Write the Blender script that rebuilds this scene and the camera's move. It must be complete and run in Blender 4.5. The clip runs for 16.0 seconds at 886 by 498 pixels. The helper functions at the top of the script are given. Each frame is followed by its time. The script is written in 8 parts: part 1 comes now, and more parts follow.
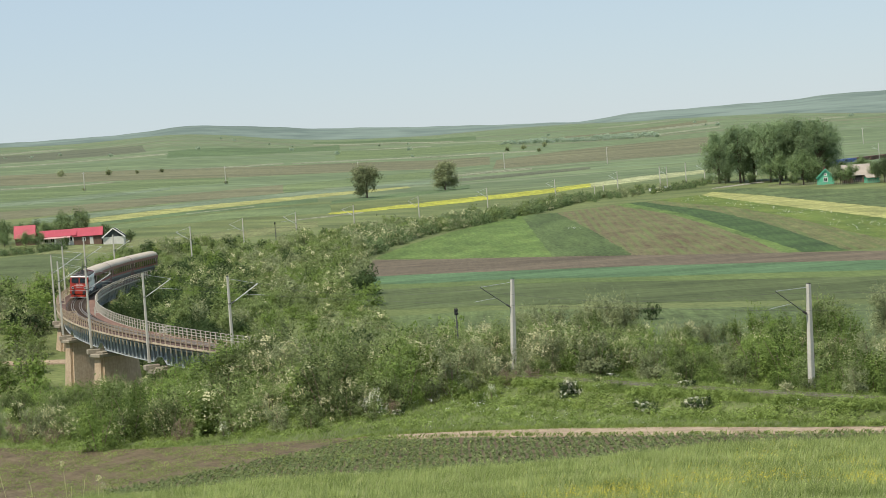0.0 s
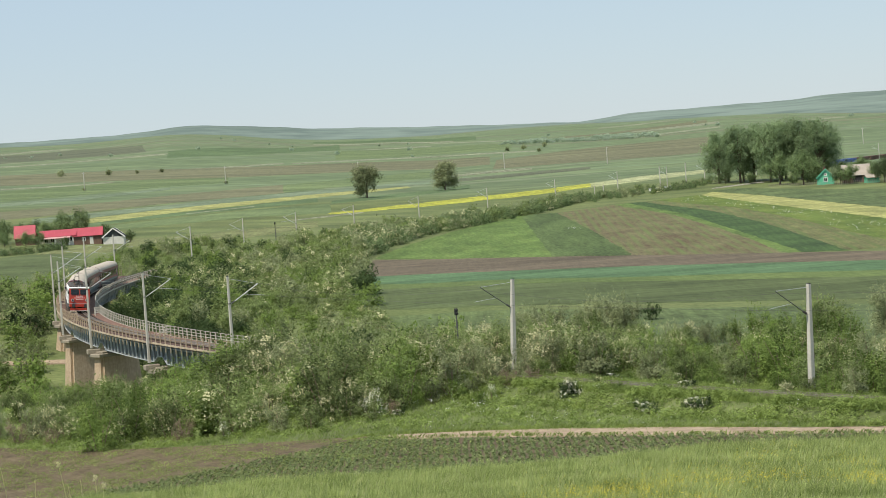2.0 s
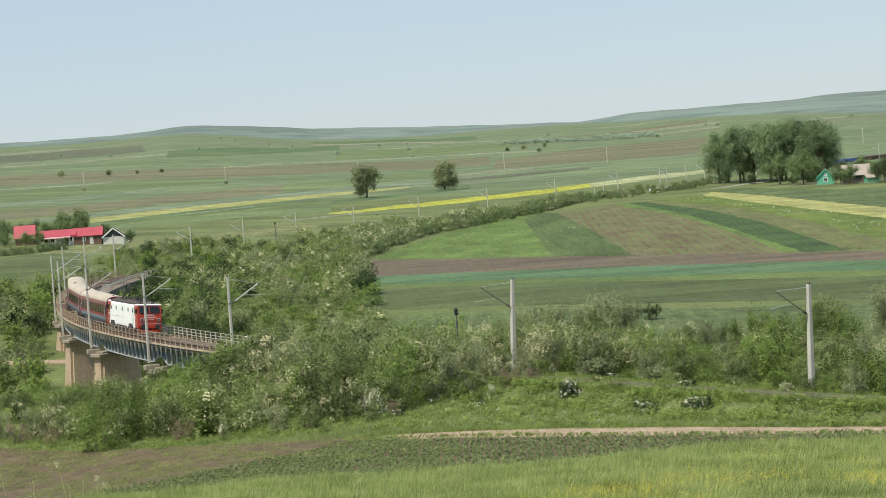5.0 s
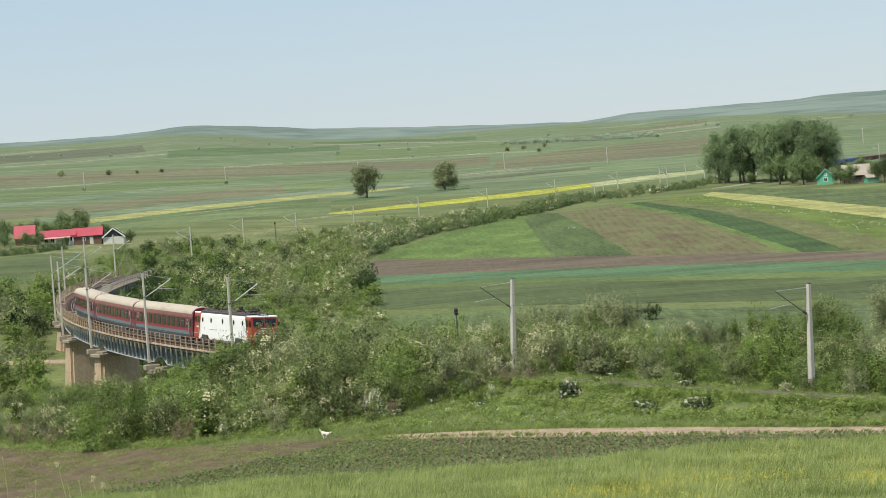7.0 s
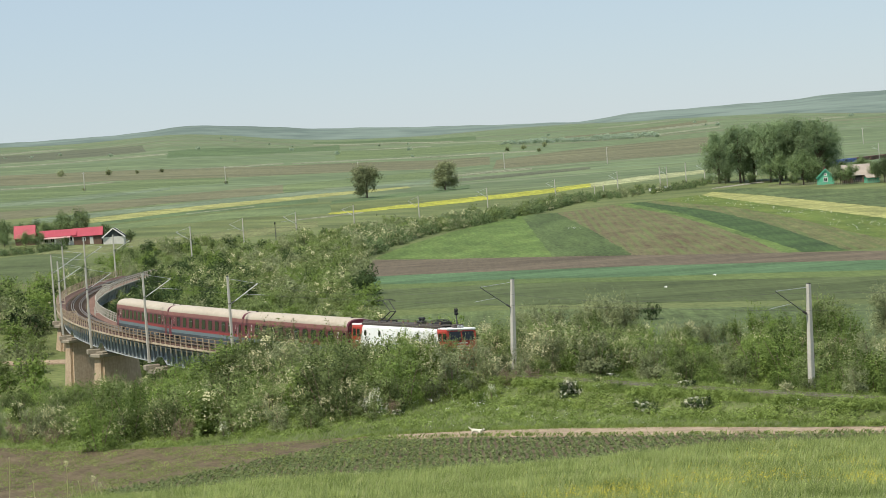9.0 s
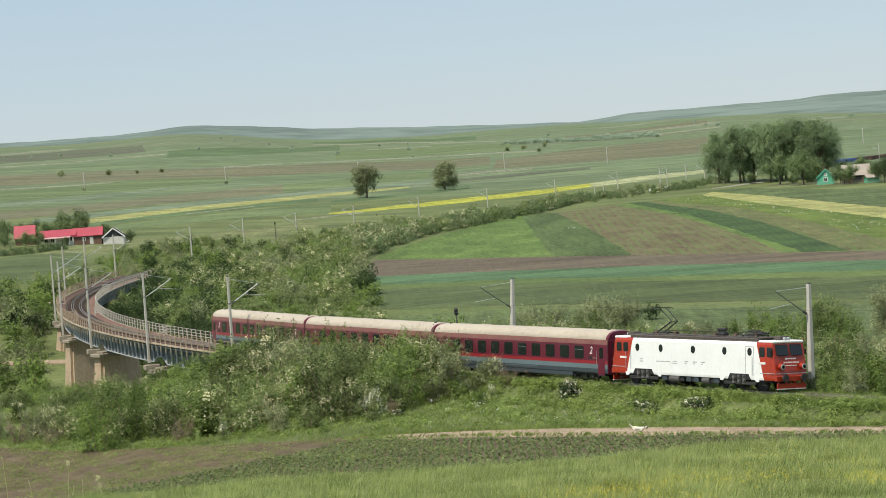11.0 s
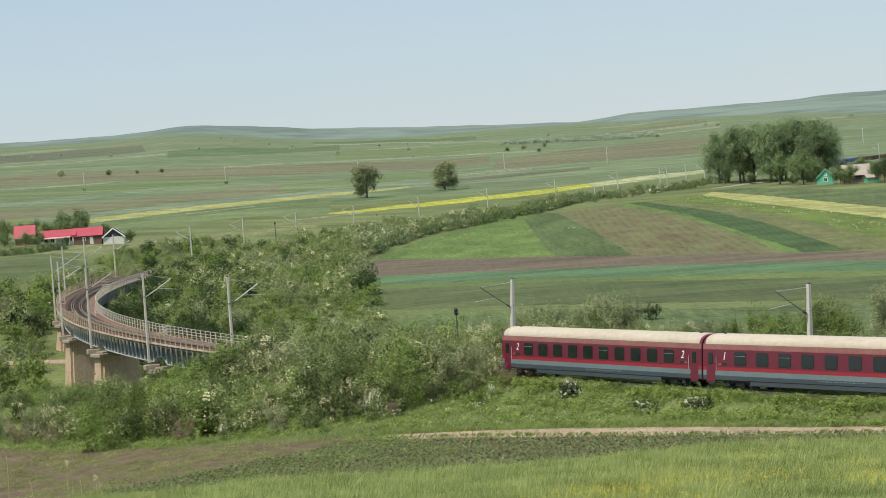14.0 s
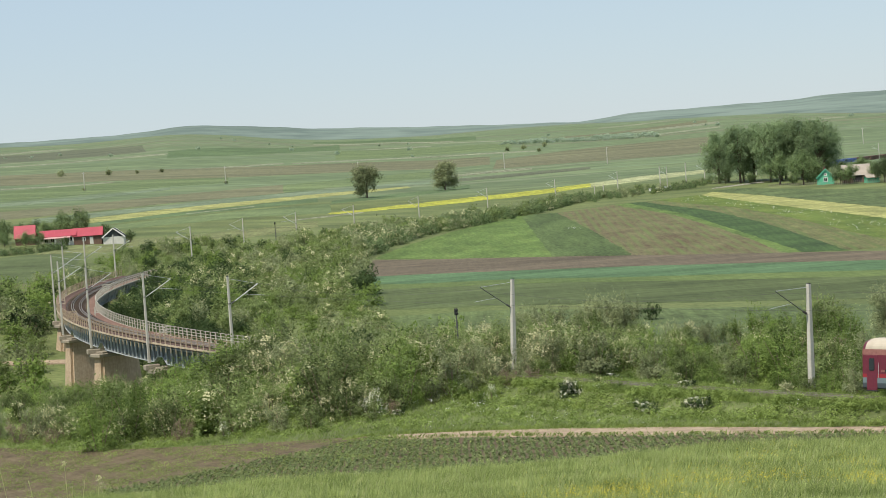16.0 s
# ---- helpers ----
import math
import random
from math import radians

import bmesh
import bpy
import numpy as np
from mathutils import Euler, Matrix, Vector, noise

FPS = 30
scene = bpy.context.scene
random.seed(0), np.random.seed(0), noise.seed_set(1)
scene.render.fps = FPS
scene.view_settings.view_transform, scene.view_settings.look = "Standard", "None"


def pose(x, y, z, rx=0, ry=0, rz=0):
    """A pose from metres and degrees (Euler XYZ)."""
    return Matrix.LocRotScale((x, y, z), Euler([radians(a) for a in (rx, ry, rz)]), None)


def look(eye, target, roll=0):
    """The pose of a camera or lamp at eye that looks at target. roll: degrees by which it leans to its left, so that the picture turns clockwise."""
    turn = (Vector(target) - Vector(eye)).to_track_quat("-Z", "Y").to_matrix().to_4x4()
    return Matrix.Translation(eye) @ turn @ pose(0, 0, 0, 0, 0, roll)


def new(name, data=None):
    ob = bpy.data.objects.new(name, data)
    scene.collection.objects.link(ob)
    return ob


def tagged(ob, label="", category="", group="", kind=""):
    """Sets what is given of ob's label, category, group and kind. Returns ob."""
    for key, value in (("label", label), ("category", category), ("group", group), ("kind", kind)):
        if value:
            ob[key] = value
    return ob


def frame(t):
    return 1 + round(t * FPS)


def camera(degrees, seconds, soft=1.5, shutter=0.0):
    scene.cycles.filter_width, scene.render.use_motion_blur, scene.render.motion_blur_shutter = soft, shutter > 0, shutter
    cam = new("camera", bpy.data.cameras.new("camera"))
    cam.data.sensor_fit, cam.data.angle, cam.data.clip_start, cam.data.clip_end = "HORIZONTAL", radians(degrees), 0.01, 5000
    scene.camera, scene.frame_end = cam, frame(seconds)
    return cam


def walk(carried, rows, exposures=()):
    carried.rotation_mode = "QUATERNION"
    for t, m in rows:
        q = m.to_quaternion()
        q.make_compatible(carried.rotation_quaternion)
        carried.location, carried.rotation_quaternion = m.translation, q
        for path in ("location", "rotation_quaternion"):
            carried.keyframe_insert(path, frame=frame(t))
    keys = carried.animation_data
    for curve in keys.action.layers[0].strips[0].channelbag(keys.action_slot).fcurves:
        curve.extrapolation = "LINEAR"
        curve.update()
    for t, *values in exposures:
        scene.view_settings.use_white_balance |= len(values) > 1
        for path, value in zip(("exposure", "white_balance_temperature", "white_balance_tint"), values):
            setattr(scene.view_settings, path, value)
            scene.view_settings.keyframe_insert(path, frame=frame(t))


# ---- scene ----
# ---- plan: railway line and terrain ----
EYE = (0.0, 0.0, 18.89)
PITCH, ROLL, FOV = 2.252, -4.194, 21.39

# centre line of the track: curvature along the chainage s (metres), rail top is z = 0 on the viaduct
S_MIN, S_MAX = -900, 400
CH = np.arange(S_MIN, S_MAX + 1, 1.0)
CURV_S = [-900, -620, -520, -420, -330, -240, -190, -150, -110, -75, -40, -5, 30, 65, 100, 140, 190, 250, 320, 400]
CURV_K = [0.0, 0.0, 0.0006, 0.0010, 0.0010, 0.0008, 0.0012, 0.0021, 0.00206, 0.00201, 0.0020, 0.00227, 0.00227, 0.00243, 0.00224, 0.00193, 0.00185, 0.00217, 0.00244, 0.00268]


def centre_line():
    k = np.interp(CH, CURV_S, CURV_K)
    th = np.concatenate([[0], np.cumsum((k[1:] + k[:-1]) / 2)])
    i0 = -S_MIN
    th = th - th[i0] - 1.4657
    dx, dy = np.cos(th), np.sin(th)
    x = np.concatenate([[0], np.cumsum((dx[1:] + dx[:-1]) / 2)])
    y = np.concatenate([[0], np.cumsum((dy[1:] + dy[:-1]) / 2)])
    x, y = x - x[i0] - 60.13, y - y[i0] + 384.57
    z = np.where(CH > -150, 0.0018 * CH, -0.27) + np.where(CH < -280, (-280 - CH) * 0.0075, 0.0)
    cant = 0.078 * np.clip(k / 0.002, 0, 1)
    return x, y, z, th, cant


TX, TY, TZ, TH, TCANT = centre_line()


def track(s, lat=0.0, up=0.0):
    """Place at chainage s, lat metres to the outer side of the curve, up metres over the rail tops; and the heading."""
    x, y, z, h = (np.interp(s, CH, a) for a in (TX, TY, TZ, TH))
    return x + lat * np.sin(h), y - lat * np.cos(h), z + up, h


def sstep(a, b, v):
    u = np.clip((v - a) / (b - a), 0, 1)
    return u * u * (3 - 2 * u)


PROF_D = [-50, 0, 30, 50, 70, 100, 114, 128, 145, 170, 195, 215, 260, 330, 450, 600, 750, 900, 1200, 1500, 2000, 3000, 3600, 4300, 4700, 5200]
PROF_Z = [21, 17.2, 13.0, 10.2, 7.7, 5.1, 2.9, 0.9, -0.4, -0.9, -0.9, -1.2, -3.4, -4.4, -3.2, -1.2, 0.3, 3.2, 7.0, 11, 19, 39, 53, 72, 76, 60]
BRIDGE_A, BRIDGE_B = -84.0, 150.0


def natural(x, y):
    """Height of the land without the railway's earthworks."""
    d = np.hypot(x, y)
    d = d * sstep(-0.2, 0.7, y / np.maximum(d, 1e-6))
    az = np.arctan2(x, np.maximum(y, 1.0))
    z = np.interp(d, PROF_D, PROF_Z)
    soft = sstep(150, 260, d)
    z = z + soft * ((np.interp(d * 0.94, PROF_D, PROF_Z) + np.interp(d * 1.06, PROF_D, PROF_Z) + z) / 3 - z)
    left = np.clip(-az / 0.165, 0, 1.3)
    z = z + left * np.where(d > 600, 4 + 0.0075 * (d - 600), 4 * sstep(430, 600, d))
    # long swells of the far hills
    far = sstep(1500, 3800, d)
    z = z + far * (16 * np.exp(-((az + 0.105) / 0.035) ** 2) + 12 * sstep(0.05, 0.17, az) - 6 * np.exp(-((az + 0.19) / 0.03) ** 2))
    z = z + far * 1.2 * np.sin(az * 55 + 0.4) + sstep(900, 2500, d) * 0.5 * np.sin(az * 31 + d * 0.003)
    # the plain sinks again before the last hills
    z = z - sstep(2250, 3500, d) * np.interp(az, [-0.2, -0.1, 0.0, 0.06, 0.1, 0.2, 0.4], [3, 11, 9, 6, 14, 40, 60])
    z = z - sstep(3300, 4200, d) * 4
    # stream valley under the viaduct
    u = (y - 315) - 0.16 * (x + 45)
    deep = 1 - 0.72 * sstep(-34, 12, x)
    z = z - 8.0 * np.exp(-(u / 52) ** 2) * deep * (1 - 0.3 * sstep(-60, -110, x))
    # foot slope towards the viewer runs lower on the valley side
    z = z - 2.2 * np.clip((-6 - x) / 26, 0, 1) * np.exp(-((d - 165) / 60) ** 2)
    # crest of the near meadow, a little higher on the valley side
    z = z + (0.2 + np.clip(-x / 18, -0.8, 1.2) * 0.4) * np.exp(-((d - 98) / 14) ** 2)
    z = z + np.interp(az, [0.02, 0.088, 0.125, 0.187, 0.5], [0.0, 0.36, 0.62, 0.5, 0.4]) * np.exp(-((d - 100) / 16) ** 2)
    return z


def track_near(x, y):
    """Distance to the line, its chainage and rail height, for arrays of places."""
    x, y = np.asarray(x, float), np.asarray(y, float)
    best = np.full(x.shape, 1e9)
    sb = np.zeros(x.shape)
    for i in range(0, len(CH), 6):
        d2 = (x - TX[i]) ** 2 + (y - TY[i]) ** 2
        m = d2 < best
        best = np.where(m, d2, best)
        sb = np.where(m, CH[i], sb)
    px, py, pz, h = track(sb)
    along = (x - px) * np.cos(h) + (y - py) * np.sin(h)
    lat = (x - px) * np.sin(h) - (y - py) * np.cos(h)
    return np.abs(lat), sb + along, pz, lat, best


def land(x, y):
    """Height of the ground, with banks and cuttings along the line."""
    x, y = np.asarray(x, float), np.asarray(y, float)
    z = natural(x, y)
    dist, s, rz, lat, d2 = track_near(x, y)
    top = rz - 0.45
    onbank = sstep(BRIDGE_B - 4, BRIDGE_B + 8, s) + 1 - sstep(BRIDGE_A - 8, BRIDGE_A + 4, s)
    out = np.maximum(dist - 3.4, 0)
    up = np.maximum(z, top - out / 1.7)
    both = np.minimum(up, top + out / 2.2)
    reach = np.where(d2 < 60 ** 2, 1.0, 0.0)
    return z + (both - z) * onbank * reach


# ---- camera ----
cam = camera(FOV, 16.0, soft=0.5)
AIM = (0.0, EYE[1] + math.cos(radians(PITCH)), EYE[2] - math.sin(radians(PITCH)))
walk(cam, [(0, look(EYE, AIM, ROLL)), (16, look(EYE, AIM, ROLL))], exposures=[(0, 0.45), (9, 0.43), (11.3, 0.39), (13.5, 0.39), (15, 0.44), (16, 0.45)])

# ---- world and sun ----
SUN_EL, SUN_AZ = 60.0, 226.0  # degrees; azimuth clockwise from +y
world = bpy.data.worlds.new("hazy_sky")
scene.world = world
world.use_nodes = True
wn = world.node_tree.nodes
sky = wn.new("ShaderNodeTexSky")
sky.sky_type = "NISHITA"
sky.sun_disc = False
sky.sun_elevation, sky.sun_rotation = radians(SUN_EL), radians(SUN_AZ)
sky.air_density, sky.dust_density, sky.ozone_density, sky.altitude = 1.0, 0.2, 2.5, 300
world.node_tree.links.new(sky.outputs[0], wn["Background"].inputs[0])
wn["Background"].inputs[1].default_value = 0.027
# thin even cloud veil over the blue
veil = wn.new("ShaderNodeBackground")
veil.inputs[0].default_value, veil.inputs[1].default_value = (0.605, 0.745, 0.89, 1), 0.42
both_skies = wn.new("ShaderNodeAddShader")
world.node_tree.links.new(wn["Background"].outputs[0], both_skies.inputs[0])
world.node_tree.links.new(veil.outputs[0], both_skies.inputs[1])
world.node_tree.links.new(both_skies.outputs[0], wn["World Output"].inputs[0])
sun_data = bpy.data.lights.new("sun", "SUN")
sun_data.energy, sun_data.angle, sun_data.color = 3.5, radians(1.5), (1.0, 0.945, 0.82)
sun = new("sun", sun_data)
a, e = radians(SUN_AZ), radians(SUN_EL)
SUN_DIR = Vector((math.sin(a) * math.cos(e), math.cos(a) * math.cos(e), math.sin(e)))
sun.matrix_world = look(SUN_DIR * 500, (0, 0, 0))


# ---- materials ----
def material(name, base, rough=0.8, metal=0.0, var=0.25, scale=1.0, fine=12.0, bump=0.0, tint=None, coords="Object", isle=0.0, each=0.0,
             through_light=0.0, stretch=(1, 1, 1), coat=0.0, streak=0.0, tight=1.0):
    """A surface with two scales of noise in its colour, optional spread per piece or object, fine relief and light passing through."""
    m = bpy.data.materials.new(name)
    m.use_nodes = True
    nt = m.node_tree
    n, ln = nt.nodes, nt.links
    bsdf = n["Principled BSDF"]
    bsdf.inputs["Roughness"].default_value = rough
    bsdf.inputs["Metallic"].default_value = metal
    bsdf.inputs["Coat Weight"].default_value = coat
    if through_light or rough >= 0.85:
        bsdf.inputs["Specular IOR Level"].default_value = 0.25
    tc = n.new("ShaderNodeTexCoord")
    mp = n.new("ShaderNodeMapping")
    mp.inputs["Scale"].default_value = stretch
    if coords == "World":
        geo = n.new("ShaderNodeNewGeometry")
        ln.new(geo.outputs["Position"], mp.inputs[0])
    else:
        ln.new(tc.outputs[coords], mp.inputs[0])
    big = n.new("ShaderNodeTexNoise")
    big.inputs["Scale"].default_value, big.inputs["Detail"].default_value = scale, 4
    small = n.new("ShaderNodeTexNoise")
    small.inputs["Scale"].default_value, small.inputs["Detail"].default_value = fine, 3
    ln.new(mp.outputs[0], big.inputs[0])
    ln.new(mp.outputs[0], small.inputs[0])
    add = n.new("ShaderNodeMath")
    add.operation = "ADD"
    ln.new(big.outputs[0], add.inputs[0])
    ln.new(small.outputs[0], add.inputs[1])
    last = add.outputs[0]
    spread = 1.0

    def more(socket, amount):
        nonlocal last, spread
        mul = n.new("ShaderNodeMath")
        mul.operation = "MULTIPLY_ADD"
        mul.inputs[1].default_value = amount
        ln.new(socket, mul.inputs[0])
        ln.new(last, mul.inputs[2])
        last = mul.outputs[0]
        spread += amount / 2

    if isle:
        g2 = n.new("ShaderNodeNewGeometry")
        more(g2.outputs["Random Per Island"], isle)
    if each:
        oi = n.new("ShaderNodeObjectInfo")
        more(oi.outputs["Random"], each)
    if streak:
        st = n.new("ShaderNodeTexNoise")
        st.inputs["Scale"].default_value = 1.0
        mp2 = n.new("ShaderNodeMapping")
        mp2.inputs["Scale"].default_value = (6, 6, 0.35)
        ln.new(tc.outputs["Object"], mp2.inputs[0])
        ln.new(mp2.outputs[0], st.inputs[0])
        more(st.outputs[0], streak)
    ramp = n.new("ShaderNodeMapRange")
    half = (0.32 + 0.5 * (isle + each + streak)) * tight
    ramp.inputs[1].default_value, ramp.inputs[2].default_value = spread - half, spread + half
    ln.new(last, ramp.inputs[0])
    mix = n.new("ShaderNodeMix")
    mix.data_type = "RGBA"
    lo = [max(0, c * (1 - var)) for c in base]
    hi = list(tint) if tint else [min(1, c * (1 + var)) for c in base]
    mix.inputs[6].default_value, mix.inputs[7].default_value = (*lo, 1), (*hi, 1)
    ln.new(ramp.outputs[0], mix.inputs[0])
    ln.new(mix.outputs[2], bsdf.inputs["Base Color"])
    if bump:
        b = n.new("ShaderNodeBump")
        b.inputs["Strength"].default_value, b.inputs["Distance"].default_value = min(1, bump), 0.05 if bump < 1 else 0.16
        ln.new(small.outputs[0], b.inputs["Height"])
        ln.new(b.outputs[0], bsdf.inputs["Normal"])
    if through_light:
        tr = n.new("ShaderNodeBsdfTranslucent")
        ln.new(mix.outputs[2], tr.inputs[0])
        ms = n.new("ShaderNodeMixShader")
        ms.inputs[0].default_value = through_light
        ln.new(bsdf.outputs[0], ms.inputs[1])
        ln.new(tr.outputs[0], ms.inputs[2])
        ln.new(ms.outputs[0], n["Material Output"].inputs[0])
    return m


def leaf_material(name, base, tint):
    return material(name, [c * 0.92 for c in base], 0.9, var=0.66, scale=0.7, fine=1.7, tint=[c * 0.92 for c in tint], isle=0.08, each=0.45, through_light=0.42, tight=0.66)


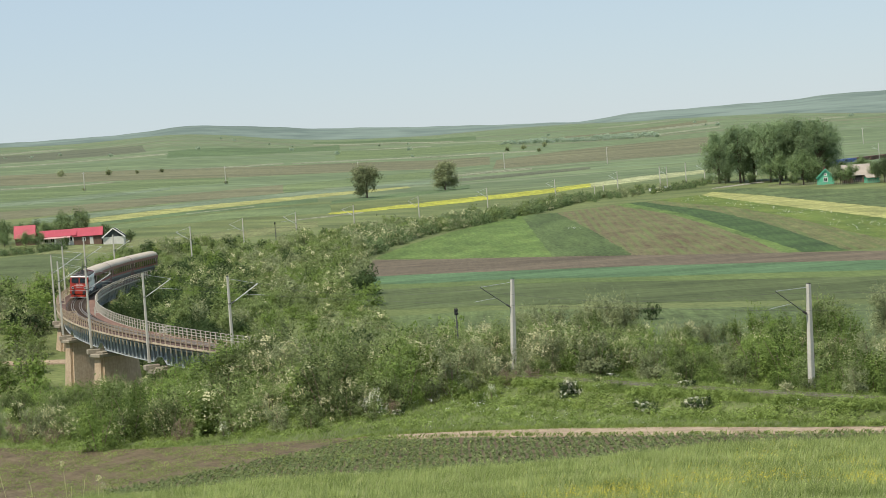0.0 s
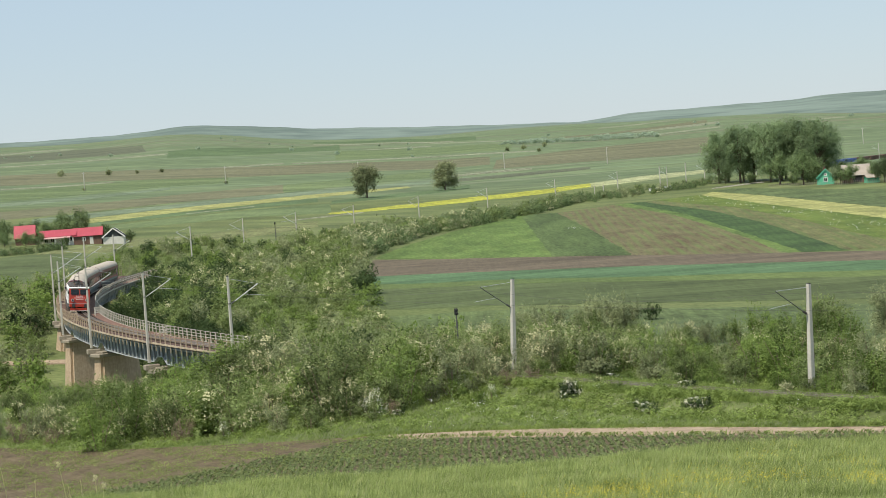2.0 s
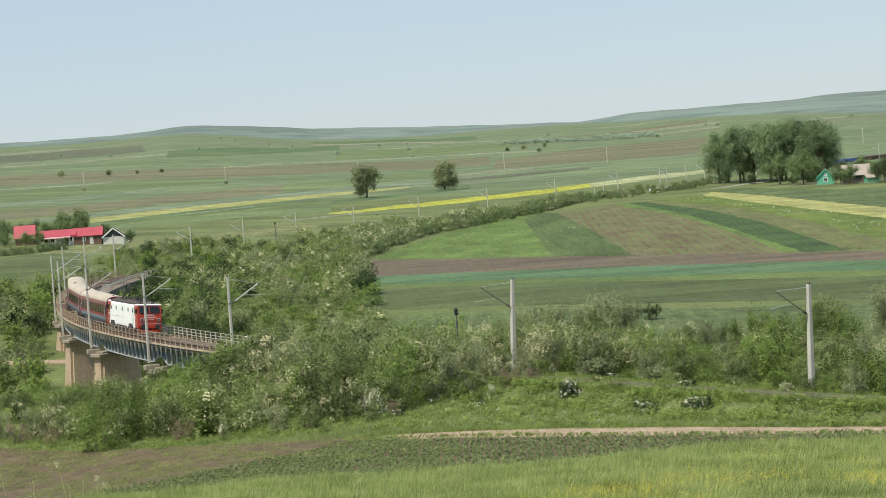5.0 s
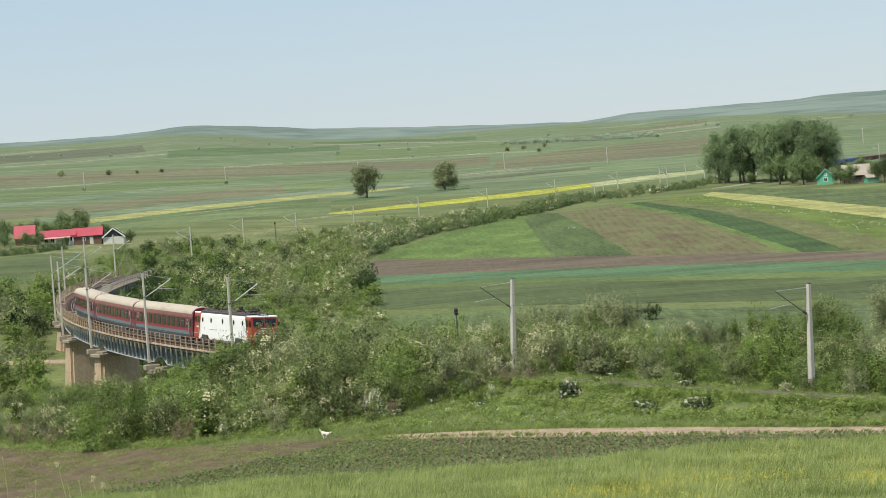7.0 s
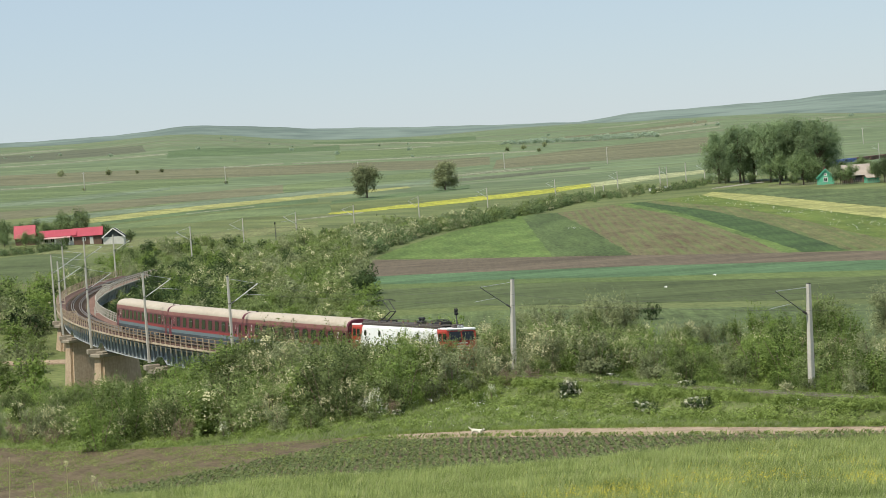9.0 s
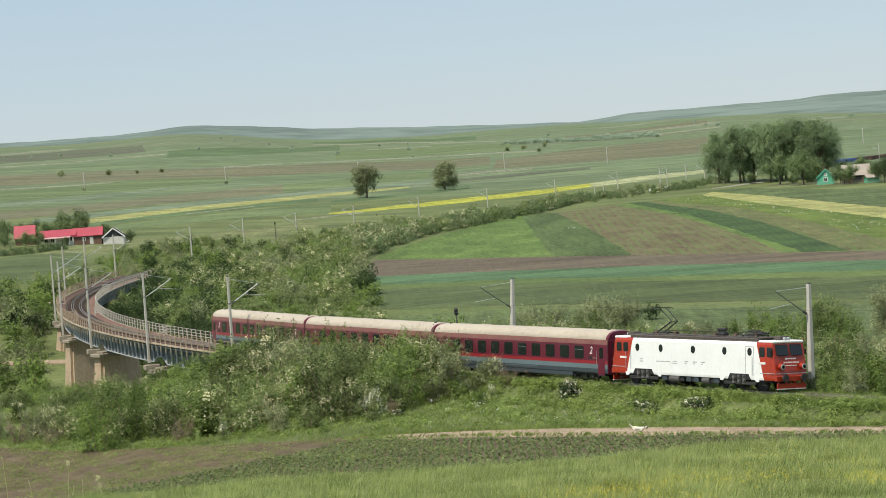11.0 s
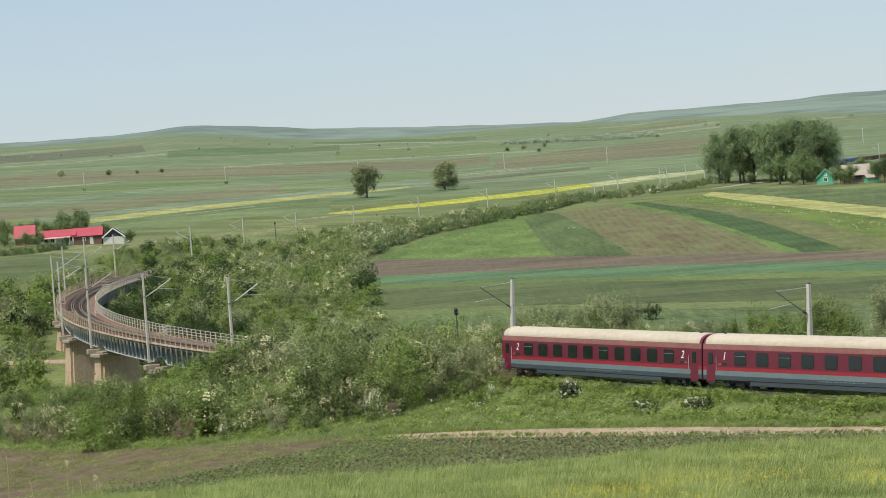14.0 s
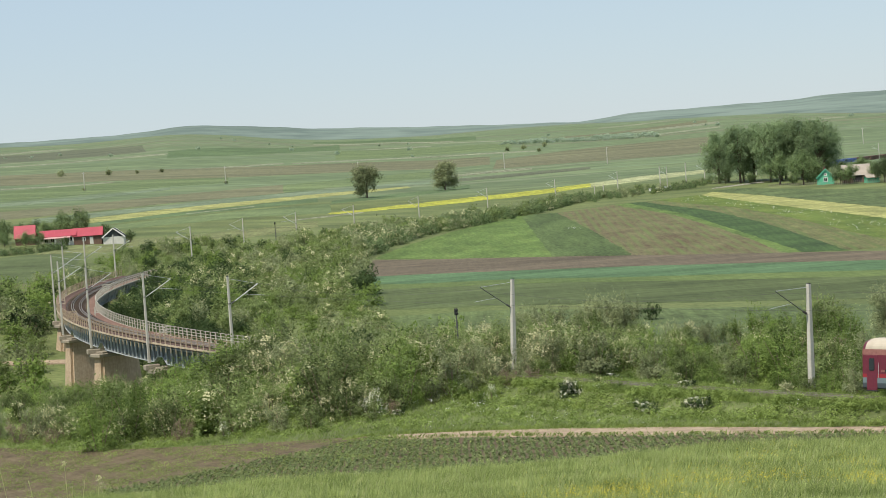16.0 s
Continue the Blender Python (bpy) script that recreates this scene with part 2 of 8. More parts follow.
M = dict(
    ground=material("meadow_soil", (0.10, 0.132, 0.042), 0.95, var=0.3, scale=0.02, fine=0.9, tint=(0.17, 0.195, 0.074), coords="World", stretch=(1, 2.2, 1), bump=0.3),
    soil=material("tilled_soil", (0.115, 0.083, 0.046), 0.95, var=0.5, scale=0.5, fine=2.6, tint=(0.175, 0.135, 0.078), coords="World", bump=1.0),
    path=material("trodden_earth", (0.29, 0.205, 0.135), 0.95, var=0.3, scale=0.5, fine=3, tint=(0.44, 0.34, 0.24), coords="World", bump=0.6),
    ballast=material("rusty_ballast", (0.17, 0.135, 0.09), 0.95, var=0.4, scale=1, fine=9, bump=1),
    rail=material("rail_steel", (0.29, 0.235, 0.19), 0.4, 0.7, var=0.3, scale=2, fine=20),
    sleeper=material("dark_oak_sleeper", (0.085, 0.06, 0.045), 0.9, var=0.4, scale=2, fine=14, each=0.5),
    plate=material("rust_red_walkway", (0.19, 0.10, 0.07), 0.85, var=0.3, scale=0.5, fine=6, tint=(0.25, 0.15, 0.11), each=0.5),
    # streaky girder web; its darker base includes the shade under the walkway
    web=material("shaded_stained_blue_web", (0.10, 0.112, 0.12), 0.75, var=0.45, scale=0.4, fine=6, streak=0.6),
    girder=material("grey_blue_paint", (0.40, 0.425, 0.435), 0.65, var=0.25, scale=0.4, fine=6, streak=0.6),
    girder_rust=material("rusted_iron", (0.2, 0.13, 0.09), 0.8, var=0.4, scale=1, fine=8),
    railing_rust=material("rusty_cream_railing", (0.40, 0.28, 0.18), 0.75, var=0.4, scale=0.5, fine=7, tint=(0.60, 0.50, 0.36)),
    rail_rust=material("rust_brown_rail", (0.24, 0.145, 0.09), 0.8, var=0.4, scale=0.6, fine=7, tint=(0.40, 0.28, 0.18)),
    plate_dark=material("dark_rusty_plate", (0.13, 0.075, 0.055), 0.85, var=0.3, scale=0.5, fine=6, each=0.5),
    railing=material("cream_railing_paint", (0.50, 0.45, 0.36), 0.7, var=0.35, scale=0.6, fine=7, tint=(0.62, 0.58, 0.49)),
    pier=material("tan_concrete", (0.45, 0.31, 0.195), 0.9, var=0.4, scale=0.25, fine=3, tint=(0.62, 0.48, 0.34), bump=0.4, streak=0.8),
    cap=material("grey_concrete", (0.29, 0.25, 0.195), 0.9, var=0.3, scale=0.6, fine=6, bump=0.4, streak=0.5),
    mast=material("pale_cast_concrete", (0.50, 0.47, 0.41), 0.85, var=0.2, scale=0.7, fine=9, streak=0.5),
    steel=material("galvanised_steel", (0.55, 0.56, 0.56), 0.45, 0.5, var=0.2, scale=3, fine=20),
    iron=material("dark_iron", (0.045, 0.043, 0.042), 0.6, 0.3, var=0.4, scale=1, fine=8),
    wire=material("copper_wire", (0.10, 0.09, 0.08), 0.5, 0.6, var=0.2),
    roof=material("cream_coach_roof", (0.44, 0.365, 0.28), 0.7, var=0.12, scale=0.25, fine=3, tint=(0.53, 0.465, 0.37), stretch=(0.6, 1, 1), each=0.2),
    # paler pink band under the coach roof: glancing sun painted into its colour
    sunlit=material("sunlit_pink_cantrail", (0.25, 0.095, 0.085), 0.6, var=0.2, scale=0.5, fine=5, tint=(0.31, 0.14, 0.115)),
    wine=material("wine_red_paint", (0.125, 0.011, 0.026), 0.38, var=0.2, scale=0.5, fine=4, coat=0.2, streak=0.3),
    scarlet=material("scarlet_stripe", (0.27, 0.018, 0.026), 0.4, var=0.12, scale=0.5, fine=4, streak=0.3),
    grey1=material("blue_grey_stripe", (0.135, 0.175, 0.19), 0.45, var=0.18, scale=0.4, fine=4, streak=0.4),
    grey2=material("slate_skirt_paint", (0.048, 0.060, 0.070), 0.55, var=0.3, scale=0.3, fine=4, stretch=(0.5, 1, 3), streak=0.5),
    loco_red=material("orange_red_paint", (0.4, 0.036, 0.014), 0.38, var=0.15, scale=0.6, fine=5, coat=0.2),
    loco_white=material("weathered_white_paint", (0.88, 0.875, 0.85), 0.45, var=0.10, scale=0.6, fine=4, streak=0.5),
    loco_roof=material("sooty_brown_roof", (0.075, 0.062, 0.052), 0.75, var=0.4, scale=0.7, fine=6),
    glass=material("dark_window_glass", (0.012, 0.016, 0.016), 0.06, var=0.3, scale=0.5, fine=2, each=0.5),
    white=material("white_lettering", (0.80, 0.78, 0.74), 0.6, var=0.08),
    faded=material("faded_grey_lettering", (0.36, 0.36, 0.37), 0.7, var=0.2),
    rubber=material("black_rubber", (0.02, 0.02, 0.02), 0.8, var=0.3),
    bark=material("grey_bark", (0.14, 0.11, 0.08), 0.95, var=0.4, scale=1.5, fine=9, bump=0.8),
    spring=material("greasy_steel_spring", (0.10, 0.095, 0.09), 0.6, var=0.3, fine=20),
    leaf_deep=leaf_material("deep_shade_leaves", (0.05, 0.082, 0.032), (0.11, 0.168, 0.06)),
    twig=material("dry_twigs", (0.24, 0.18, 0.13), 0.9, var=0.35, scale=1, fine=6, isle=0.6),
    leaf_mid=leaf_material("hawthorn_leaves", (0.148, 0.205, 0.066), (0.37, 0.455, 0.17)),
    leaf_bright=leaf_material("fresh_green_leaves", (0.15, 0.245, 0.05), (0.34, 0.46, 0.12)),
    leaf_grey=leaf_material("silvery_willow_leaves", (0.20, 0.245, 0.108), (0.49, 0.535, 0.28)),
    leaf_dark=leaf_material("dark_tree_leaves", (0.13, 0.195, 0.085), (0.30, 0.40, 0.17)),
    # grove leaves raised in tone; the haze in front of them is mixed in
    leaf_poplar=material("poplar_leaves", (0.185, 0.265, 0.13), 0.7, var=0.3, scale=0.15, fine=0.8, tint=(0.33, 0.43, 0.21), isle=0.1, each=0.3, through_light=0.42),
    # far scrub: pale, low-contrast leaf colour that carries the distance haze
    leaf_far=material("hazy_scrub_leaves", (0.36, 0.44, 0.32), 0.7, var=0.12, scale=0.1, fine=0.6, tint=(0.46, 0.55, 0.40), through_light=0.5),
    bloom=material("cream_blossom", (0.66, 0.62, 0.34), 0.8, var=0.15, tint=(0.84, 0.80, 0.52), isle=0.5, through_light=0.35),
    bloom_white=material("white_petals", (0.86, 0.83, 0.68), 0.8, var=0.08, isle=0.3, through_light=0.3),
    brush=material("dry_brush", (0.21, 0.155, 0.11), 0.9, var=0.4, scale=1, fine=5, tint=(0.34, 0.26, 0.18), isle=0.7, through_light=0.2),
    grass=material("meadow_grass", (0.265, 0.40, 0.075), 0.6, var=0.62, scale=0.3, fine=1.6, tint=(0.64, 0.705, 0.27), coords="World", isle=0.6, through_light=0.5, tight=0.75),
    grass_dry=material("seed_heads", (0.62, 0.60, 0.33), 0.8, var=0.2, isle=0.6, through_light=0.5),
    weed=material("bank_weeds", (0.175, 0.265, 0.058), 0.7, var=0.5, scale=0.35, fine=1.3, tint=(0.41, 0.51, 0.145), coords="World", isle=0.4, through_light=0.42),
    potato=material("potato_leaves", (0.11, 0.155, 0.052), 0.6, var=0.4, scale=0.3, fine=2, tint=(0.25, 0.31, 0.115), coords="World", isle=0.8, through_light=0.2),
    buttercup=material("yellow_petals", (0.75, 0.60, 0.03), 0.6, var=0.15, isle=0.4),
    tile=material("red_sheet_roof", (0.40, 0.06, 0.08), 0.5, var=0.2, scale=0.4, fine=4, streak=0.3),
    dusty_roof=material("faded_pink_sheet", (0.52, 0.30, 0.28), 0.6, var=0.2, scale=0.5, fine=5),
    plaster=material("whitewashed_wall", (0.62, 0.59, 0.54), 0.9, var=0.2, scale=0.6, fine=5),
    brick=material("brown_plank_wall", (0.16, 0.10, 0.075), 0.9, var=0.35, scale=0.8, fine=7),
    slate=material("dark_board_gable", (0.05, 0.055, 0.06), 0.8, var=0.3, scale=1, fine=8),
    teal_wall=material("mint_green_wall", (0.11, 0.44, 0.28), 0.8, var=0.15, scale=0.6, fine=5),
    brown_roof=material("weathered_tile_roof", (0.36, 0.31, 0.26), 0.85, var=0.25, scale=0.5, fine=5),
    blue_paint=material("blue_wagon_paint", (0.10, 0.15, 0.36), 0.5, var=0.2, scale=0.6, fine=5),
    wagon=material("brown_wagon_paint", (0.13, 0.075, 0.055), 0.7, var=0.3, scale=0.6, fine=5),
    fur=material("off_white_fur", (0.70, 0.65, 0.53), 0.95, var=0.15, scale=4, fine=30),
    muzzle=material("dark_fur", (0.06, 0.05, 0.045), 0.9, var=0.3),
)


def patchwork(m):
    """Beyond the near fields the land is a patchwork of long narrow plots."""
    nt = m.node_tree
    n, ln = nt.nodes, nt.links
    bsdf = n["Principled BSDF"]
    near_col = bsdf.inputs["Base Color"].links[0].from_socket
    geo = n.new("ShaderNodeNewGeometry")

    def cells(scale, turn, dens):
        mp = n.new("ShaderNodeMapping")
        mp.inputs["Rotation"].default_value = (0, 0, turn)
        mp.inputs["Scale"].default_value = (scale[0], scale[1], 0)
        wob = n.new("ShaderNodeTexNoise")
        wob.inputs["Scale"].default_value = 0.002
        mixv = n.new("ShaderNodeVectorMath")
        mixv.operation = "MULTIPLY_ADD"
        mixv.inputs[1].default_value = (14, 14, 0)
        ln.new(geo.outputs["Position"], wob.inputs[0])
        ln.new(wob.outputs[1], mixv.inputs[0])
        ln.new(geo.outputs["Position"], mixv.inputs[2])
        ln.new(mixv.outputs[0], mp.inputs[0])
        vo = n.new("ShaderNodeTexVoronoi")
        vo.distance = "CHEBYCHEV"
        vo.inputs["Randomness"].default_value = dens
        vo.inputs["Scale"].default_value = 1.0
        ln.new(mp.outputs[0], vo.inputs[0])
        sep = n.new("ShaderNodeSeparateColor")
        ln.new(vo.outputs["Color"], sep.inputs[0])
        return sep.outputs[0]

    ramp = n.new("ShaderNodeValToRGB")
    cr = ramp.color_ramp
    cr.interpolation = "CONSTANT"
    # plot colours are greyed slightly to put some distance haze into them
    cols = ((0.0, (0.125, 0.165, 0.08)), (0.22, (0.135, 0.172, 0.084)), (0.42, (0.145, 0.155, 0.088)), (0.52, (0.118, 0.155, 0.076)), (0.66, (0.132, 0.172, 0.092)),
            (0.80, (0.128, 0.168, 0.082)), (0.94, (0.15, 0.176, 0.10)))
    while len(cr.elements) < len(cols):
        cr.elements.new(0.5)
    for el, (pos, c) in zip(cr.elements, cols):
        el.position, el.color = pos, (*c, 1)
    ln.new(cells((1 / 520, 1 / 60), 0.25, 0.9), ramp.inputs[0])
    ramp2 = n.new("ShaderNodeMapRange")
    ramp2.inputs[3].default_value, ramp2.inputs[4].default_value = 0.92, 1.08
    ln.new(cells((1 / 700, 1 / 75), 0.2, 1.0), ramp2.inputs[0])
    vm = n.new("ShaderNodeVectorMath")
    vm.operation = "SCALE"
    ln.new(ramp.outputs[0], vm.inputs[0])
    ln.new(ramp2.outputs[0], vm.inputs[3])
    sp = n.new("ShaderNodeSeparateXYZ")
    ln.new(geo.outputs["Position"], sp.inputs[0])
    rng_ = n.new("ShaderNodeMapRange")
    rng_.inputs[1].default_value, rng_.inputs[2].default_value = 880, 960
    ln.new(sp.outputs[1], rng_.inputs[0])
    mix = n.new("ShaderNodeMix")
    mix.data_type = "RGBA"
    ln.new(rng_.outputs[0], mix.inputs[0])
    ln.new(near_col, mix.inputs[6])
    ln.new(vm.outputs[0], mix.inputs[7])
    grain = n.new("ShaderNodeMix")
    grain.data_type, grain.blend_type = "RGBA", "OVERLAY"
    gn = n.new("ShaderNodeTexNoise")
    gn.inputs["Scale"].default_value, gn.inputs["Detail"].default_value = 0.05, 9
    ln.new(geo.outputs["Position"], gn.inputs[0])
    grain.inputs[0].default_value = 0.6
    ln.new(mix.outputs[2], grain.inputs[6])
    ln.new(gn.outputs[0], grain.inputs[7])
    ln.new(grain.outputs[2], bsdf.inputs["Base Color"])


patchwork(M["ground"])


def crop(name, base, tint, scale=0.05, fine=0.6, stretch=(1, 1, 1), rows=None, row_tint=None):
    """A field seen from afar: broad and fine mottling, and where it is sown in rows, their lines (degrees from +y, metres apart, strength)."""
    m = material(name, base, 0.95, var=0.45, scale=scale * 1.4, fine=fine * 2.2, tint=[c * 1.2 for c in tint], coords="World", bump=0.8, stretch=stretch)
    # tufts and bare spots, drawn out along the furrows
    n, ln = m.node_tree.nodes, m.node_tree.links
    bsdf = n["Principled BSDF"]
    geo = n.new("ShaderNodeNewGeometry")
    mp = n.new("ShaderNodeMapping")
    mp.inputs["Scale"].default_value = (1.0, 0.07, 0.5)
    ln.new(geo.outputs["Position"], mp.inputs[0])
    tuft = n.new("ShaderNodeTexNoise")
    tuft.inputs["Scale"].default_value, tuft.inputs["Detail"].default_value, tuft.inputs["Roughness"].default_value = fine * 2.4, 6, 0.7
    ln.new(mp.outputs[0], tuft.inputs[0])
    shade = n.new("ShaderNodeMapRange")
    shade.inputs[1].default_value, shade.inputs[2].default_value = 0.3, 0.7
    grain = (0.22 if rows else 0.4) if stretch[0] > 0.5 else 0.14
    shade.inputs[3].default_value, shade.inputs[4].default_value = 1 - grain, 1 + grain
    ln.new(tuft.outputs[0], shade.inputs[0])
    vm = n.new("ShaderNodeVectorMath")
    vm.operation = "SCALE"
    ln.new(bsdf.inputs["Base Color"].links[0].from_socket, vm.inputs[0])
    ln.new(shade.outputs[0], vm.inputs[3])
    ln.new(vm.outputs[0], bsdf.inputs["Base Color"])
    if rows:
        col = bsdf.inputs["Base Color"].links[0].from_socket
        mp = n.new("ShaderNodeMapping")
        mp.inputs["Rotation"].default_value = (0, 0, radians(rows[0]))
        ln.new(geo.outputs["Position"], mp.inputs[0])
        wave = n.new("ShaderNodeTexWave")
        wave.inputs["Scale"].default_value, wave.inputs["Distortion"].default_value = 0.314 / rows[1], 0.15
        wave.inputs["Detail"].default_value = 0
        ln.new(mp.outputs[0], wave.inputs[0])
        gaps = n.new("ShaderNodeTexNoise")
        gaps.inputs["Scale"].default_value, gaps.inputs["Detail"].default_value = 0.5, 5
        mp3 = n.new("ShaderNodeMapping")
        mp3.inputs["Scale"].default_value = (1.0, 0.06, 1.0) if stretch[0] > 0.5 else (0.3, 1.0, 1.0)
        ln.new(geo.outputs["Position"], mp3.inputs[0])
        ln.new(mp3.outputs[0], gaps.inputs[0])
        part_ = n.new("ShaderNodeMapRange")
        part_.inputs[1].default_value, part_.inputs[2].default_value = 0.35, 0.65
        ln.new(gaps.outputs[0], part_.inputs[0])
        mul = n.new("ShaderNodeMath")
        mul.operation = "MULTIPLY"
        ln.new(wave.outputs["Fac"], mul.inputs[0])
        ln.new(part_.outputs[0], mul.inputs[1])
        amt = n.new("ShaderNodeMath")
        amt.operation = "MULTIPLY"
        amt.inputs[1].default_value = rows[2]
        ln.new(mul.outputs[0], amt.inputs[0])
        mix = n.new("ShaderNodeMix")
        mix.data_type = "RGBA"
        mix.inputs[7].default_value = (*(row_tint or [c * 0.55 for c in base]), 1)
        ln.new(amt.outputs[0], mix.inputs[0])
        ln.new(col, mix.inputs[6])
        ln.new(mix.outputs[2], bsdf.inputs["Base Color"])
    return m


# ---- building helpers ----
def mesh_of(name, bm, mats, smooth=False):
    me = bpy.data.meshes.new(name)
    bm.normal_update()
    bm.to_mesh(me)
    bm.free()
    for m in (mats if isinstance(mats, (list, tuple)) else [mats]):
        me.materials.append(m)
    if smooth:
        me.polygons.foreach_set("use_smooth", [True] * len(me.polygons))
    return me


def part(name, bm, mats, parent, label="", at=None, smooth=False):
    """Links a bmesh, or a mesh that others share, as one object under a thing or a part."""
    me = bm if isinstance(bm, bpy.types.Mesh) else mesh_of(name, bm, mats, smooth)
    ob = new(name, me)
    ob.parent = parent
    if at is not None:
        ob.matrix_basis = at
    return tagged(ob, label)


def part_each(name, bm, mat, parent, label=""):
    """Every loose piece of a bmesh becomes a part of its own."""
    left = set(bm.faces)
    while left:
        todo, isle = [left.pop()], []
        while todo:
            f = todo.pop()
            isle.append(f)
            for e in f.edges:
                for g in e.link_faces:
                    if g in left:
                        left.remove(g)
                        todo.append(g)
        vs = sorted({v for f in isle for v in f.verts}, key=lambda v: v.index)
        no = {v: i for i, v in enumerate(vs)}
        isle.sort(key=lambda f: f.index)
        part(name, raw(name, [tuple(v.co) for v in vs], [tuple(no[v] for v in f.verts) for f in isle], mat), None, parent, label)
    bm.free()


def thing(name, label, category, group="", kind="", at=None):
    ob = new(name)
    ob.empty_display_size = 0.5
    if at is not None:
        ob.matrix_basis = at
    return tagged(ob, label, category, group, kind)


def raw(name, verts, faces, mats, slots=None, smooth=False):
    me = bpy.data.meshes.new(name)
    me.from_pydata([tuple(v) for v in verts], [], faces)
    for m in (mats if isinstance(mats, (list, tuple)) else [mats]):
        me.materials.append(m)
    if slots is not None:
        me.polygons.foreach_set("material_index", slots)
    if smooth:
        me.polygons.foreach_set("use_smooth", [True] * len(me.polygons))
    me.update()
    return me


def box(bm, cx, cy, cz, sx, sy, sz, bevel=0.0, m=None, slot=0):
    g = bmesh.ops.create_cube(bm, size=1.0)
    vs = g["verts"]
    bmesh.ops.scale(bm, verts=vs, vec=(sx, sy, sz))
    fs = list({f for v in vs for f in v.link_faces})
    if bevel:
        es = list({e for v in vs for e in v.link_edges})
        r = bmesh.ops.bevel(bm, geom=es, offset=bevel, segments=1, affect="EDGES", clamp_overlap=True)
        vs = list({v for f in r["faces"] for v in f.verts} | {v for v in vs if v.is_valid})
        fs = list({f for v in vs for f in v.link_faces})
    for f in fs:
        f.material_index = slot
    mat = Matrix.Translation((cx, cy, cz))
    bmesh.ops.transform(bm, matrix=(m @ mat) if m is not None else mat, verts=vs)
    return vs


def tube(bm, p, q, r0, r1=None, n=8, slot=0):
    p, q = Vector(p), Vector(q)
    r1 = r0 if r1 is None else r1
    d = q - p
    mat = Matrix.Translation((p + q) / 2) @ d.to_track_quat("Z", "Y").to_matrix().to_4x4()
    g = bmesh.ops.create_cone(bm, cap_ends=True, segments=n, radius1=r0, radius2=r1, depth=d.length, matrix=mat)
    for v in g["verts"]:
        for f in v.link_faces:
            f.material_index = slot
    return g["verts"]


def ball(bm, c, sx, sy, sz, seg=10, m=None):
    g = bmesh.ops.create_uvsphere(bm, u_segments=seg, v_segments=max(5, seg // 2 + 1), radius=1.0)
    mat = Matrix.Translation(c) @ Matrix.Diagonal((sx, sy, sz, 1))
    bmesh.ops.transform(bm, matrix=(m @ mat) if m is not None else mat, verts=g["verts"])
    return g["verts"]


def sweep(profile, s0, s1, step, close=True, lean=True):
    """Vertices and faces of a profile of (lat, up) drawn along the line from chainage s0 to s1."""
    ss = np.linspace(s0, s1, max(2, int(abs(s1 - s0) / step) + 1))
    verts, faces, n = [], [], len(profile)
    for s in ss:
        c = np.interp(s, CH, TCANT) if lean else 0.0
        for lat, up in profile:
            x, y, z, _ = track(s, lat * math.cos(c) - up * math.sin(c) * 1.0, up + lat * math.sin(c))
            verts.append((x, y, z))
    for i in range(len(ss) - 1):
        for j in range(n if close else n - 1):
            k = (j + 1) % n
            faces.append((i * n + j, i * n + k, (i + 1) * n + k, (i + 1) * n + j))
    if close:
        faces.append(tuple(range(n))[::-1])
        faces.append(tuple((len(ss) - 1) * n + j for j in range(n)))
    return verts, faces


def frame_at(s, lat=0.0, up=0.0):
    """A pose on the line: x forwards along the rails, z up."""
    x, y, z, h = track(s, lat, up)
    return Matrix.Translation((x, y, z)) @ Matrix.Rotation(h, 4, "Z")

# ---- ground: one sheet to the horizon ----
def build_ground():
    az = np.radians(np.concatenate([np.arange(-180, -14, 6.0), np.arange(-14, 14.01, 0.19), np.arange(18, 180, 6.0)]))
    rr = np.concatenate([[0.5, 3, 8, 15, 25, 40], np.arange(55, 150, 2.5), np.arange(150, 330, 1.2), np.arange(330, 700, 4.0), np.geomspace(700, 4990, 140)])
    a, r = np.meshgrid(az, rr)
    x, y = r * np.sin(a), r * np.cos(a)
    z = land(x, y)
    rough = 0.035
    z = z + rough * np.sin(x * 1.3 + np.sin(y * 0.7) * 2) * np.sin(y * 0.9 + np.sin(x * 0.5)) * (r < 700)
    n, m = len(rr), len(az)
    verts = np.stack([x.ravel(), y.ravel(), z.ravel()], 1).tolist() + [(0.0, 0.0, float(land(0.0, 0.0)))]
    faces = []
    for i in range(n - 1):
        for j in range(m):
            k = (j + 1) % m
            faces.append((i * m + j, i * m + k, (i + 1) * m + k, (i + 1) * m + j))
    faces += [(n * m, (j + 1) % m, j) for j in range(m)]
    ob = new("ground", raw("ground", verts, faces, M["ground"], smooth=True))
    return tagged(ob, "rolling green farmland and meadow reaching to the hills", "ground", kind="structure")


build_ground()


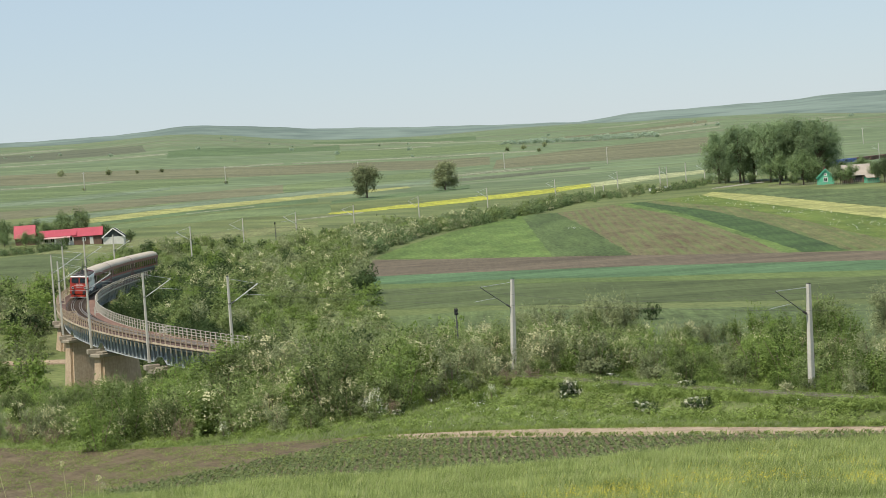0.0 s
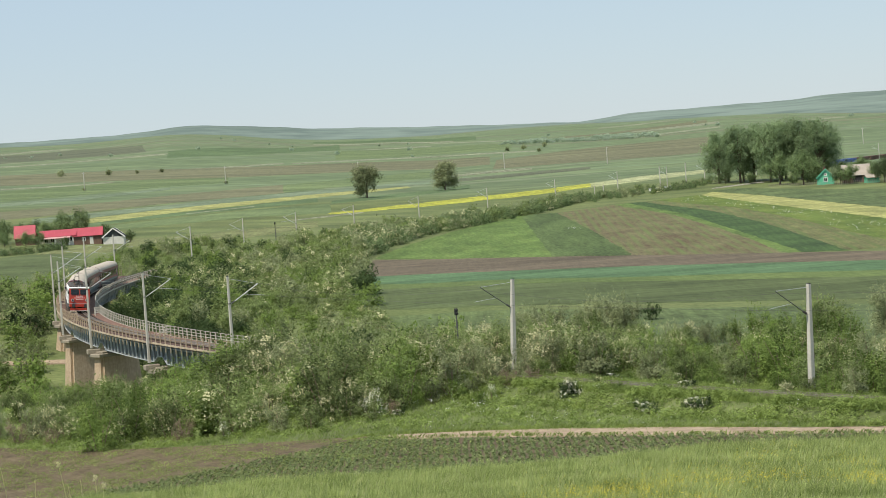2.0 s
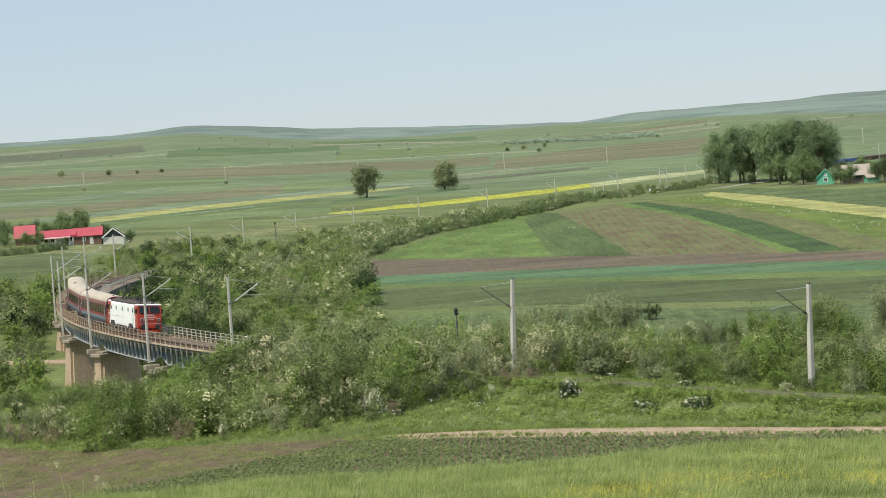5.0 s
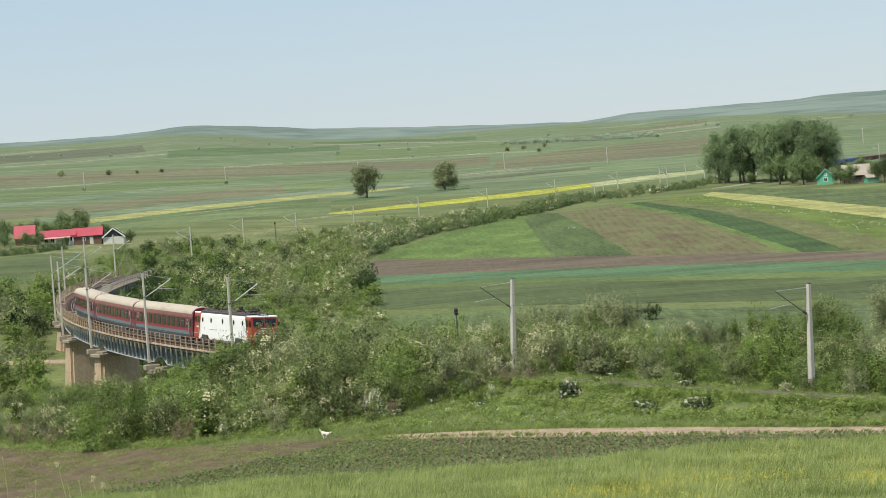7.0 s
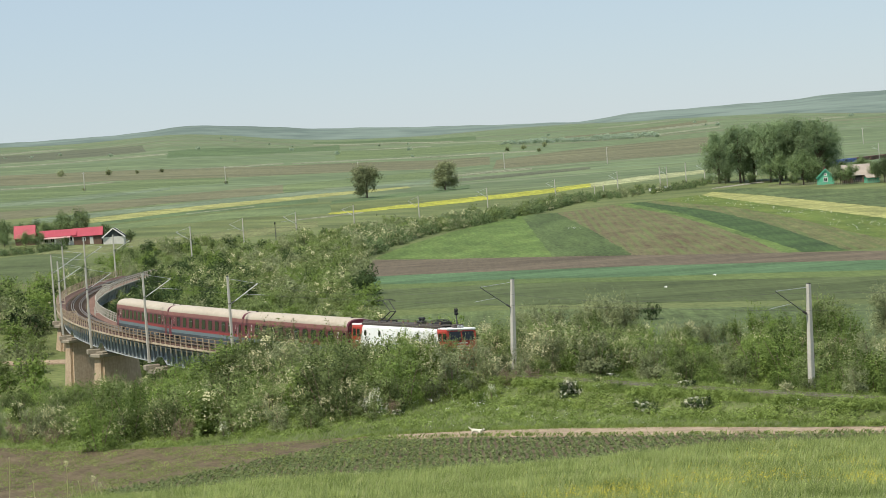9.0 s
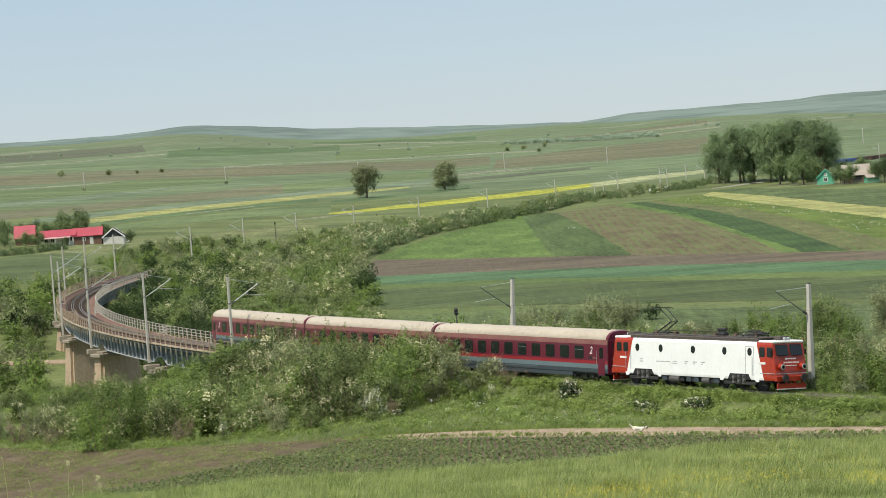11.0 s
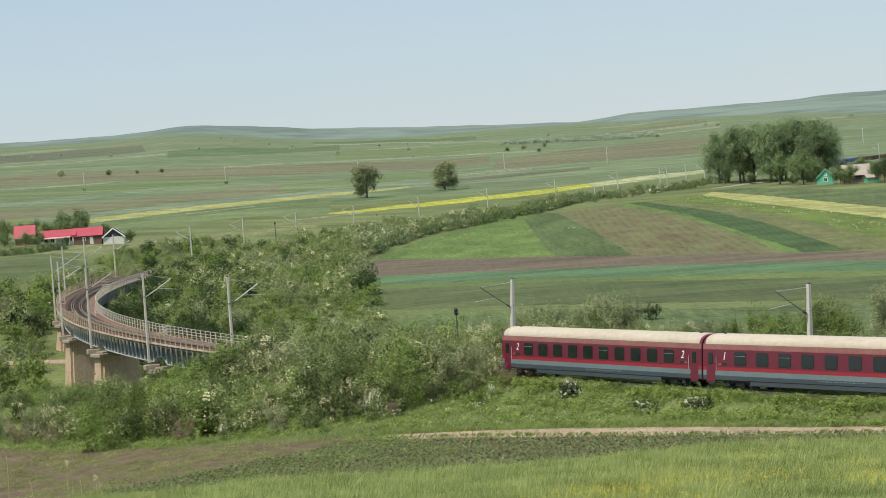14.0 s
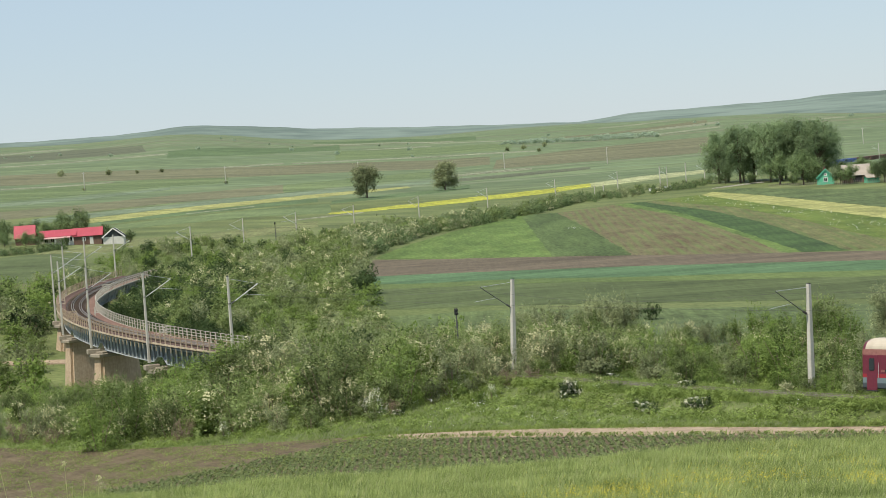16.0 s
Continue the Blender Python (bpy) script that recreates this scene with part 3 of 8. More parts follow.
def patch(name, label, corners, mat, lift=None, category="field", step=6.0, kind="structure", parent=None, wobble=0.0):
    """A draped sheet between four corners (x, y), in order round the plot."""
    a, b, c, d = (np.array(p, float) for p in corners)
    n = int(np.clip(max(np.linalg.norm(b - a), np.linalg.norm(c - d)) / step, 2, 90))
    m = int(np.clip(max(np.linalg.norm(d - a), np.linalg.norm(c - b)) / step, 2, 90))
    u, v = np.meshgrid(np.linspace(0, 1, n + 1), np.linspace(0, 1, m + 1))
    p = (a[None, None] * ((1 - u) * (1 - v))[..., None] + b * (u * (1 - v))[..., None] + c * (u * v)[..., None] + d * ((1 - u) * v)[..., None])
    if wobble:
        p[..., 0] += wobble * np.sin(p[..., 1] * 0.21 + p[..., 0] * 0.13)
        p[..., 1] += wobble * np.sin(p[..., 0] * 0.37 + 1.7)
    dist = np.hypot(p[..., 0], p[..., 1])
    z = land(p[..., 0], p[..., 1]) + (lift if lift is not None else 0.06 + 0.00016 * dist)
    # a hem that runs into the ground closes the edges
    p = np.pad(p, ((1, 1), (1, 1), (0, 0)), mode="edge")
    z = np.pad(z, 1, mode="edge")
    hem = np.zeros(z.shape)
    hem[0], hem[-1], hem[:, 0], hem[:, -1] = 1, 1, 1, 1
    mid = p.reshape(-1, 2).mean(0)
    away = p - mid
    p = p + hem[..., None] * away / (np.linalg.norm(away, axis=2)[..., None] + 1e-6) * (0.5 + 0.0012 * dist.mean())
    z = np.where(hem > 0, land(p[..., 0], p[..., 1]) - 0.12, z)
    n, m = n + 2, m + 2
    verts = np.stack([p[..., 0].ravel(), p[..., 1].ravel(), z.ravel()], 1).tolist()
    w = n + 1
    faces = [(j * w + i, j * w + i + 1, (j + 1) * w + i + 1, (j + 1) * w + i) for j in range(m) for i in range(n)]
    ob = new(name, raw(name, verts, faces, mat))
    return tagged(ob, label, category, kind=kind)


F_LIGHT = crop("young_clover", (0.08, 0.134, 0.03), (0.122, 0.182, 0.045), 0.07, 0.5, (1, 0.5, 1), rows=(-3, 5.0, 0.35), row_tint=(0.13, 0.17, 0.045))
F_GREEN = crop("spring_barley", (0.07, 0.108, 0.034), (0.095, 0.132, 0.042), 0.05, 0.5, (1.5, 0.3, 1), rows=(-2, 3.0, 0.3))
F_BROWN = crop("sprouting_maize_soil", (0.158, 0.104, 0.062), (0.135, 0.128, 0.060), 0.09, 0.6, (1.5, 0.5, 1), rows=(2, 2.1, 0.75), row_tint=(0.115, 0.17, 0.045))
F_FALLOW = crop("weedy_fallow", (0.13, 0.118, 0.052), (0.15, 0.155, 0.06), 0.09, 0.6, (1.5, 0.5, 1), rows=(4, 2.2, 0.9), row_tint=(0.09, 0.13, 0.036))
F_GRASSY = crop("weedy_grassland", (0.08, 0.13, 0.022), (0.13, 0.175, 0.036), 0.07, 0.9, (1, 0.6, 1), rows=(6, 6.0, 0.4), row_tint=(0.16, 0.175, 0.04))
F_DARK = crop("dark_beet_leaves", (0.042, 0.078, 0.023), (0.062, 0.106, 0.031), 0.06, 0.7, rows=(4, 1.6, 0.6), row_tint=(0.03, 0.052, 0.018))
F_PLOUGH = crop("ploughed_strip", (0.118, 0.092, 0.06), (0.15, 0.12, 0.082), 0.06, 0.6, (0.25, 1.5, 1), rows=(72, 3.0, 0.35))
F_TEAL = crop("blue_green_rye", (0.075, 0.135, 0.06), (0.10, 0.17, 0.08), 0.06, 0.6, (0.25, 1.5, 1), rows=(72, 5.0, 0.35))
F_OATS = crop("young_oats", (0.095, 0.14, 0.042), (0.13, 0.17, 0.055), 0.06, 0.6, (0.25, 1.5, 1))
F_WHEAT = crop("green_wheat", (0.082, 0.108, 0.04), (0.105, 0.132, 0.052), 0.03, 0.4, (0.2, 2.0, 1), rows=(74, 9.0, 0.35))
F_MEADOW = crop("rough_pasture", (0.08, 0.112, 0.04), (0.105, 0.138, 0.052), 0.04, 0.4)
F_RAPE = crop("rapeseed_bloom", (0.30, 0.32, 0.045), (0.43, 0.42, 0.06), 0.12, 0.4, rows=(-50, 5.0, 0.5), row_tint=(0.15, 0.19, 0.04))
F_PALE = crop("pale_straw_strip", (0.25, 0.26, 0.085), (0.36, 0.35, 0.13), 0.08, 0.6, rows=(-20, 4.0, 0.4), row_tint=(0.16, 0.19, 0.06))
F_WHITISH = crop("whitish_bloom", (0.22, 0.25, 0.10), (0.44, 0.44, 0.25), 0.10, 0.7, rows=(-50, 4.0, 0.6), row_tint=(0.12, 0.16, 0.06))
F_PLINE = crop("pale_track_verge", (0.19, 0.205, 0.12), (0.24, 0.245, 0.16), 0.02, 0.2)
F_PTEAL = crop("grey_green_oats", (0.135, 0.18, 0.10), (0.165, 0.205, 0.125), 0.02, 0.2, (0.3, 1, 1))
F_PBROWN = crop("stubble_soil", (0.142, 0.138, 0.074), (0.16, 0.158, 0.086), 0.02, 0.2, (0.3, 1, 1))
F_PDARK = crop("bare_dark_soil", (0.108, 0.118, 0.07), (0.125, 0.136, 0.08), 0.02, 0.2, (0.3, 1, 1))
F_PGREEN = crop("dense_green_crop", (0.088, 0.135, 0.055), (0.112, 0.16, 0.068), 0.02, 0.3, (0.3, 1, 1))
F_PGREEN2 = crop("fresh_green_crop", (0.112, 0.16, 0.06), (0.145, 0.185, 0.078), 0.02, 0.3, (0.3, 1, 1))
F_HAY = crop("tall_hay_meadow", (0.125, 0.145, 0.05), (0.19, 0.20, 0.085), 0.08, 0.8)
F_LANE = crop("dusty_lane", (0.24, 0.22, 0.18), (0.30, 0.28, 0.23), 0.1, 0.6)
# pasture green shifted to blue-grey: the haze of distance is in this colour
HILL = material("hazy_far_hill", (0.15, 0.198, 0.17), 0.95, var=0.24, scale=0.0035, fine=0.02, tint=(0.178, 0.225, 0.19), coords="World", stretch=(0.5, 1.2, 7), tight=0.6)

STRIPS = []


def strip(name, label, far, near, mat, wobble=0.0, category="field", grid=0.0, lift=0.0):
    """A draped field between two bent edges, each a short run of corners (x, y)."""
    STRIPS.append(name)

    def even(line, k):
        line = np.array(line, float)
        run = np.concatenate([[0], np.cumsum(np.hypot(*np.diff(line, axis=0).T))])
        u = np.linspace(0, run[-1], k)
        # rounded bends
        out = np.stack([np.interp(u, run, line[:, 0]), np.interp(u, run, line[:, 1])], 1)
        for _ in range(3):
            out[1:-1] = (out[:-2] + 2 * out[1:-1] + out[2:]) / 4
        return out

    size = max(math.dist(far[0], far[-1]), math.dist(near[0], near[-1]))
    away = math.hypot(*far[0])
    step = grid or (4.0 if away < 800 else 12.0)
    n = int(np.clip(size / step, 4, 90))
    a, b = even(far, n + 1), even(near, n + 1)
    wide = float(np.hypot(*(b - a).T).max())
    m = int(np.clip(wide / step, 2, 60))
    v = np.linspace(0, 1, m + 1)[:, None, None]
    p = a[None] * (1 - v) + b[None] * v
    if wobble:
        p[..., 0] += wobble * np.sin(p[..., 1] * 0.21 + p[..., 0] * 0.13)
        p[..., 1] += wobble * 3 * np.sin(p[..., 0] * 0.37 + 1.7)
    # frayed edges
    fray = 0.05 + 0.0002 * away
    rough = np.random.default_rng(len(STRIPS))
    for row in (0, -1):
        p[row] += fray * rough.normal(size=(n + 1, 2))
    dist = np.hypot(p[..., 0], p[..., 1])
    z = land(p[..., 0], p[..., 1]) + (lift or 0.045 + 0.00008 * dist + 0.006 * (len(STRIPS) % 6))
    p, z = np.pad(p, ((1, 1), (1, 1), (0, 0)), mode="edge"), np.pad(z, 1, mode="edge")
    hem = np.zeros(z.shape)
    hem[0], hem[-1], hem[:, 0], hem[:, -1] = 1, 1, 1, 1
    reach = 0.5 + 0.0015 * away
    for here, inner in ((p[0], p[2]), (p[-1], p[-3]), (p[:, 0], p[:, 2]), (p[:, -1], p[:, -3])):
        out = here - inner
        here += out / (np.linalg.norm(out, axis=1)[:, None] + 1e-6) * reach
    z = np.where(hem > 0, land(p[..., 0], p[..., 1]) - 0.02, z)
    n, m = n + 2, m + 2
    w = n + 1
    verts = np.stack([p[..., 0].ravel(), p[..., 1].ravel(), z.ravel()], 1).tolist()
    faces = [(j * w + i, j * w + i + 1, (j + 1) * w + i + 1, (j + 1) * w + i) for j in range(m) for i in range(n)]
    return tagged(new(name, raw(name, verts, faces, mat)), label, category, kind="structure")


strip("field_clover", "bright green clover meadow beside the hedge", [(-14.4, 512.3), (-8.5, 552.4), (2.7, 616.5), (12.3, 647.4), (23.6, 695.1)], [(-14.3, 506.3), (-5.4, 498.5), (4.1, 490.0), (13.3, 479.8), (21.9, 474.5)], F_LIGHT)
strip("field_barley", "dark green barley plot", [(23.8, 694.6), (22.6, 561.5), (22.0, 474.5)], [(34.2, 691.7), (36.3, 562.8), (36.7, 458.5)], F_GREEN)
strip("field_maize", "brownish plot with sprouting maize", [(34.5, 691.1), (36.5, 562.3), (37.0, 458.0)], [(53.4, 722.0), (61.2, 620.5), (63.1, 516.2), (62.5, 428.0)], F_BROWN)
strip("field_margin", "light green grass margin along the crop", [(53.7, 722.0), (61.5, 620.0), (63.3, 515.6), (63.0, 429.4)], [(58.0, 727.7), (64.4, 622.2), (65.1, 512.4), (65.5, 429.5)], F_LIGHT)
strip("field_dark", "dark green beet strip", [(58.4, 727.7), (64.6, 621.6), (65.3, 512.4), (65.9, 431.0)], [(62.9, 727.3), (71.7, 633.0), (74.4, 543.4), (73.0, 427.3)], F_DARK)
strip("field_fallow", "greenish brown fallow plot", [(63.3, 727.3), (71.9, 632.4), (74.6, 543.4), (73.2, 426.8)], [(67.3, 732.9), (79.9, 637.5), (83.1, 540.1), (84.2, 428.8)], F_FALLOW)
strip("field_grassy", "green grassy plot with white and yellow weeds", [(68.0, 735.9), (80.6, 640.5), (83.7, 542.6), (84.8, 431.7)], [(83.7, 752.4), (89.3, 649.9), (94.1, 583.5), (100.2, 508.2)], F_GRASSY)
strip("field_mustard", "pale yellow flowering strip", [(83.7, 749.3), (89.9, 653.9), (94.6, 586.4), (100.7, 510.7)], [(89.4, 766.8), (97.9, 711.3), (102.9, 636.7), (109.9, 556.8)], F_PALE)
strip("field_garden", "mown green field before the village", [(90.9, 769.7), (98.3, 714.3), (103.4, 640.2), (110.5, 559.7)], [(97.5, 790.0), (109.1, 752.1), (120.7, 713.9), (135.4, 683.7)], F_MEADOW)
strip("field_ploughed", "brown ploughed strip of bare soil", [(-14.2, 502.3), (7.6, 485.4), (24.3, 469.4), (44.7, 447.8), (65.4, 428.0), (83.1, 413.2)], [(-16.0, 451.2), (-2.9, 447.0), (11.9, 437.8), (32.2, 427.3), (51.1, 413.4), (79.3, 395.1)], F_PLOUGH)
strip("field_rye", "blue-green rye strip", [(-16.0, 449.7), (-2.9, 445.0), (11.9, 436.3), (32.1, 425.8), (51.0, 412.4), (79.1, 394.1)], [(-15.4, 430.2), (-2.9, 420.0), (11.2, 416.3), (30.2, 401.4), (48.4, 392.5), (76.1, 379.4)], F_TEAL)
strip("field_rye_edge", "pale green strip of young oats", [(-15.3, 428.7), (-2.9, 418.5), (11.2, 414.8), (30.1, 400.4), (48.3, 391.5), (75.9, 378.5)], [(-15.0, 418.7), (-2.9, 409.5), (10.9, 405.9), (29.5, 392.9), (47.2, 383.1), (74.2, 370.1)], F_OATS)
strip("field_wheat", "wide green wheat field with tramlines", [(-15.0, 417.7), (-2.9, 408.0), (10.8, 404.4), (29.4, 391.9), (47.1, 382.1), (74.1, 369.7)], [(-14.0, 384.2), (-2.9, 375.0), (9.6, 368.4), (26.8, 360.0), (43.2, 352.4), (67.8, 339.3)], F_WHEAT)
strip("field_rapeseed", "bright yellow rapeseed strip beside the railway", [(-36.9, 789.1), (-15.7, 834.9), (4.7, 874.0), (37.7, 903.2), (61.1, 944.0)], [(-36.3, 780.2), (-15.4, 810.9), (4.4, 835.0), (35.8, 861.3), (58.3, 902.1)], F_RAPE, wobble=0.45)
strip("field_rapeseed_east", "pale yellow blooming strip", [(61.3, 944.0), (89.8, 996.0), (111.2, 1014.9), (127.6, 1028.1)], [(58.1, 896.1), (84.1, 933.2), (105.2, 961.3), (121.9, 983.5)], F_WHITISH, wobble=0.45)
strip("field_rapeseed_west", "narrow pale yellow strip across the plain", [(-120.9, 798.9), (-99.9, 868.3), (-82.9, 912.2), (-43.4, 1023.1), (-14.0, 1083.9)], [(-115.7, 766.3), (-95.5, 829.5), (-79.4, 873.4), (-41.6, 978.1), (-13.3, 1062.9)], F_PALE, wobble=0.45)
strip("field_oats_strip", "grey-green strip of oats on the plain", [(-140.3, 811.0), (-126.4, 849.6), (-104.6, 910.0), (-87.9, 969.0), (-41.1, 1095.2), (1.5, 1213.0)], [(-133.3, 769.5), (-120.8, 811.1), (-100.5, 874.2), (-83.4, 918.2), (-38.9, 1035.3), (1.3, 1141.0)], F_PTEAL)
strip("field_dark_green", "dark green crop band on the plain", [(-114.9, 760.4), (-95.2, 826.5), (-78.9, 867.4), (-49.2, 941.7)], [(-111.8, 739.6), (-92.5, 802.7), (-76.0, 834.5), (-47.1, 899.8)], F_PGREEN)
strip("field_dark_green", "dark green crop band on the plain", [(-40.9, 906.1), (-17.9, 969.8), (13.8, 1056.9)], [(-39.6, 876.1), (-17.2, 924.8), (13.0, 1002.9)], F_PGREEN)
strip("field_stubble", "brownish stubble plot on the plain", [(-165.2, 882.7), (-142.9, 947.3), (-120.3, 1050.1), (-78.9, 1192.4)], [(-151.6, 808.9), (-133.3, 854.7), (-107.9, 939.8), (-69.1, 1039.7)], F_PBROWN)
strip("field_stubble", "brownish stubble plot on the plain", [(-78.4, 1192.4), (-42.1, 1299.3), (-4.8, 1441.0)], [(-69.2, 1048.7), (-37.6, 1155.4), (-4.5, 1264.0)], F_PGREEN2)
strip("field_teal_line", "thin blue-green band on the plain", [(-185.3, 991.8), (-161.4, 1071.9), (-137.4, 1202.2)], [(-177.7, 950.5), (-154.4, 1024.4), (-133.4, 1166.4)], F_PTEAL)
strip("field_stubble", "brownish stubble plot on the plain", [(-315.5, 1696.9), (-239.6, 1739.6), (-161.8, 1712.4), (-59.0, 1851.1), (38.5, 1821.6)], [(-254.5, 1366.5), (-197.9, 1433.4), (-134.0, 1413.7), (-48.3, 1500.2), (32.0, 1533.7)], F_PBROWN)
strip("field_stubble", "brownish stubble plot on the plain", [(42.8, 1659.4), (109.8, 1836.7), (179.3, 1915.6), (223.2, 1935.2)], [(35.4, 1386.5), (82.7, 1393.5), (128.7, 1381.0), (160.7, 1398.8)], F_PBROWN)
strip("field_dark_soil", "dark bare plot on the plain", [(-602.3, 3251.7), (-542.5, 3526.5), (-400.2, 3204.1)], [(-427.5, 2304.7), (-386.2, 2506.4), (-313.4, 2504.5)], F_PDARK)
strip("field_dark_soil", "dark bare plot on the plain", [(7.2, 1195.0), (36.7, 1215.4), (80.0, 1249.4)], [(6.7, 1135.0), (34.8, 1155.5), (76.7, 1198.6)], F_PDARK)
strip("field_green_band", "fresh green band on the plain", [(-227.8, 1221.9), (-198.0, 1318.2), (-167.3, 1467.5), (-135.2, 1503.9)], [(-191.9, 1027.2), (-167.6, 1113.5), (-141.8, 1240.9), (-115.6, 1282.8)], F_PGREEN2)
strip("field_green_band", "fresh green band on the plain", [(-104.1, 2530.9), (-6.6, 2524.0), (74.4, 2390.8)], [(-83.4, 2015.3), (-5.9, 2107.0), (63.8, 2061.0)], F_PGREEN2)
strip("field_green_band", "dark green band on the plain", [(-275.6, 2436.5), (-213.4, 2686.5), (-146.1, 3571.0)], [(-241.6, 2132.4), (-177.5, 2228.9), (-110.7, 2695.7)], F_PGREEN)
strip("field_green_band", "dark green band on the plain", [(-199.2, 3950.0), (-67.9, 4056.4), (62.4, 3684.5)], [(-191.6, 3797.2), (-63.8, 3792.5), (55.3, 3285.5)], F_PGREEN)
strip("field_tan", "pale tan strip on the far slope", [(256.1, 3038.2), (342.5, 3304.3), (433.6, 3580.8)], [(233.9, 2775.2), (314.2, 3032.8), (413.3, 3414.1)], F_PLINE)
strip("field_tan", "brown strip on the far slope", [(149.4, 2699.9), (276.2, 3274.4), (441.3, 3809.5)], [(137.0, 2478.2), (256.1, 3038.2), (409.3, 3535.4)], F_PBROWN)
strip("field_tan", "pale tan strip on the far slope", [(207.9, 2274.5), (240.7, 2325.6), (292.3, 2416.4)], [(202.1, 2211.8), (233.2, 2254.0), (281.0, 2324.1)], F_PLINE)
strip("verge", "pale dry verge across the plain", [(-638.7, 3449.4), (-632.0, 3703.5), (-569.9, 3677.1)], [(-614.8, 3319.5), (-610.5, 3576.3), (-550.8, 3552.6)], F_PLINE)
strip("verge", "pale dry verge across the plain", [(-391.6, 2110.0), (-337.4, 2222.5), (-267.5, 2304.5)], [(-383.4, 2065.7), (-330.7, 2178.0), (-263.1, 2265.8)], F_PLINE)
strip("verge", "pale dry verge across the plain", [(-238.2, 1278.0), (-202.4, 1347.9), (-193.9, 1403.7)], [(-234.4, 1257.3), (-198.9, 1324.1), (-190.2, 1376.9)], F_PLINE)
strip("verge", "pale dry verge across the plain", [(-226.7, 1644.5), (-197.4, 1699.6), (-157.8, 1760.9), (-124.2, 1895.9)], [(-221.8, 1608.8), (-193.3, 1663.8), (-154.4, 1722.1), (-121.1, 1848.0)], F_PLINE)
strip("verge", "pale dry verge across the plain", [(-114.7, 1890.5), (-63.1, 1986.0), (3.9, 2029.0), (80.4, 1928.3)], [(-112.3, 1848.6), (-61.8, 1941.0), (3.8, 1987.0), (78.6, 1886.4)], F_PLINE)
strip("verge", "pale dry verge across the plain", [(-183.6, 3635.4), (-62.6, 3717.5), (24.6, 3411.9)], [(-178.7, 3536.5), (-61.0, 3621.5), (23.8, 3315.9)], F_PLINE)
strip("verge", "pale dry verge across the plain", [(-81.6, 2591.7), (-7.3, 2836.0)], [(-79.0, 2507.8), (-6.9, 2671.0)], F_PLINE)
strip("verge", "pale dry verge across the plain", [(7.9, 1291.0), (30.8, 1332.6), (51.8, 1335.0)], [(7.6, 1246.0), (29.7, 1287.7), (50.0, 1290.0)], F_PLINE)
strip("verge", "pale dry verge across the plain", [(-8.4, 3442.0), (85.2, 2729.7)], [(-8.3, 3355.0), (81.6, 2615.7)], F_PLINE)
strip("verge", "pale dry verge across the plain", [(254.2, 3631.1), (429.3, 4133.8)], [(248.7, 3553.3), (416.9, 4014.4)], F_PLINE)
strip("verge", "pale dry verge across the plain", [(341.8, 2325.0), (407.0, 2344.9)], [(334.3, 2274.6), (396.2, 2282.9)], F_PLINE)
strip("verge", "pale dry verge across the plain", [(-88.7, 821.2), (-68.8, 871.3)], [(-88.0, 815.3), (-68.3, 865.3)], F_PLINE)
strip("verge", "pale dry verge across the plain", [(-46.5, 743.5), (-26.4, 789.6)], [(-46.1, 737.6), (-26.2, 783.6)], F_PLINE)
strip("field_green_band", "fresh green band on the plain", [(-108.7, 727.9), (-90.2, 781.8), (-66.2, 838.4), (-41.6, 873.0)], [(-103.9, 695.3), (-85.2, 737.1), (-61.9, 781.6), (-37.8, 789.1)], F_PGREEN2)
strip("hay_meadow", "tall yellowish hay meadow above the thicket", [(-85.4, 637.3), (-70.4, 647.7), (-57.0, 675.1), (-38.6, 729.0)], [(-78.5, 584.3), (-63.9, 586.5), (-52.7, 621.8), (-36.3, 683.5)], F_HAY)
patch("field_wheat_edge", "lower green wheat strip", [(-5.0, 335), (-9.2, 371), (66.0, 329), (58.0, 292)], F_MEADOW)


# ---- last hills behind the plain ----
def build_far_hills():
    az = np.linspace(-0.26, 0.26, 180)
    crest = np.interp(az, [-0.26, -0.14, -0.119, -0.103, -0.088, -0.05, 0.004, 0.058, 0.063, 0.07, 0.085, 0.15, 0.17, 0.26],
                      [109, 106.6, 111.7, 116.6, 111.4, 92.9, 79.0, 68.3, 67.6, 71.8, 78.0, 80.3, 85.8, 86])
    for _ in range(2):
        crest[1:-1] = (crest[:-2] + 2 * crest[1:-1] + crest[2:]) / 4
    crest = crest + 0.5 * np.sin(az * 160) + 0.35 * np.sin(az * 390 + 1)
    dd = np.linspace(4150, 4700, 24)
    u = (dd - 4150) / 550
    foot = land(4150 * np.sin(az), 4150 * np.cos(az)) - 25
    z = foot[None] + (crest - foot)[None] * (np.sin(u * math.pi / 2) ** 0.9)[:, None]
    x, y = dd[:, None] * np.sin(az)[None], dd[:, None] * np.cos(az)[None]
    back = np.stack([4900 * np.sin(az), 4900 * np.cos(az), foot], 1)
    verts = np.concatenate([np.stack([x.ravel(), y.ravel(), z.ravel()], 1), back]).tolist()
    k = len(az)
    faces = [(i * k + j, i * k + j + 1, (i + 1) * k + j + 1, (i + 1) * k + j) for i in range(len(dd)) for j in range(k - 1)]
    tagged(new("backdrop_hills", raw("backdrop_hills", verts, faces, HILL, smooth=True)), "bare green hills on the horizon with blue haze in their colour", "hills", kind="structure")


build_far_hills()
patch("pasture", "rough green pasture behind the wheat", [(-2.0, 262), (-5.0, 334), (60.0, 291), (48.0, 232)], F_MEADOW)
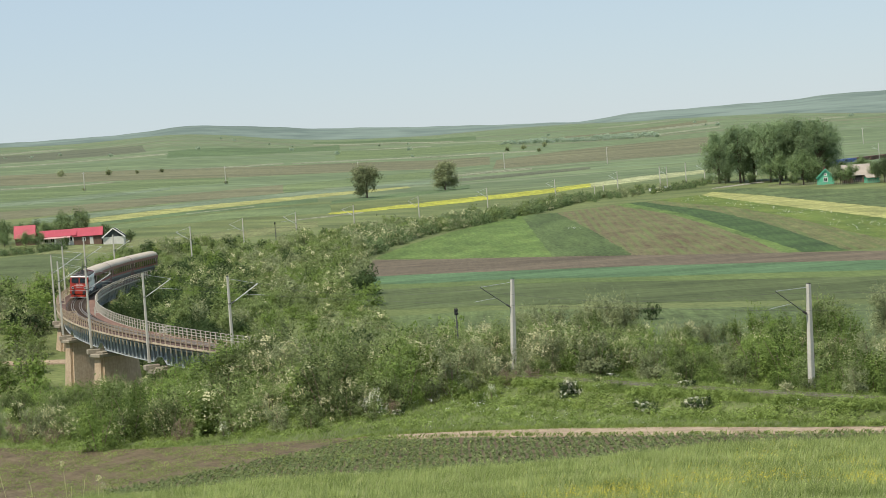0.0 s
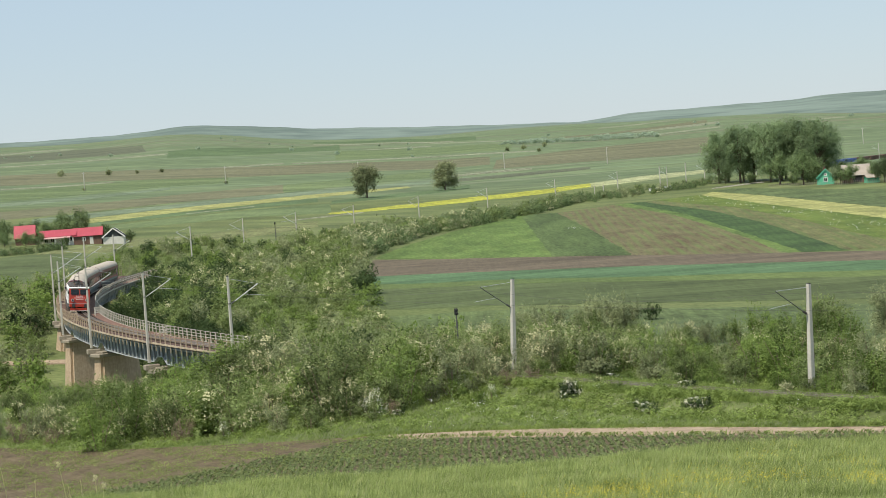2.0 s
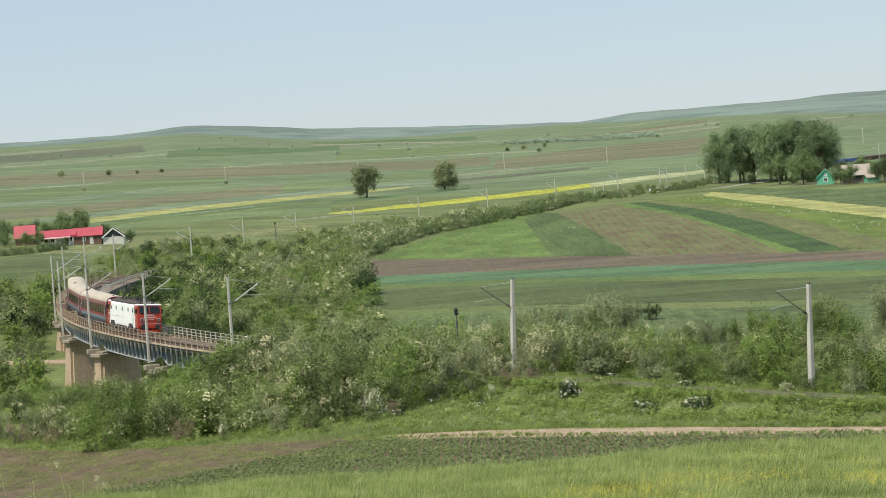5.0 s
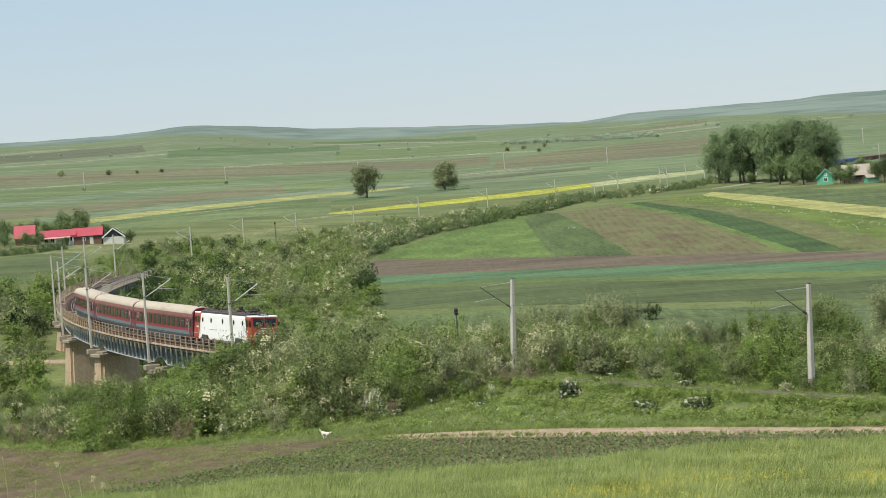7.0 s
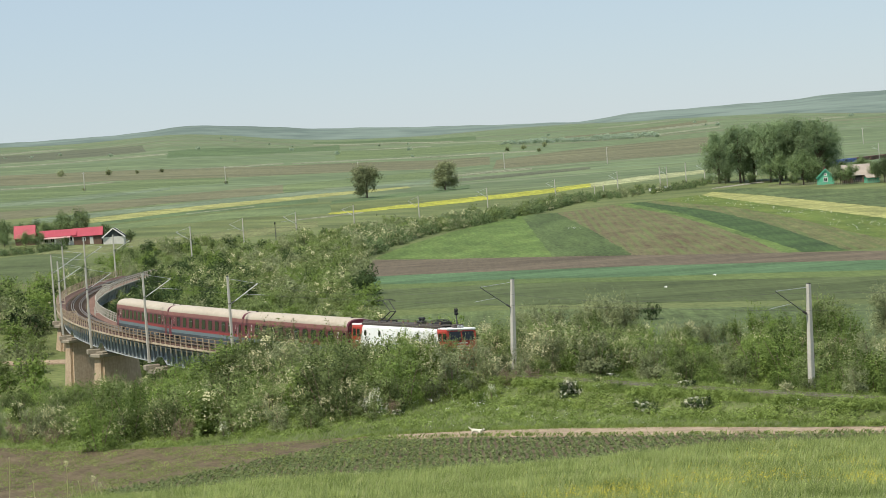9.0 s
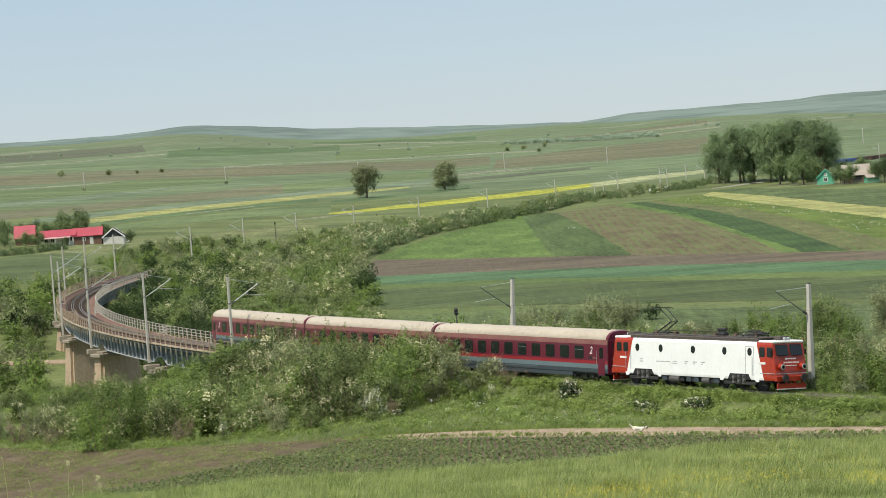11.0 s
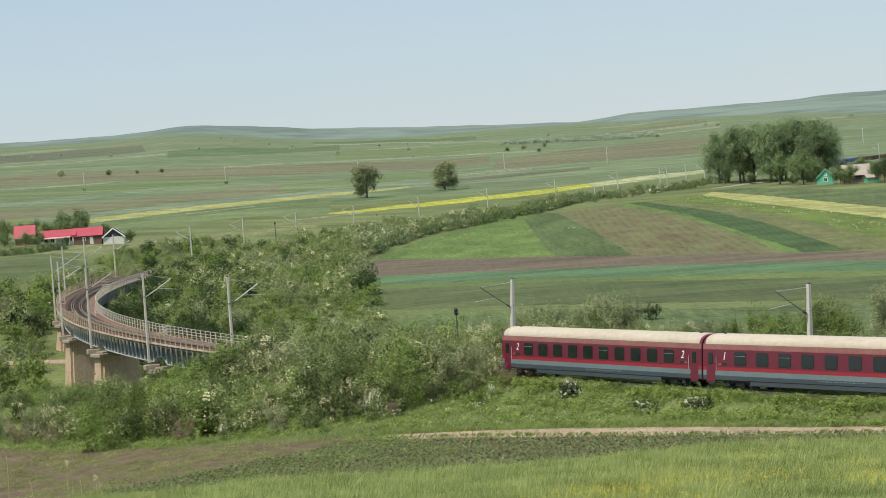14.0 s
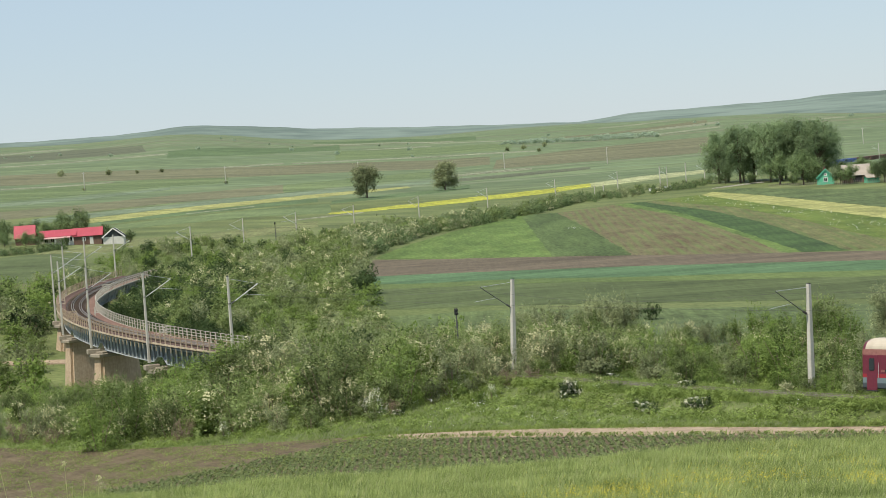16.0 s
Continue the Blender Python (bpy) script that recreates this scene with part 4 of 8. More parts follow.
strip("dirt_road", "pale dry dirt track along the crop field", [(-4.8, 167.6), (2.1, 165.6), (7.6, 163.4), (15.0, 158.5), (21.2, 153.7), (27.3, 150.2), (34.0, 146.0), (42.0, 141.8)],
      [(-4.8, 166.4), (2.0, 162.6), (7.3, 158.8), (14.5, 154.2), (20.6, 150.4), (26.7, 147.6), (33.4, 143.2), (41.3, 138.5)], M["path"], wobble=0.1, category="road", grid=1.0, lift=0.12)
patch("field_tilled", "bare brown tilled plot with weeds", [(-60.0, 212), (-6.5, 168.2), (-12.0, 128), (-52.0, 132)], M["soil"], lift=0.14, step=1.6)
patch("field_potato_soil", "brown soil of the potato plot", [(-5.6, 165.0), (33.0, 142.0), (24.0, 122), (-11.7, 128)], M["soil"], lift=0.14, step=1.6)
patch("valley_path", "narrow pale path in the valley", [(-110.0, 360.0), (-52.0, 357.0), (-52.0, 354.5), (-110.0, 357.0)], M["path"], lift=0.16, category="road", step=3.0)
strip("field_west_green", "smooth green crop beyond the viaduct", [(-105.2, 557.2), (-98.6, 566.0), (-93.1, 574.5), (-89.1, 584.7)], [(-93.0, 490.3), (-86.8, 488.9), (-81.4, 488.3), (-79.9, 490.0)], F_WHEAT)
strip("field_west_brown", "brown fallow strip beyond the viaduct", [(-92.8, 489.3), (-86.6, 487.4), (-81.0, 485.8)], [(-88.2, 464.2), (-82.3, 462.7), (-77.2, 462.1)], F_FALLOW)
patch("meadow_west", "tall yellowish meadow below the farmhouses", [(-97.0, 600), (-50.0, 612), (-66.0, 572), (-98.0, 566)], F_HAY)
strip("village_road", "pale dusty village road under the grove", [(94.0, 800.0), (103.2, 813.0), (113.2, 822.0)], [(93.2, 796.5), (101.8, 807.0), (112.0, 816.0)], F_LANE, category="road")



# ---- railway ----
def build_track():
    bed = thing("railway_track", "single railway track with rusty rails on dark sleepers", "railway", kind="structure")
    prof = [(-2.1, -0.7), (-1.4, -0.22), (1.4, -0.22), (2.1, -0.7)]
    for a, b in ((-880, BRIDGE_A - 2), (BRIDGE_B + 2, 390)):
        v, f = sweep(prof, a, b, 5)
        part("ballast_bed", raw("ballast_bed", v, f, M["ballast"]), None, bed, "rust-stained stone ballast")
    for lat in (-0.75, 0.75):
        v, f = sweep([(lat - 0.07, -0.17), (lat - 0.035, 0), (lat + 0.035, 0), (lat + 0.07, -0.17)], -860, 390, 3)
        part("rail", raw("rail", v, f, M["rail"]), None, bed, "brown steel rail")
    for lat in (-0.45, 0.45):
        v, f = sweep([(lat - 0.05, -0.17), (lat - 0.03, -0.03), (lat + 0.03, -0.03), (lat + 0.05, -0.17)], BRIDGE_A, BRIDGE_B, 3)
        part("guard_rail", raw("guard_rail", v, f, M["rail"]), None, bed, "inner guard rail on the viaduct")
    bm = bmesh.new()
    box(bm, 0, 0, 0, 0.25, 2.5, 0.16)
    sl = mesh_of("sleeper", bm, M["sleeper"])
    for s in np.arange(BRIDGE_A, BRIDGE_B + 14, 0.9):
        c = float(np.interp(s, CH, TCANT))
        part("sleeper", sl, None, bed, at=frame_at(s, 0, -0.24) @ Matrix.Rotation(-c, 4, "X"))


build_track()

PIERS = (120.0, 87.0, 55.0, 18.0, -16.0, -48.0)


def build_viaduct():
    vd = thing("viaduct", "curved railway viaduct with grey plate girders on tan concrete piers", "bridge", kind="structure")
    deck = part("deck", raw("deck", *sweep([(-1.5, -0.42), (1.5, -0.42), (1.5, -0.32), (-1.5, -0.32)], BRIDGE_A, BRIDGE_B, 3), M["sleeper"]), None, vd, "dark timber deck")
    bm = bmesh.new()
    box(bm, 0, 0, 0, 1.96, 1.35, 0.05)
    plates = {-2.25: mesh_of("walkway_plate", bm, M["plate"])}
    bm = bmesh.new()
    box(bm, 0, 0, 0, 1.96, 1.35, 0.05)
    plates[2.25] = mesh_of("walkway_plate", bm, M["plate_dark"])
    for lat in (-2.25, 2.25):
        pl = plates[lat]
        for s in np.arange(BRIDGE_A + 1, BRIDGE_B - 0.9, 2.0):
            c = float(np.interp(s, CH, TCANT))
            part("walkway_plate", pl, None, vd, "" , at=frame_at(s, lat * math.cos(c), -0.26 + lat * math.sin(c)) @ Matrix.Rotation(-c, 4, "X"))
    for lat, sgn in ((2.96, 1), (-2.96, -1)):
        part("edge_beam", raw("edge_beam", *sweep([(lat - 0.06, -0.42), (lat + 0.06, -0.42), (lat + 0.06, -0.22), (lat - 0.06, -0.22)], BRIDGE_A, BRIDGE_B, 3), M["railing" if sgn < 0 else "railing_rust"]), None, vd, "cream painted edge beam")
        for h in (0.28, 0.60, 0.95):
            part("handrail", raw("handrail", *sweep([(lat - 0.035, h - 0.03), (lat + 0.035, h - 0.03), (lat + 0.035, h + 0.03), (lat - 0.035, h + 0.03)], BRIDGE_A, BRIDGE_B, 3), M["railing" if sgn < 0 else "rail_rust"]), None, vd)
        bm = bmesh.new()
        box(bm, 0, 0, 0.32, 0.14, 0.10, 1.34)
        box(bm, 0, 0, -0.75, 0.09, 0.09, 0.8)
        post = mesh_of("railing_post", bm, M["railing" if sgn < 0 else "railing_rust"])
        for s in np.arange(BRIDGE_A, BRIDGE_B + 0.1, 2.0):
            c = float(np.interp(s, CH, TCANT))
            part("railing_post", post, None, vd, at=frame_at(s, lat * math.cos(c), lat * math.sin(c)))
    # refuges that stand out from the railing
    for s, sgn in ((-30, -1), (48, -1), (106, -1), (12, 1), (62, 1)):
        c = float(np.interp(s, CH, TCANT))
        lat = sgn * 2.96
        bm = bmesh.new()
        box(bm, 0, sgn * 0.55, -0.28, 1.7, 1.15, 0.08)
        for zc in (0.3, 0.62, 0.95):
            box(bm, 0, sgn * 1.1, zc, 1.7, 0.05, 0.08)
            for sx in (-0.83, 0.83):
                box(bm, sx, sgn * 0.55, zc, 0.05, 1.1, 0.08)
        for sx in (-0.83, 0.83):
            box(bm, sx, sgn * 1.1, 0.36, 0.1, 0.1, 1.36)
            box(bm, sx, sgn * 0.5, -0.75, 0.08, 0.08, 0.9)
        part("refuge", bm, M["railing" if sgn < 0 else "railing_rust"], vd, "small boarded refuge platform", at=frame_at(s, lat * math.cos(c), lat * math.sin(c)))
    # girders, span by span
    ends = [BRIDGE_B] + list(PIERS) + [BRIDGE_A]
    stiff = {}
    for h in (1.0, 1.4, 1.76):
        bm = bmesh.new()
        box(bm, 0, 0, -h / 2, 0.26, 0.15, h)
        stiff[h] = mesh_of("stiffener", bm, M["girder"])
    bm = bmesh.new()
    tube(bm, (0, -1.6, -0.8), (0, 1.6, 0.8), 0.06, n=6)
    tube(bm, (0, -1.6, 0.8), (0, 1.6, -0.8), 0.06, n=6)
    cross = mesh_of("cross_brace", bm, M["girder_rust"])

    def loft_line(ss, lat0, lat1, low, high):
        """A plate along the line whose lower and upper edges follow low(s) and high(s)."""
        v, f = [], []
        for q, a in enumerate(ss):
            for lat, z in ((lat0, low(a)), (lat1, low(a)), (lat1, high(a)), (lat0, high(a))):
                x, y, z0, _ = track(a, lat, z)
                v.append((x, y, z0))
            if q:
                b = 4 * q
                f += [(b - 4 + k, b - 4 + (k + 1) % 4, b + (k + 1) % 4, b + k) for k in range(4)]
        f += [(3, 2, 1, 0), tuple(len(v) - 4 + k for k in range(4))]
        return v, f

    for s1, s0 in zip(ends[:-1], ends[1:]):
        def belly(a):
            """Lower edge: shallow over the bearings, then down to the full depth."""
            return -1.72 - 0.78 * float(np.clip((min(a - s0, s1 - a) - 1.1) / 1.7, 0, 1))

        ss = sorted(set(np.linspace(s0 + 0.12, s1 - 0.12, 14)) | {s0 + 1.1, s0 + 2.8, s1 - 1.1, s1 - 2.8})
        for lat in (1.85, -1.85):
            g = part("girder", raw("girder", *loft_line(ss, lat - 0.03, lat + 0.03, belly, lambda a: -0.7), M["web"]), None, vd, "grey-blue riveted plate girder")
            part("flange", raw("flange", *loft_line(ss, lat - 0.22, lat + 0.22, lambda a: belly(a) - 0.07, belly), M["girder"]), None, g)
            part("flange", raw("flange", *loft_line(ss, lat - 0.22, lat + 0.22, lambda a: -0.70, lambda a: -0.62), M["girder"]), None, g)
            for a in np.arange(s0 + 0.6, s1 - 0.3, 2.1):
                h = max(q for q in stiff if q <= -belly(a) - 0.69)
                part("stiffener", stiff[h], None, g, at=frame_at(a, lat + (0.14 if lat > 0 else -0.14), -0.7))
        for a in np.arange(s0 + 3, s1 - 2, 5.0):
            part("cross_brace", cross, None, vd, at=frame_at(a, 0, -1.55))
    # piers with a cap that also carries the mast foot
    for s in PIERS:
        x, y, z, h = track(s)
        foot = float(np.min(land(np.array([x - 3, x, x + 3, x]), np.array([y, y + 3, y, y - 3])))) - 1.5
        bm = bmesh.new()
        hgt = -3.35 - foot
        box(bm, 0, 0, foot + hgt / 2, 1, 1, hgt)
        for v in bm.verts:
            low = v.co.z < foot + hgt / 2
            v.co.x *= 3.0 if low else 2.1
            v.co.y = v.co.y * (7.0 if low else 5.6) - 0.3
        bmesh.ops.bevel(bm, geom=[e for e in bm.edges if abs(e.verts[0].co.z - e.verts[1].co.z) > 1], offset=0.35, segments=2, affect="EDGES")
        base = Matrix.Translation((x, y, 0)) @ Matrix.Rotation(h + radians(22), 4, "Z")
        pier = part("pier", bm, M["pier"], vd, "tall tapered concrete pier stained by water", at=base)
        bm = bmesh.new()
        box(bm, 0, -0.3, -3.12, 2.6, 6.6, 0.46, bevel=0.06)
        box(bm, 0, -0.2, -2.78, 1.9, 5.4, 0.26, bevel=0.04)
        part("pier_cap", bm, M["cap"], pier, "grey concrete cap")
        bm = bmesh.new()
        box(bm, 0, -3.1, -2.65, 1.1, 1.7, 0.6, bevel=0.05)
        part("mast_bracket", bm, M["cap"], pier, at=Matrix.Rotation(radians(-22), 4, "Z"))
    for s, d in ((BRIDGE_B + 1.5, 1), (BRIDGE_A - 1.5, -1)):
        bm = bmesh.new()
        box(bm, 0, 0, -4.4, 4.0, 6.4, 7.4, bevel=0.1)
        part("abutment", bm, M["cap"], vd, "weathered concrete abutment", at=frame_at(s, 0, -0.9))


build_viaduct()


# ---- overhead line ----
def build_masts():
    spots = [(150.0, 3.2, -1.2, 8.0, 0), (120.0, 3.35, -2.35, 8.0, 0), (87.0, 3.35, -2.35, 8.0, 0), (55.0, 3.35, -2.35, 8.1, 0), (18.0, 3.35, -2.35, 8.1, 0),
             (-16.0, 3.35, -2.35, 8.5, 0), (-48.0, 3.35, -2.35, 9.0, 0), (-80.0, 3.35, -2.0, 8.4, 0),
             (197.0, -3.2, -1.6, 7.6, 3.6), (235.5, -3.2, -1.6, 7.4, 2.6)]
    spots += [(s, -3.0, -1.5, 8.1 + 0.2 * (i % 3 == 1), 0.4) for i, s in enumerate((-123, -165, -204, -247, -297, -351, -405, -455, -495, -526, -570, -606, -641, -687))]
    for s, lat, z0, z1, rake in spots:
        side = 1 if lat > 0 else -1
        z1r = z1
        base = frame_at(s, lat, 0) @ Matrix.Rotation(radians(rake * side), 4, "X")
        t = thing("catenary_mast", "slender pale concrete catenary mast with bracket arm beside the track", "mast", group="catenary masts", at=base)
        bm = bmesh.new()
        box(bm, 0, 0, (z0 + z1r) / 2, 1, 1, z1r - z0)
        for v in bm.verts:
            k = (0.16 if v.co.z < 0 else 0.105) * (1.4 if s > 190 else 1.0)
            v.co.x, v.co.y = v.co.x * 2 * k, v.co.y * 2 * k
        bmesh.ops.bevel(bm, geom=[e for e in bm.edges if abs(e.verts[0].co.z - e.verts[1].co.z) > 1], offset=0.04, segments=1, affect="EDGES")
        part("pole", bm, M["mast"], t)
        bm = bmesh.new()
        box(bm, 0, 0, z1r + 0.03, 0.25, 0.25, 0.06)
        part("cap", bm, M["iron"], t)
        bm = bmesh.new()
        box(bm, 0, 0, 5.2, 0.29, 0.31, 0.09)
        part("band", bm, M["iron"], t, "dark iron clamp band")
        # bracket: inclined strut, tie and registration arm, reaching over the track
        bm = bmesh.new()
        tube(bm, (0, side * 0.2, 5.2), (0, side * 3.25, 7.0), 0.05 if s < 190 else 0.036, n=6)
        part("strut", bm, M["steel" if s < 190 else "spring"], t, "galvanised inclined strut")
        bm = bmesh.new()
        tube(bm, (0, side * 0.15, z1r - 0.25 if z1r < 8.5 else 7.6), (0, side * 3.2, 7.0), 0.022, n=5)
        tube(bm, (0, side * 1.7, 6.05), (0, side * 3.9, 5.75), 0.022, n=5)
        part("tie_rod", bm, M["steel"], t)
        bm = bmesh.new()
        for q in (0.3, 0.42, 0.54):
            tube(bm, (0, side * q, 5.2 + (q - 0.2) * 0.59), (0, side * (q + 0.05), 5.23 + (q - 0.2) * 0.59), 0.09, n=8)
        part("insulator", bm, M["iron"], t, "ribbed dark insulator")
    # wires between the masts
    for name, up in (("contact_wire", 5.75), ("messenger_wire", 7.0)):
        ss = sorted(sp[0] for sp in spots)
        pts = []
        for a, b in zip(ss[:-1], ss[1:]):
            for k in range(8):
                u = k / 8
                pts.append((a + (b - a) * u, up - (0.75 * 4 * u * (1 - u) if up > 6 else 0)))
        pts.append((ss[-1], up))
        pts.append((330.0, up))
        v, f = [], []
        for i, (s, z) in enumerate(pts):
            for da, dz in ((-0.008, -0.005), (0.008, -0.005), (0, 0.01)):
                x, y, zz, _ = track(s, da - 0.3, z + dz)
                v.append((x, y, zz))
            if i:
                for k in range(3):
                    f.append(((i - 1) * 3 + k, (i - 1) * 3 + (k + 1) % 3, i * 3 + (k + 1) % 3, i * 3 + k))
        ob = new(name, raw(name, v, f, M["wire"]))
        tagged(ob, "thin dark overhead wire hung from the masts", "wire", kind="structure")


build_masts()


# ---- train ----
def side_panel(name, prof, x0, x1, mats, cuts=(), slots=None):
    """A long body shell from a closed half profile of (y, z), mirrored; slots give the material of each band."""
    full = prof + [(-y, z) for y, z in reversed(prof)]
    xs = [x0] + list(cuts) + [x1]
    n = len(full)
    verts = [(x, y, z) for x in xs for y, z in full]
    faces, sl = [], []
    half = len(prof) - 1
    for i in range(len(xs) - 1):
        for j in range(n):
            k = (j + 1) % n
            faces.append((i * n + j, (i + 1) * n + j, (i + 1) * n + k, i * n + k))
            if j < half:
                sl.append(slots[j])
            elif j == half:
                sl.append(slots[-1])
            elif j < n - 1:
                sl.append(slots[n - 2 - j])
            else:
                sl.append(slots[0])
    faces.append(tuple(range(n)))
    sl.append(slots[1])
    faces.append(tuple((len(xs) - 1) * n + j for j in range(n))[::-1])
    sl.append(slots[1])
    return raw(name, verts, faces, mats, sl)


def bogie_mesh(wheelbase, r, loco=False):
    bm = bmesh.new()
    for y in (-1.05, 1.05):
        box(bm, 0, y, 0.62, wheelbase + 1.3, 0.16, 0.22, bevel=0.03)
        for x in (-wheelbase / 2, wheelbase / 2) if not loco else (-wheelbase / 2, 0, wheelbase / 2):
            box(bm, x, y * 1.06, r, 0.42, 0.2, 0.4, bevel=0.04)
            for k in (-0.42, 0.42):
                tube(bm, (x + k, y * 1.05, 0.45), (x + k, y * 1.05, 0.95), 0.11, n=7)
        box(bm, 0, y, 0.42, 0.9, 0.2, 0.3, bevel=0.03)
    box(bm, 0, 0, 0.6, 0.5, 2.1, 0.25)
    return mesh_of("bogie_frame", bm, M["iron"])


def wheelset_mesh(r):
    bm = bmesh.new()
    for y in (-0.75, 0.75):
        tube(bm, (0, y - 0.065, r), (0, y + 0.065, r), r, n=20)
    tube(bm, (0, -0.75, r), (0, 0.75, r), 0.08, n=8)
    return mesh_of("wheelset", bm, M["iron"])


def glyph(text, size):
    cu = bpy.data.curves.new("digit", "FONT")
    cu.body, cu.size, cu.extrude = text, size, 0.004
    cu.align_x, cu.align_y, cu.shear = "CENTER", "CENTER", 0.25
    tmp = bpy.data.objects.new("digit", cu)
    me = bpy.data.meshes.new_from_object(tmp)
    bpy.data.objects.remove(tmp)
    me.materials.clear()
    me.materials.append(M["white"])
    return me


COACH_L = 26.4
RIGHT = Matrix.Rotation(radians(90), 4, "X")                                            # faces -y
LEFT = Matrix.Rotation(radians(180), 4, "Z") @ Matrix.Rotation(radians(90), 4, "X")      # faces +y


def window_mesh(name, w, h, mats, lip=0.035, r=0.09):
    """A rounded pane in a thin rubber frame, standing in the xz plane and facing -y."""
    bm = bmesh.new()
    box(bm, 0, 0.0, 0, w + 2 * lip, 0.03, h + 2 * lip)
    es = [e for e in bm.edges if abs(e.verts[0].co.y - e.verts[1].co.y) > 0.01]
    bmesh.ops.bevel(bm, geom=es, offset=r, segments=3, affect="EDGES")
    for f in bm.faces:
        f.material_index = 0
    fr = mesh_of(name + "_frame", bm, mats[0])
    bm = bmesh.new()
    box(bm, 0, -0.012, 0, w, 0.03, h)
    es = [e for e in bm.edges if abs(e.verts[0].co.y - e.verts[1].co.y) > 0.01]
    bmesh.ops.bevel(bm, geom=es, offset=r * 0.8, segments=3, affect="EDGES")
    pane = mesh_of(name + "_pane", bm, mats[1])
    return fr, pane


def build_coach(digit, n_win, first_label):
    t = thing("passenger_coach", first_label, "railway coach", group="coaches of the train")
    L = COACH_L / 2 - 0.06
    low = [(1.30, 0.62), (1.40, 0.72), (1.41, 1.02), (1.41, 1.03), (1.41, 1.38), (1.41, 1.385), (1.41, 1.64), (1.41, 2.92), (1.40, 3.30)]
    mats = [M["grey2"], M["grey1"], M["scarlet"], M["wine"], M["sunlit"]]
    body = side_panel("body", low, -L, L, mats, cuts=(), slots=[0, 0, 0, 1, 1, 2, 3, 4, 4])
    b = part("body", body, None, t, "wine-red side with scarlet and grey stripes")
    # ends of the body in plain wine red
    for sgn in (1, -1):
        bm = bmesh.new()
        box(bm, sgn * (L + 0.012), 0, 1.95, 0.03, 2.76, 2.62, bevel=0.01)
        part("end_wall", bm, M["wine"], t)
        bm = bmesh.new()
        box(bm, sgn * (L + 0.03), 0, 2.0, 0.1, 1.3, 2.2, bevel=0.03)
        part("gangway", bm, M["rubber"], t, "black rubber gangway bellows")
        for y in (-0.87, 0.87):
            bm = bmesh.new()
            tube(bm, (sgn * (L - 0.1), y, 1.02), (sgn * (L + 0.03), y, 1.02), 0.1, n=8)
            tube(bm, (sgn * (L + 0.015), y, 1.02), (sgn * (L + 0.055), y, 1.02), 0.23, n=14)
            part("buffer", bm, M["iron"], t)
    arc = [(1.40 - 0.0, 3.30)] + [(1.40 * math.cos(a) ** 0.75, 3.30 + 0.75 * math.sin(a)) for a in np.linspace(0.14, math.pi / 2 - 0.02, 9)]
    full = arc + [(-y, z) for y, z in reversed(arc)]
    xs = [-L, -L + 0.25, -L + 0.7] + list(np.linspace(-L + 2, L - 2, 12)) + [L - 0.7, L - 0.25, L]
    verts, faces = [], []
    n = len(full)
    for x in xs:
        e = min(x + L, L - x)
        k = 1.0 if e > 0.69 else (0.975 if e > 0.2 else 0.90)
        verts += [(x, y * (0.5 + k / 2 if k < 1 else 1), 3.30 + (z - 3.30) * k) for y, z in full]
    for i in range(len(xs) - 1):
        faces += [(i * n + j, (i + 1) * n + j, (i + 1) * n + j + 1, i * n + j + 1) for j in range(n - 1)]
    faces += [tuple(range(n)), tuple((len(xs) - 1) * n + j for j in range(n))[::-1]]
    slots = [0] * len(faces)
    for i in range(len(xs) - 1):
        if i in (0, len(xs) - 2):
            slots[i * (n - 1):(i + 1) * (n - 1)] = [1] * (n - 1)
    slots[-2:] = [1, 1]
    roof = part("roof", raw("roof", verts, faces, [M["roof"], M["wine"]], slots), None, t, "curved dusty cream roof")
    vent = bmesh.new()
    box(vent, 0, 0, 0, 0.22, 0.2, 0.16, bevel=0.04)
    vent = mesh_of("roof_vent", vent, M["iron"])
    for x in (-L + 1.3, L - 1.3):
        part("roof_vent", vent, None, roof, at=Matrix.Translation((x, -0.35, 4.06)))
    wf, wp = window_mesh("window", 1.2, 0.94, (M["rubber"], M["glass"]))
    df, dp = window_mesh("door_window", 0.42, 0.78, (M["rubber"], M["glass"]), r=0.06)
    pitch = 20.6 / n_win
    dm = bmesh.new()
    box(dm, 0, 0, 0, 0.92, 0.05, 2.35, bevel=0.015)
    door_mesh = mesh_of("door", dm, M["wine"])
    bm = bmesh.new()
    box(bm, 0, 0, 0, 1.0, 0.26, 0.06)
    step_mesh = mesh_of("step", bm, M["iron"])
    bm = bmesh.new()
    tube(bm, (0, 0, -0.5), (0, 0, 0.5), 0.018, n=6)
    grab = mesh_of("grab_rail", bm, M["steel"])
    bar = bmesh.new()
    box(bar, 0, 0, 0, 1.12, 0.02, 0.035)
    bar = mesh_of("window_bar", bar, M["grey1"])
    num = glyph(digit, 0.80)
    board = bmesh.new()
    box(board, 0, 0, 0, 0.55, 0.015, 0.2)
    board = mesh_of("route_board", board, M["rubber"])
    lett = bmesh.new()
    box(lett, 0, 0, 0, 0.12, 0.012, 0.14)
    lett = mesh_of("lettering", lett, M["sunlit"])
    row = bmesh.new()
    box(row, 0, 0, 0, 0.19, 0.01, 0.07)
    row = mesh_of("lettering", row, M["grey1"])
    for rot, sy in ((RIGHT, -1), (LEFT, 1)):
        face = Matrix.Rotation(0 if sy < 0 else math.pi, 4, "Z")

        def on(x, z, out=0.0):
            return Matrix.Translation((x, sy * (1.412 + out), z)) @ face

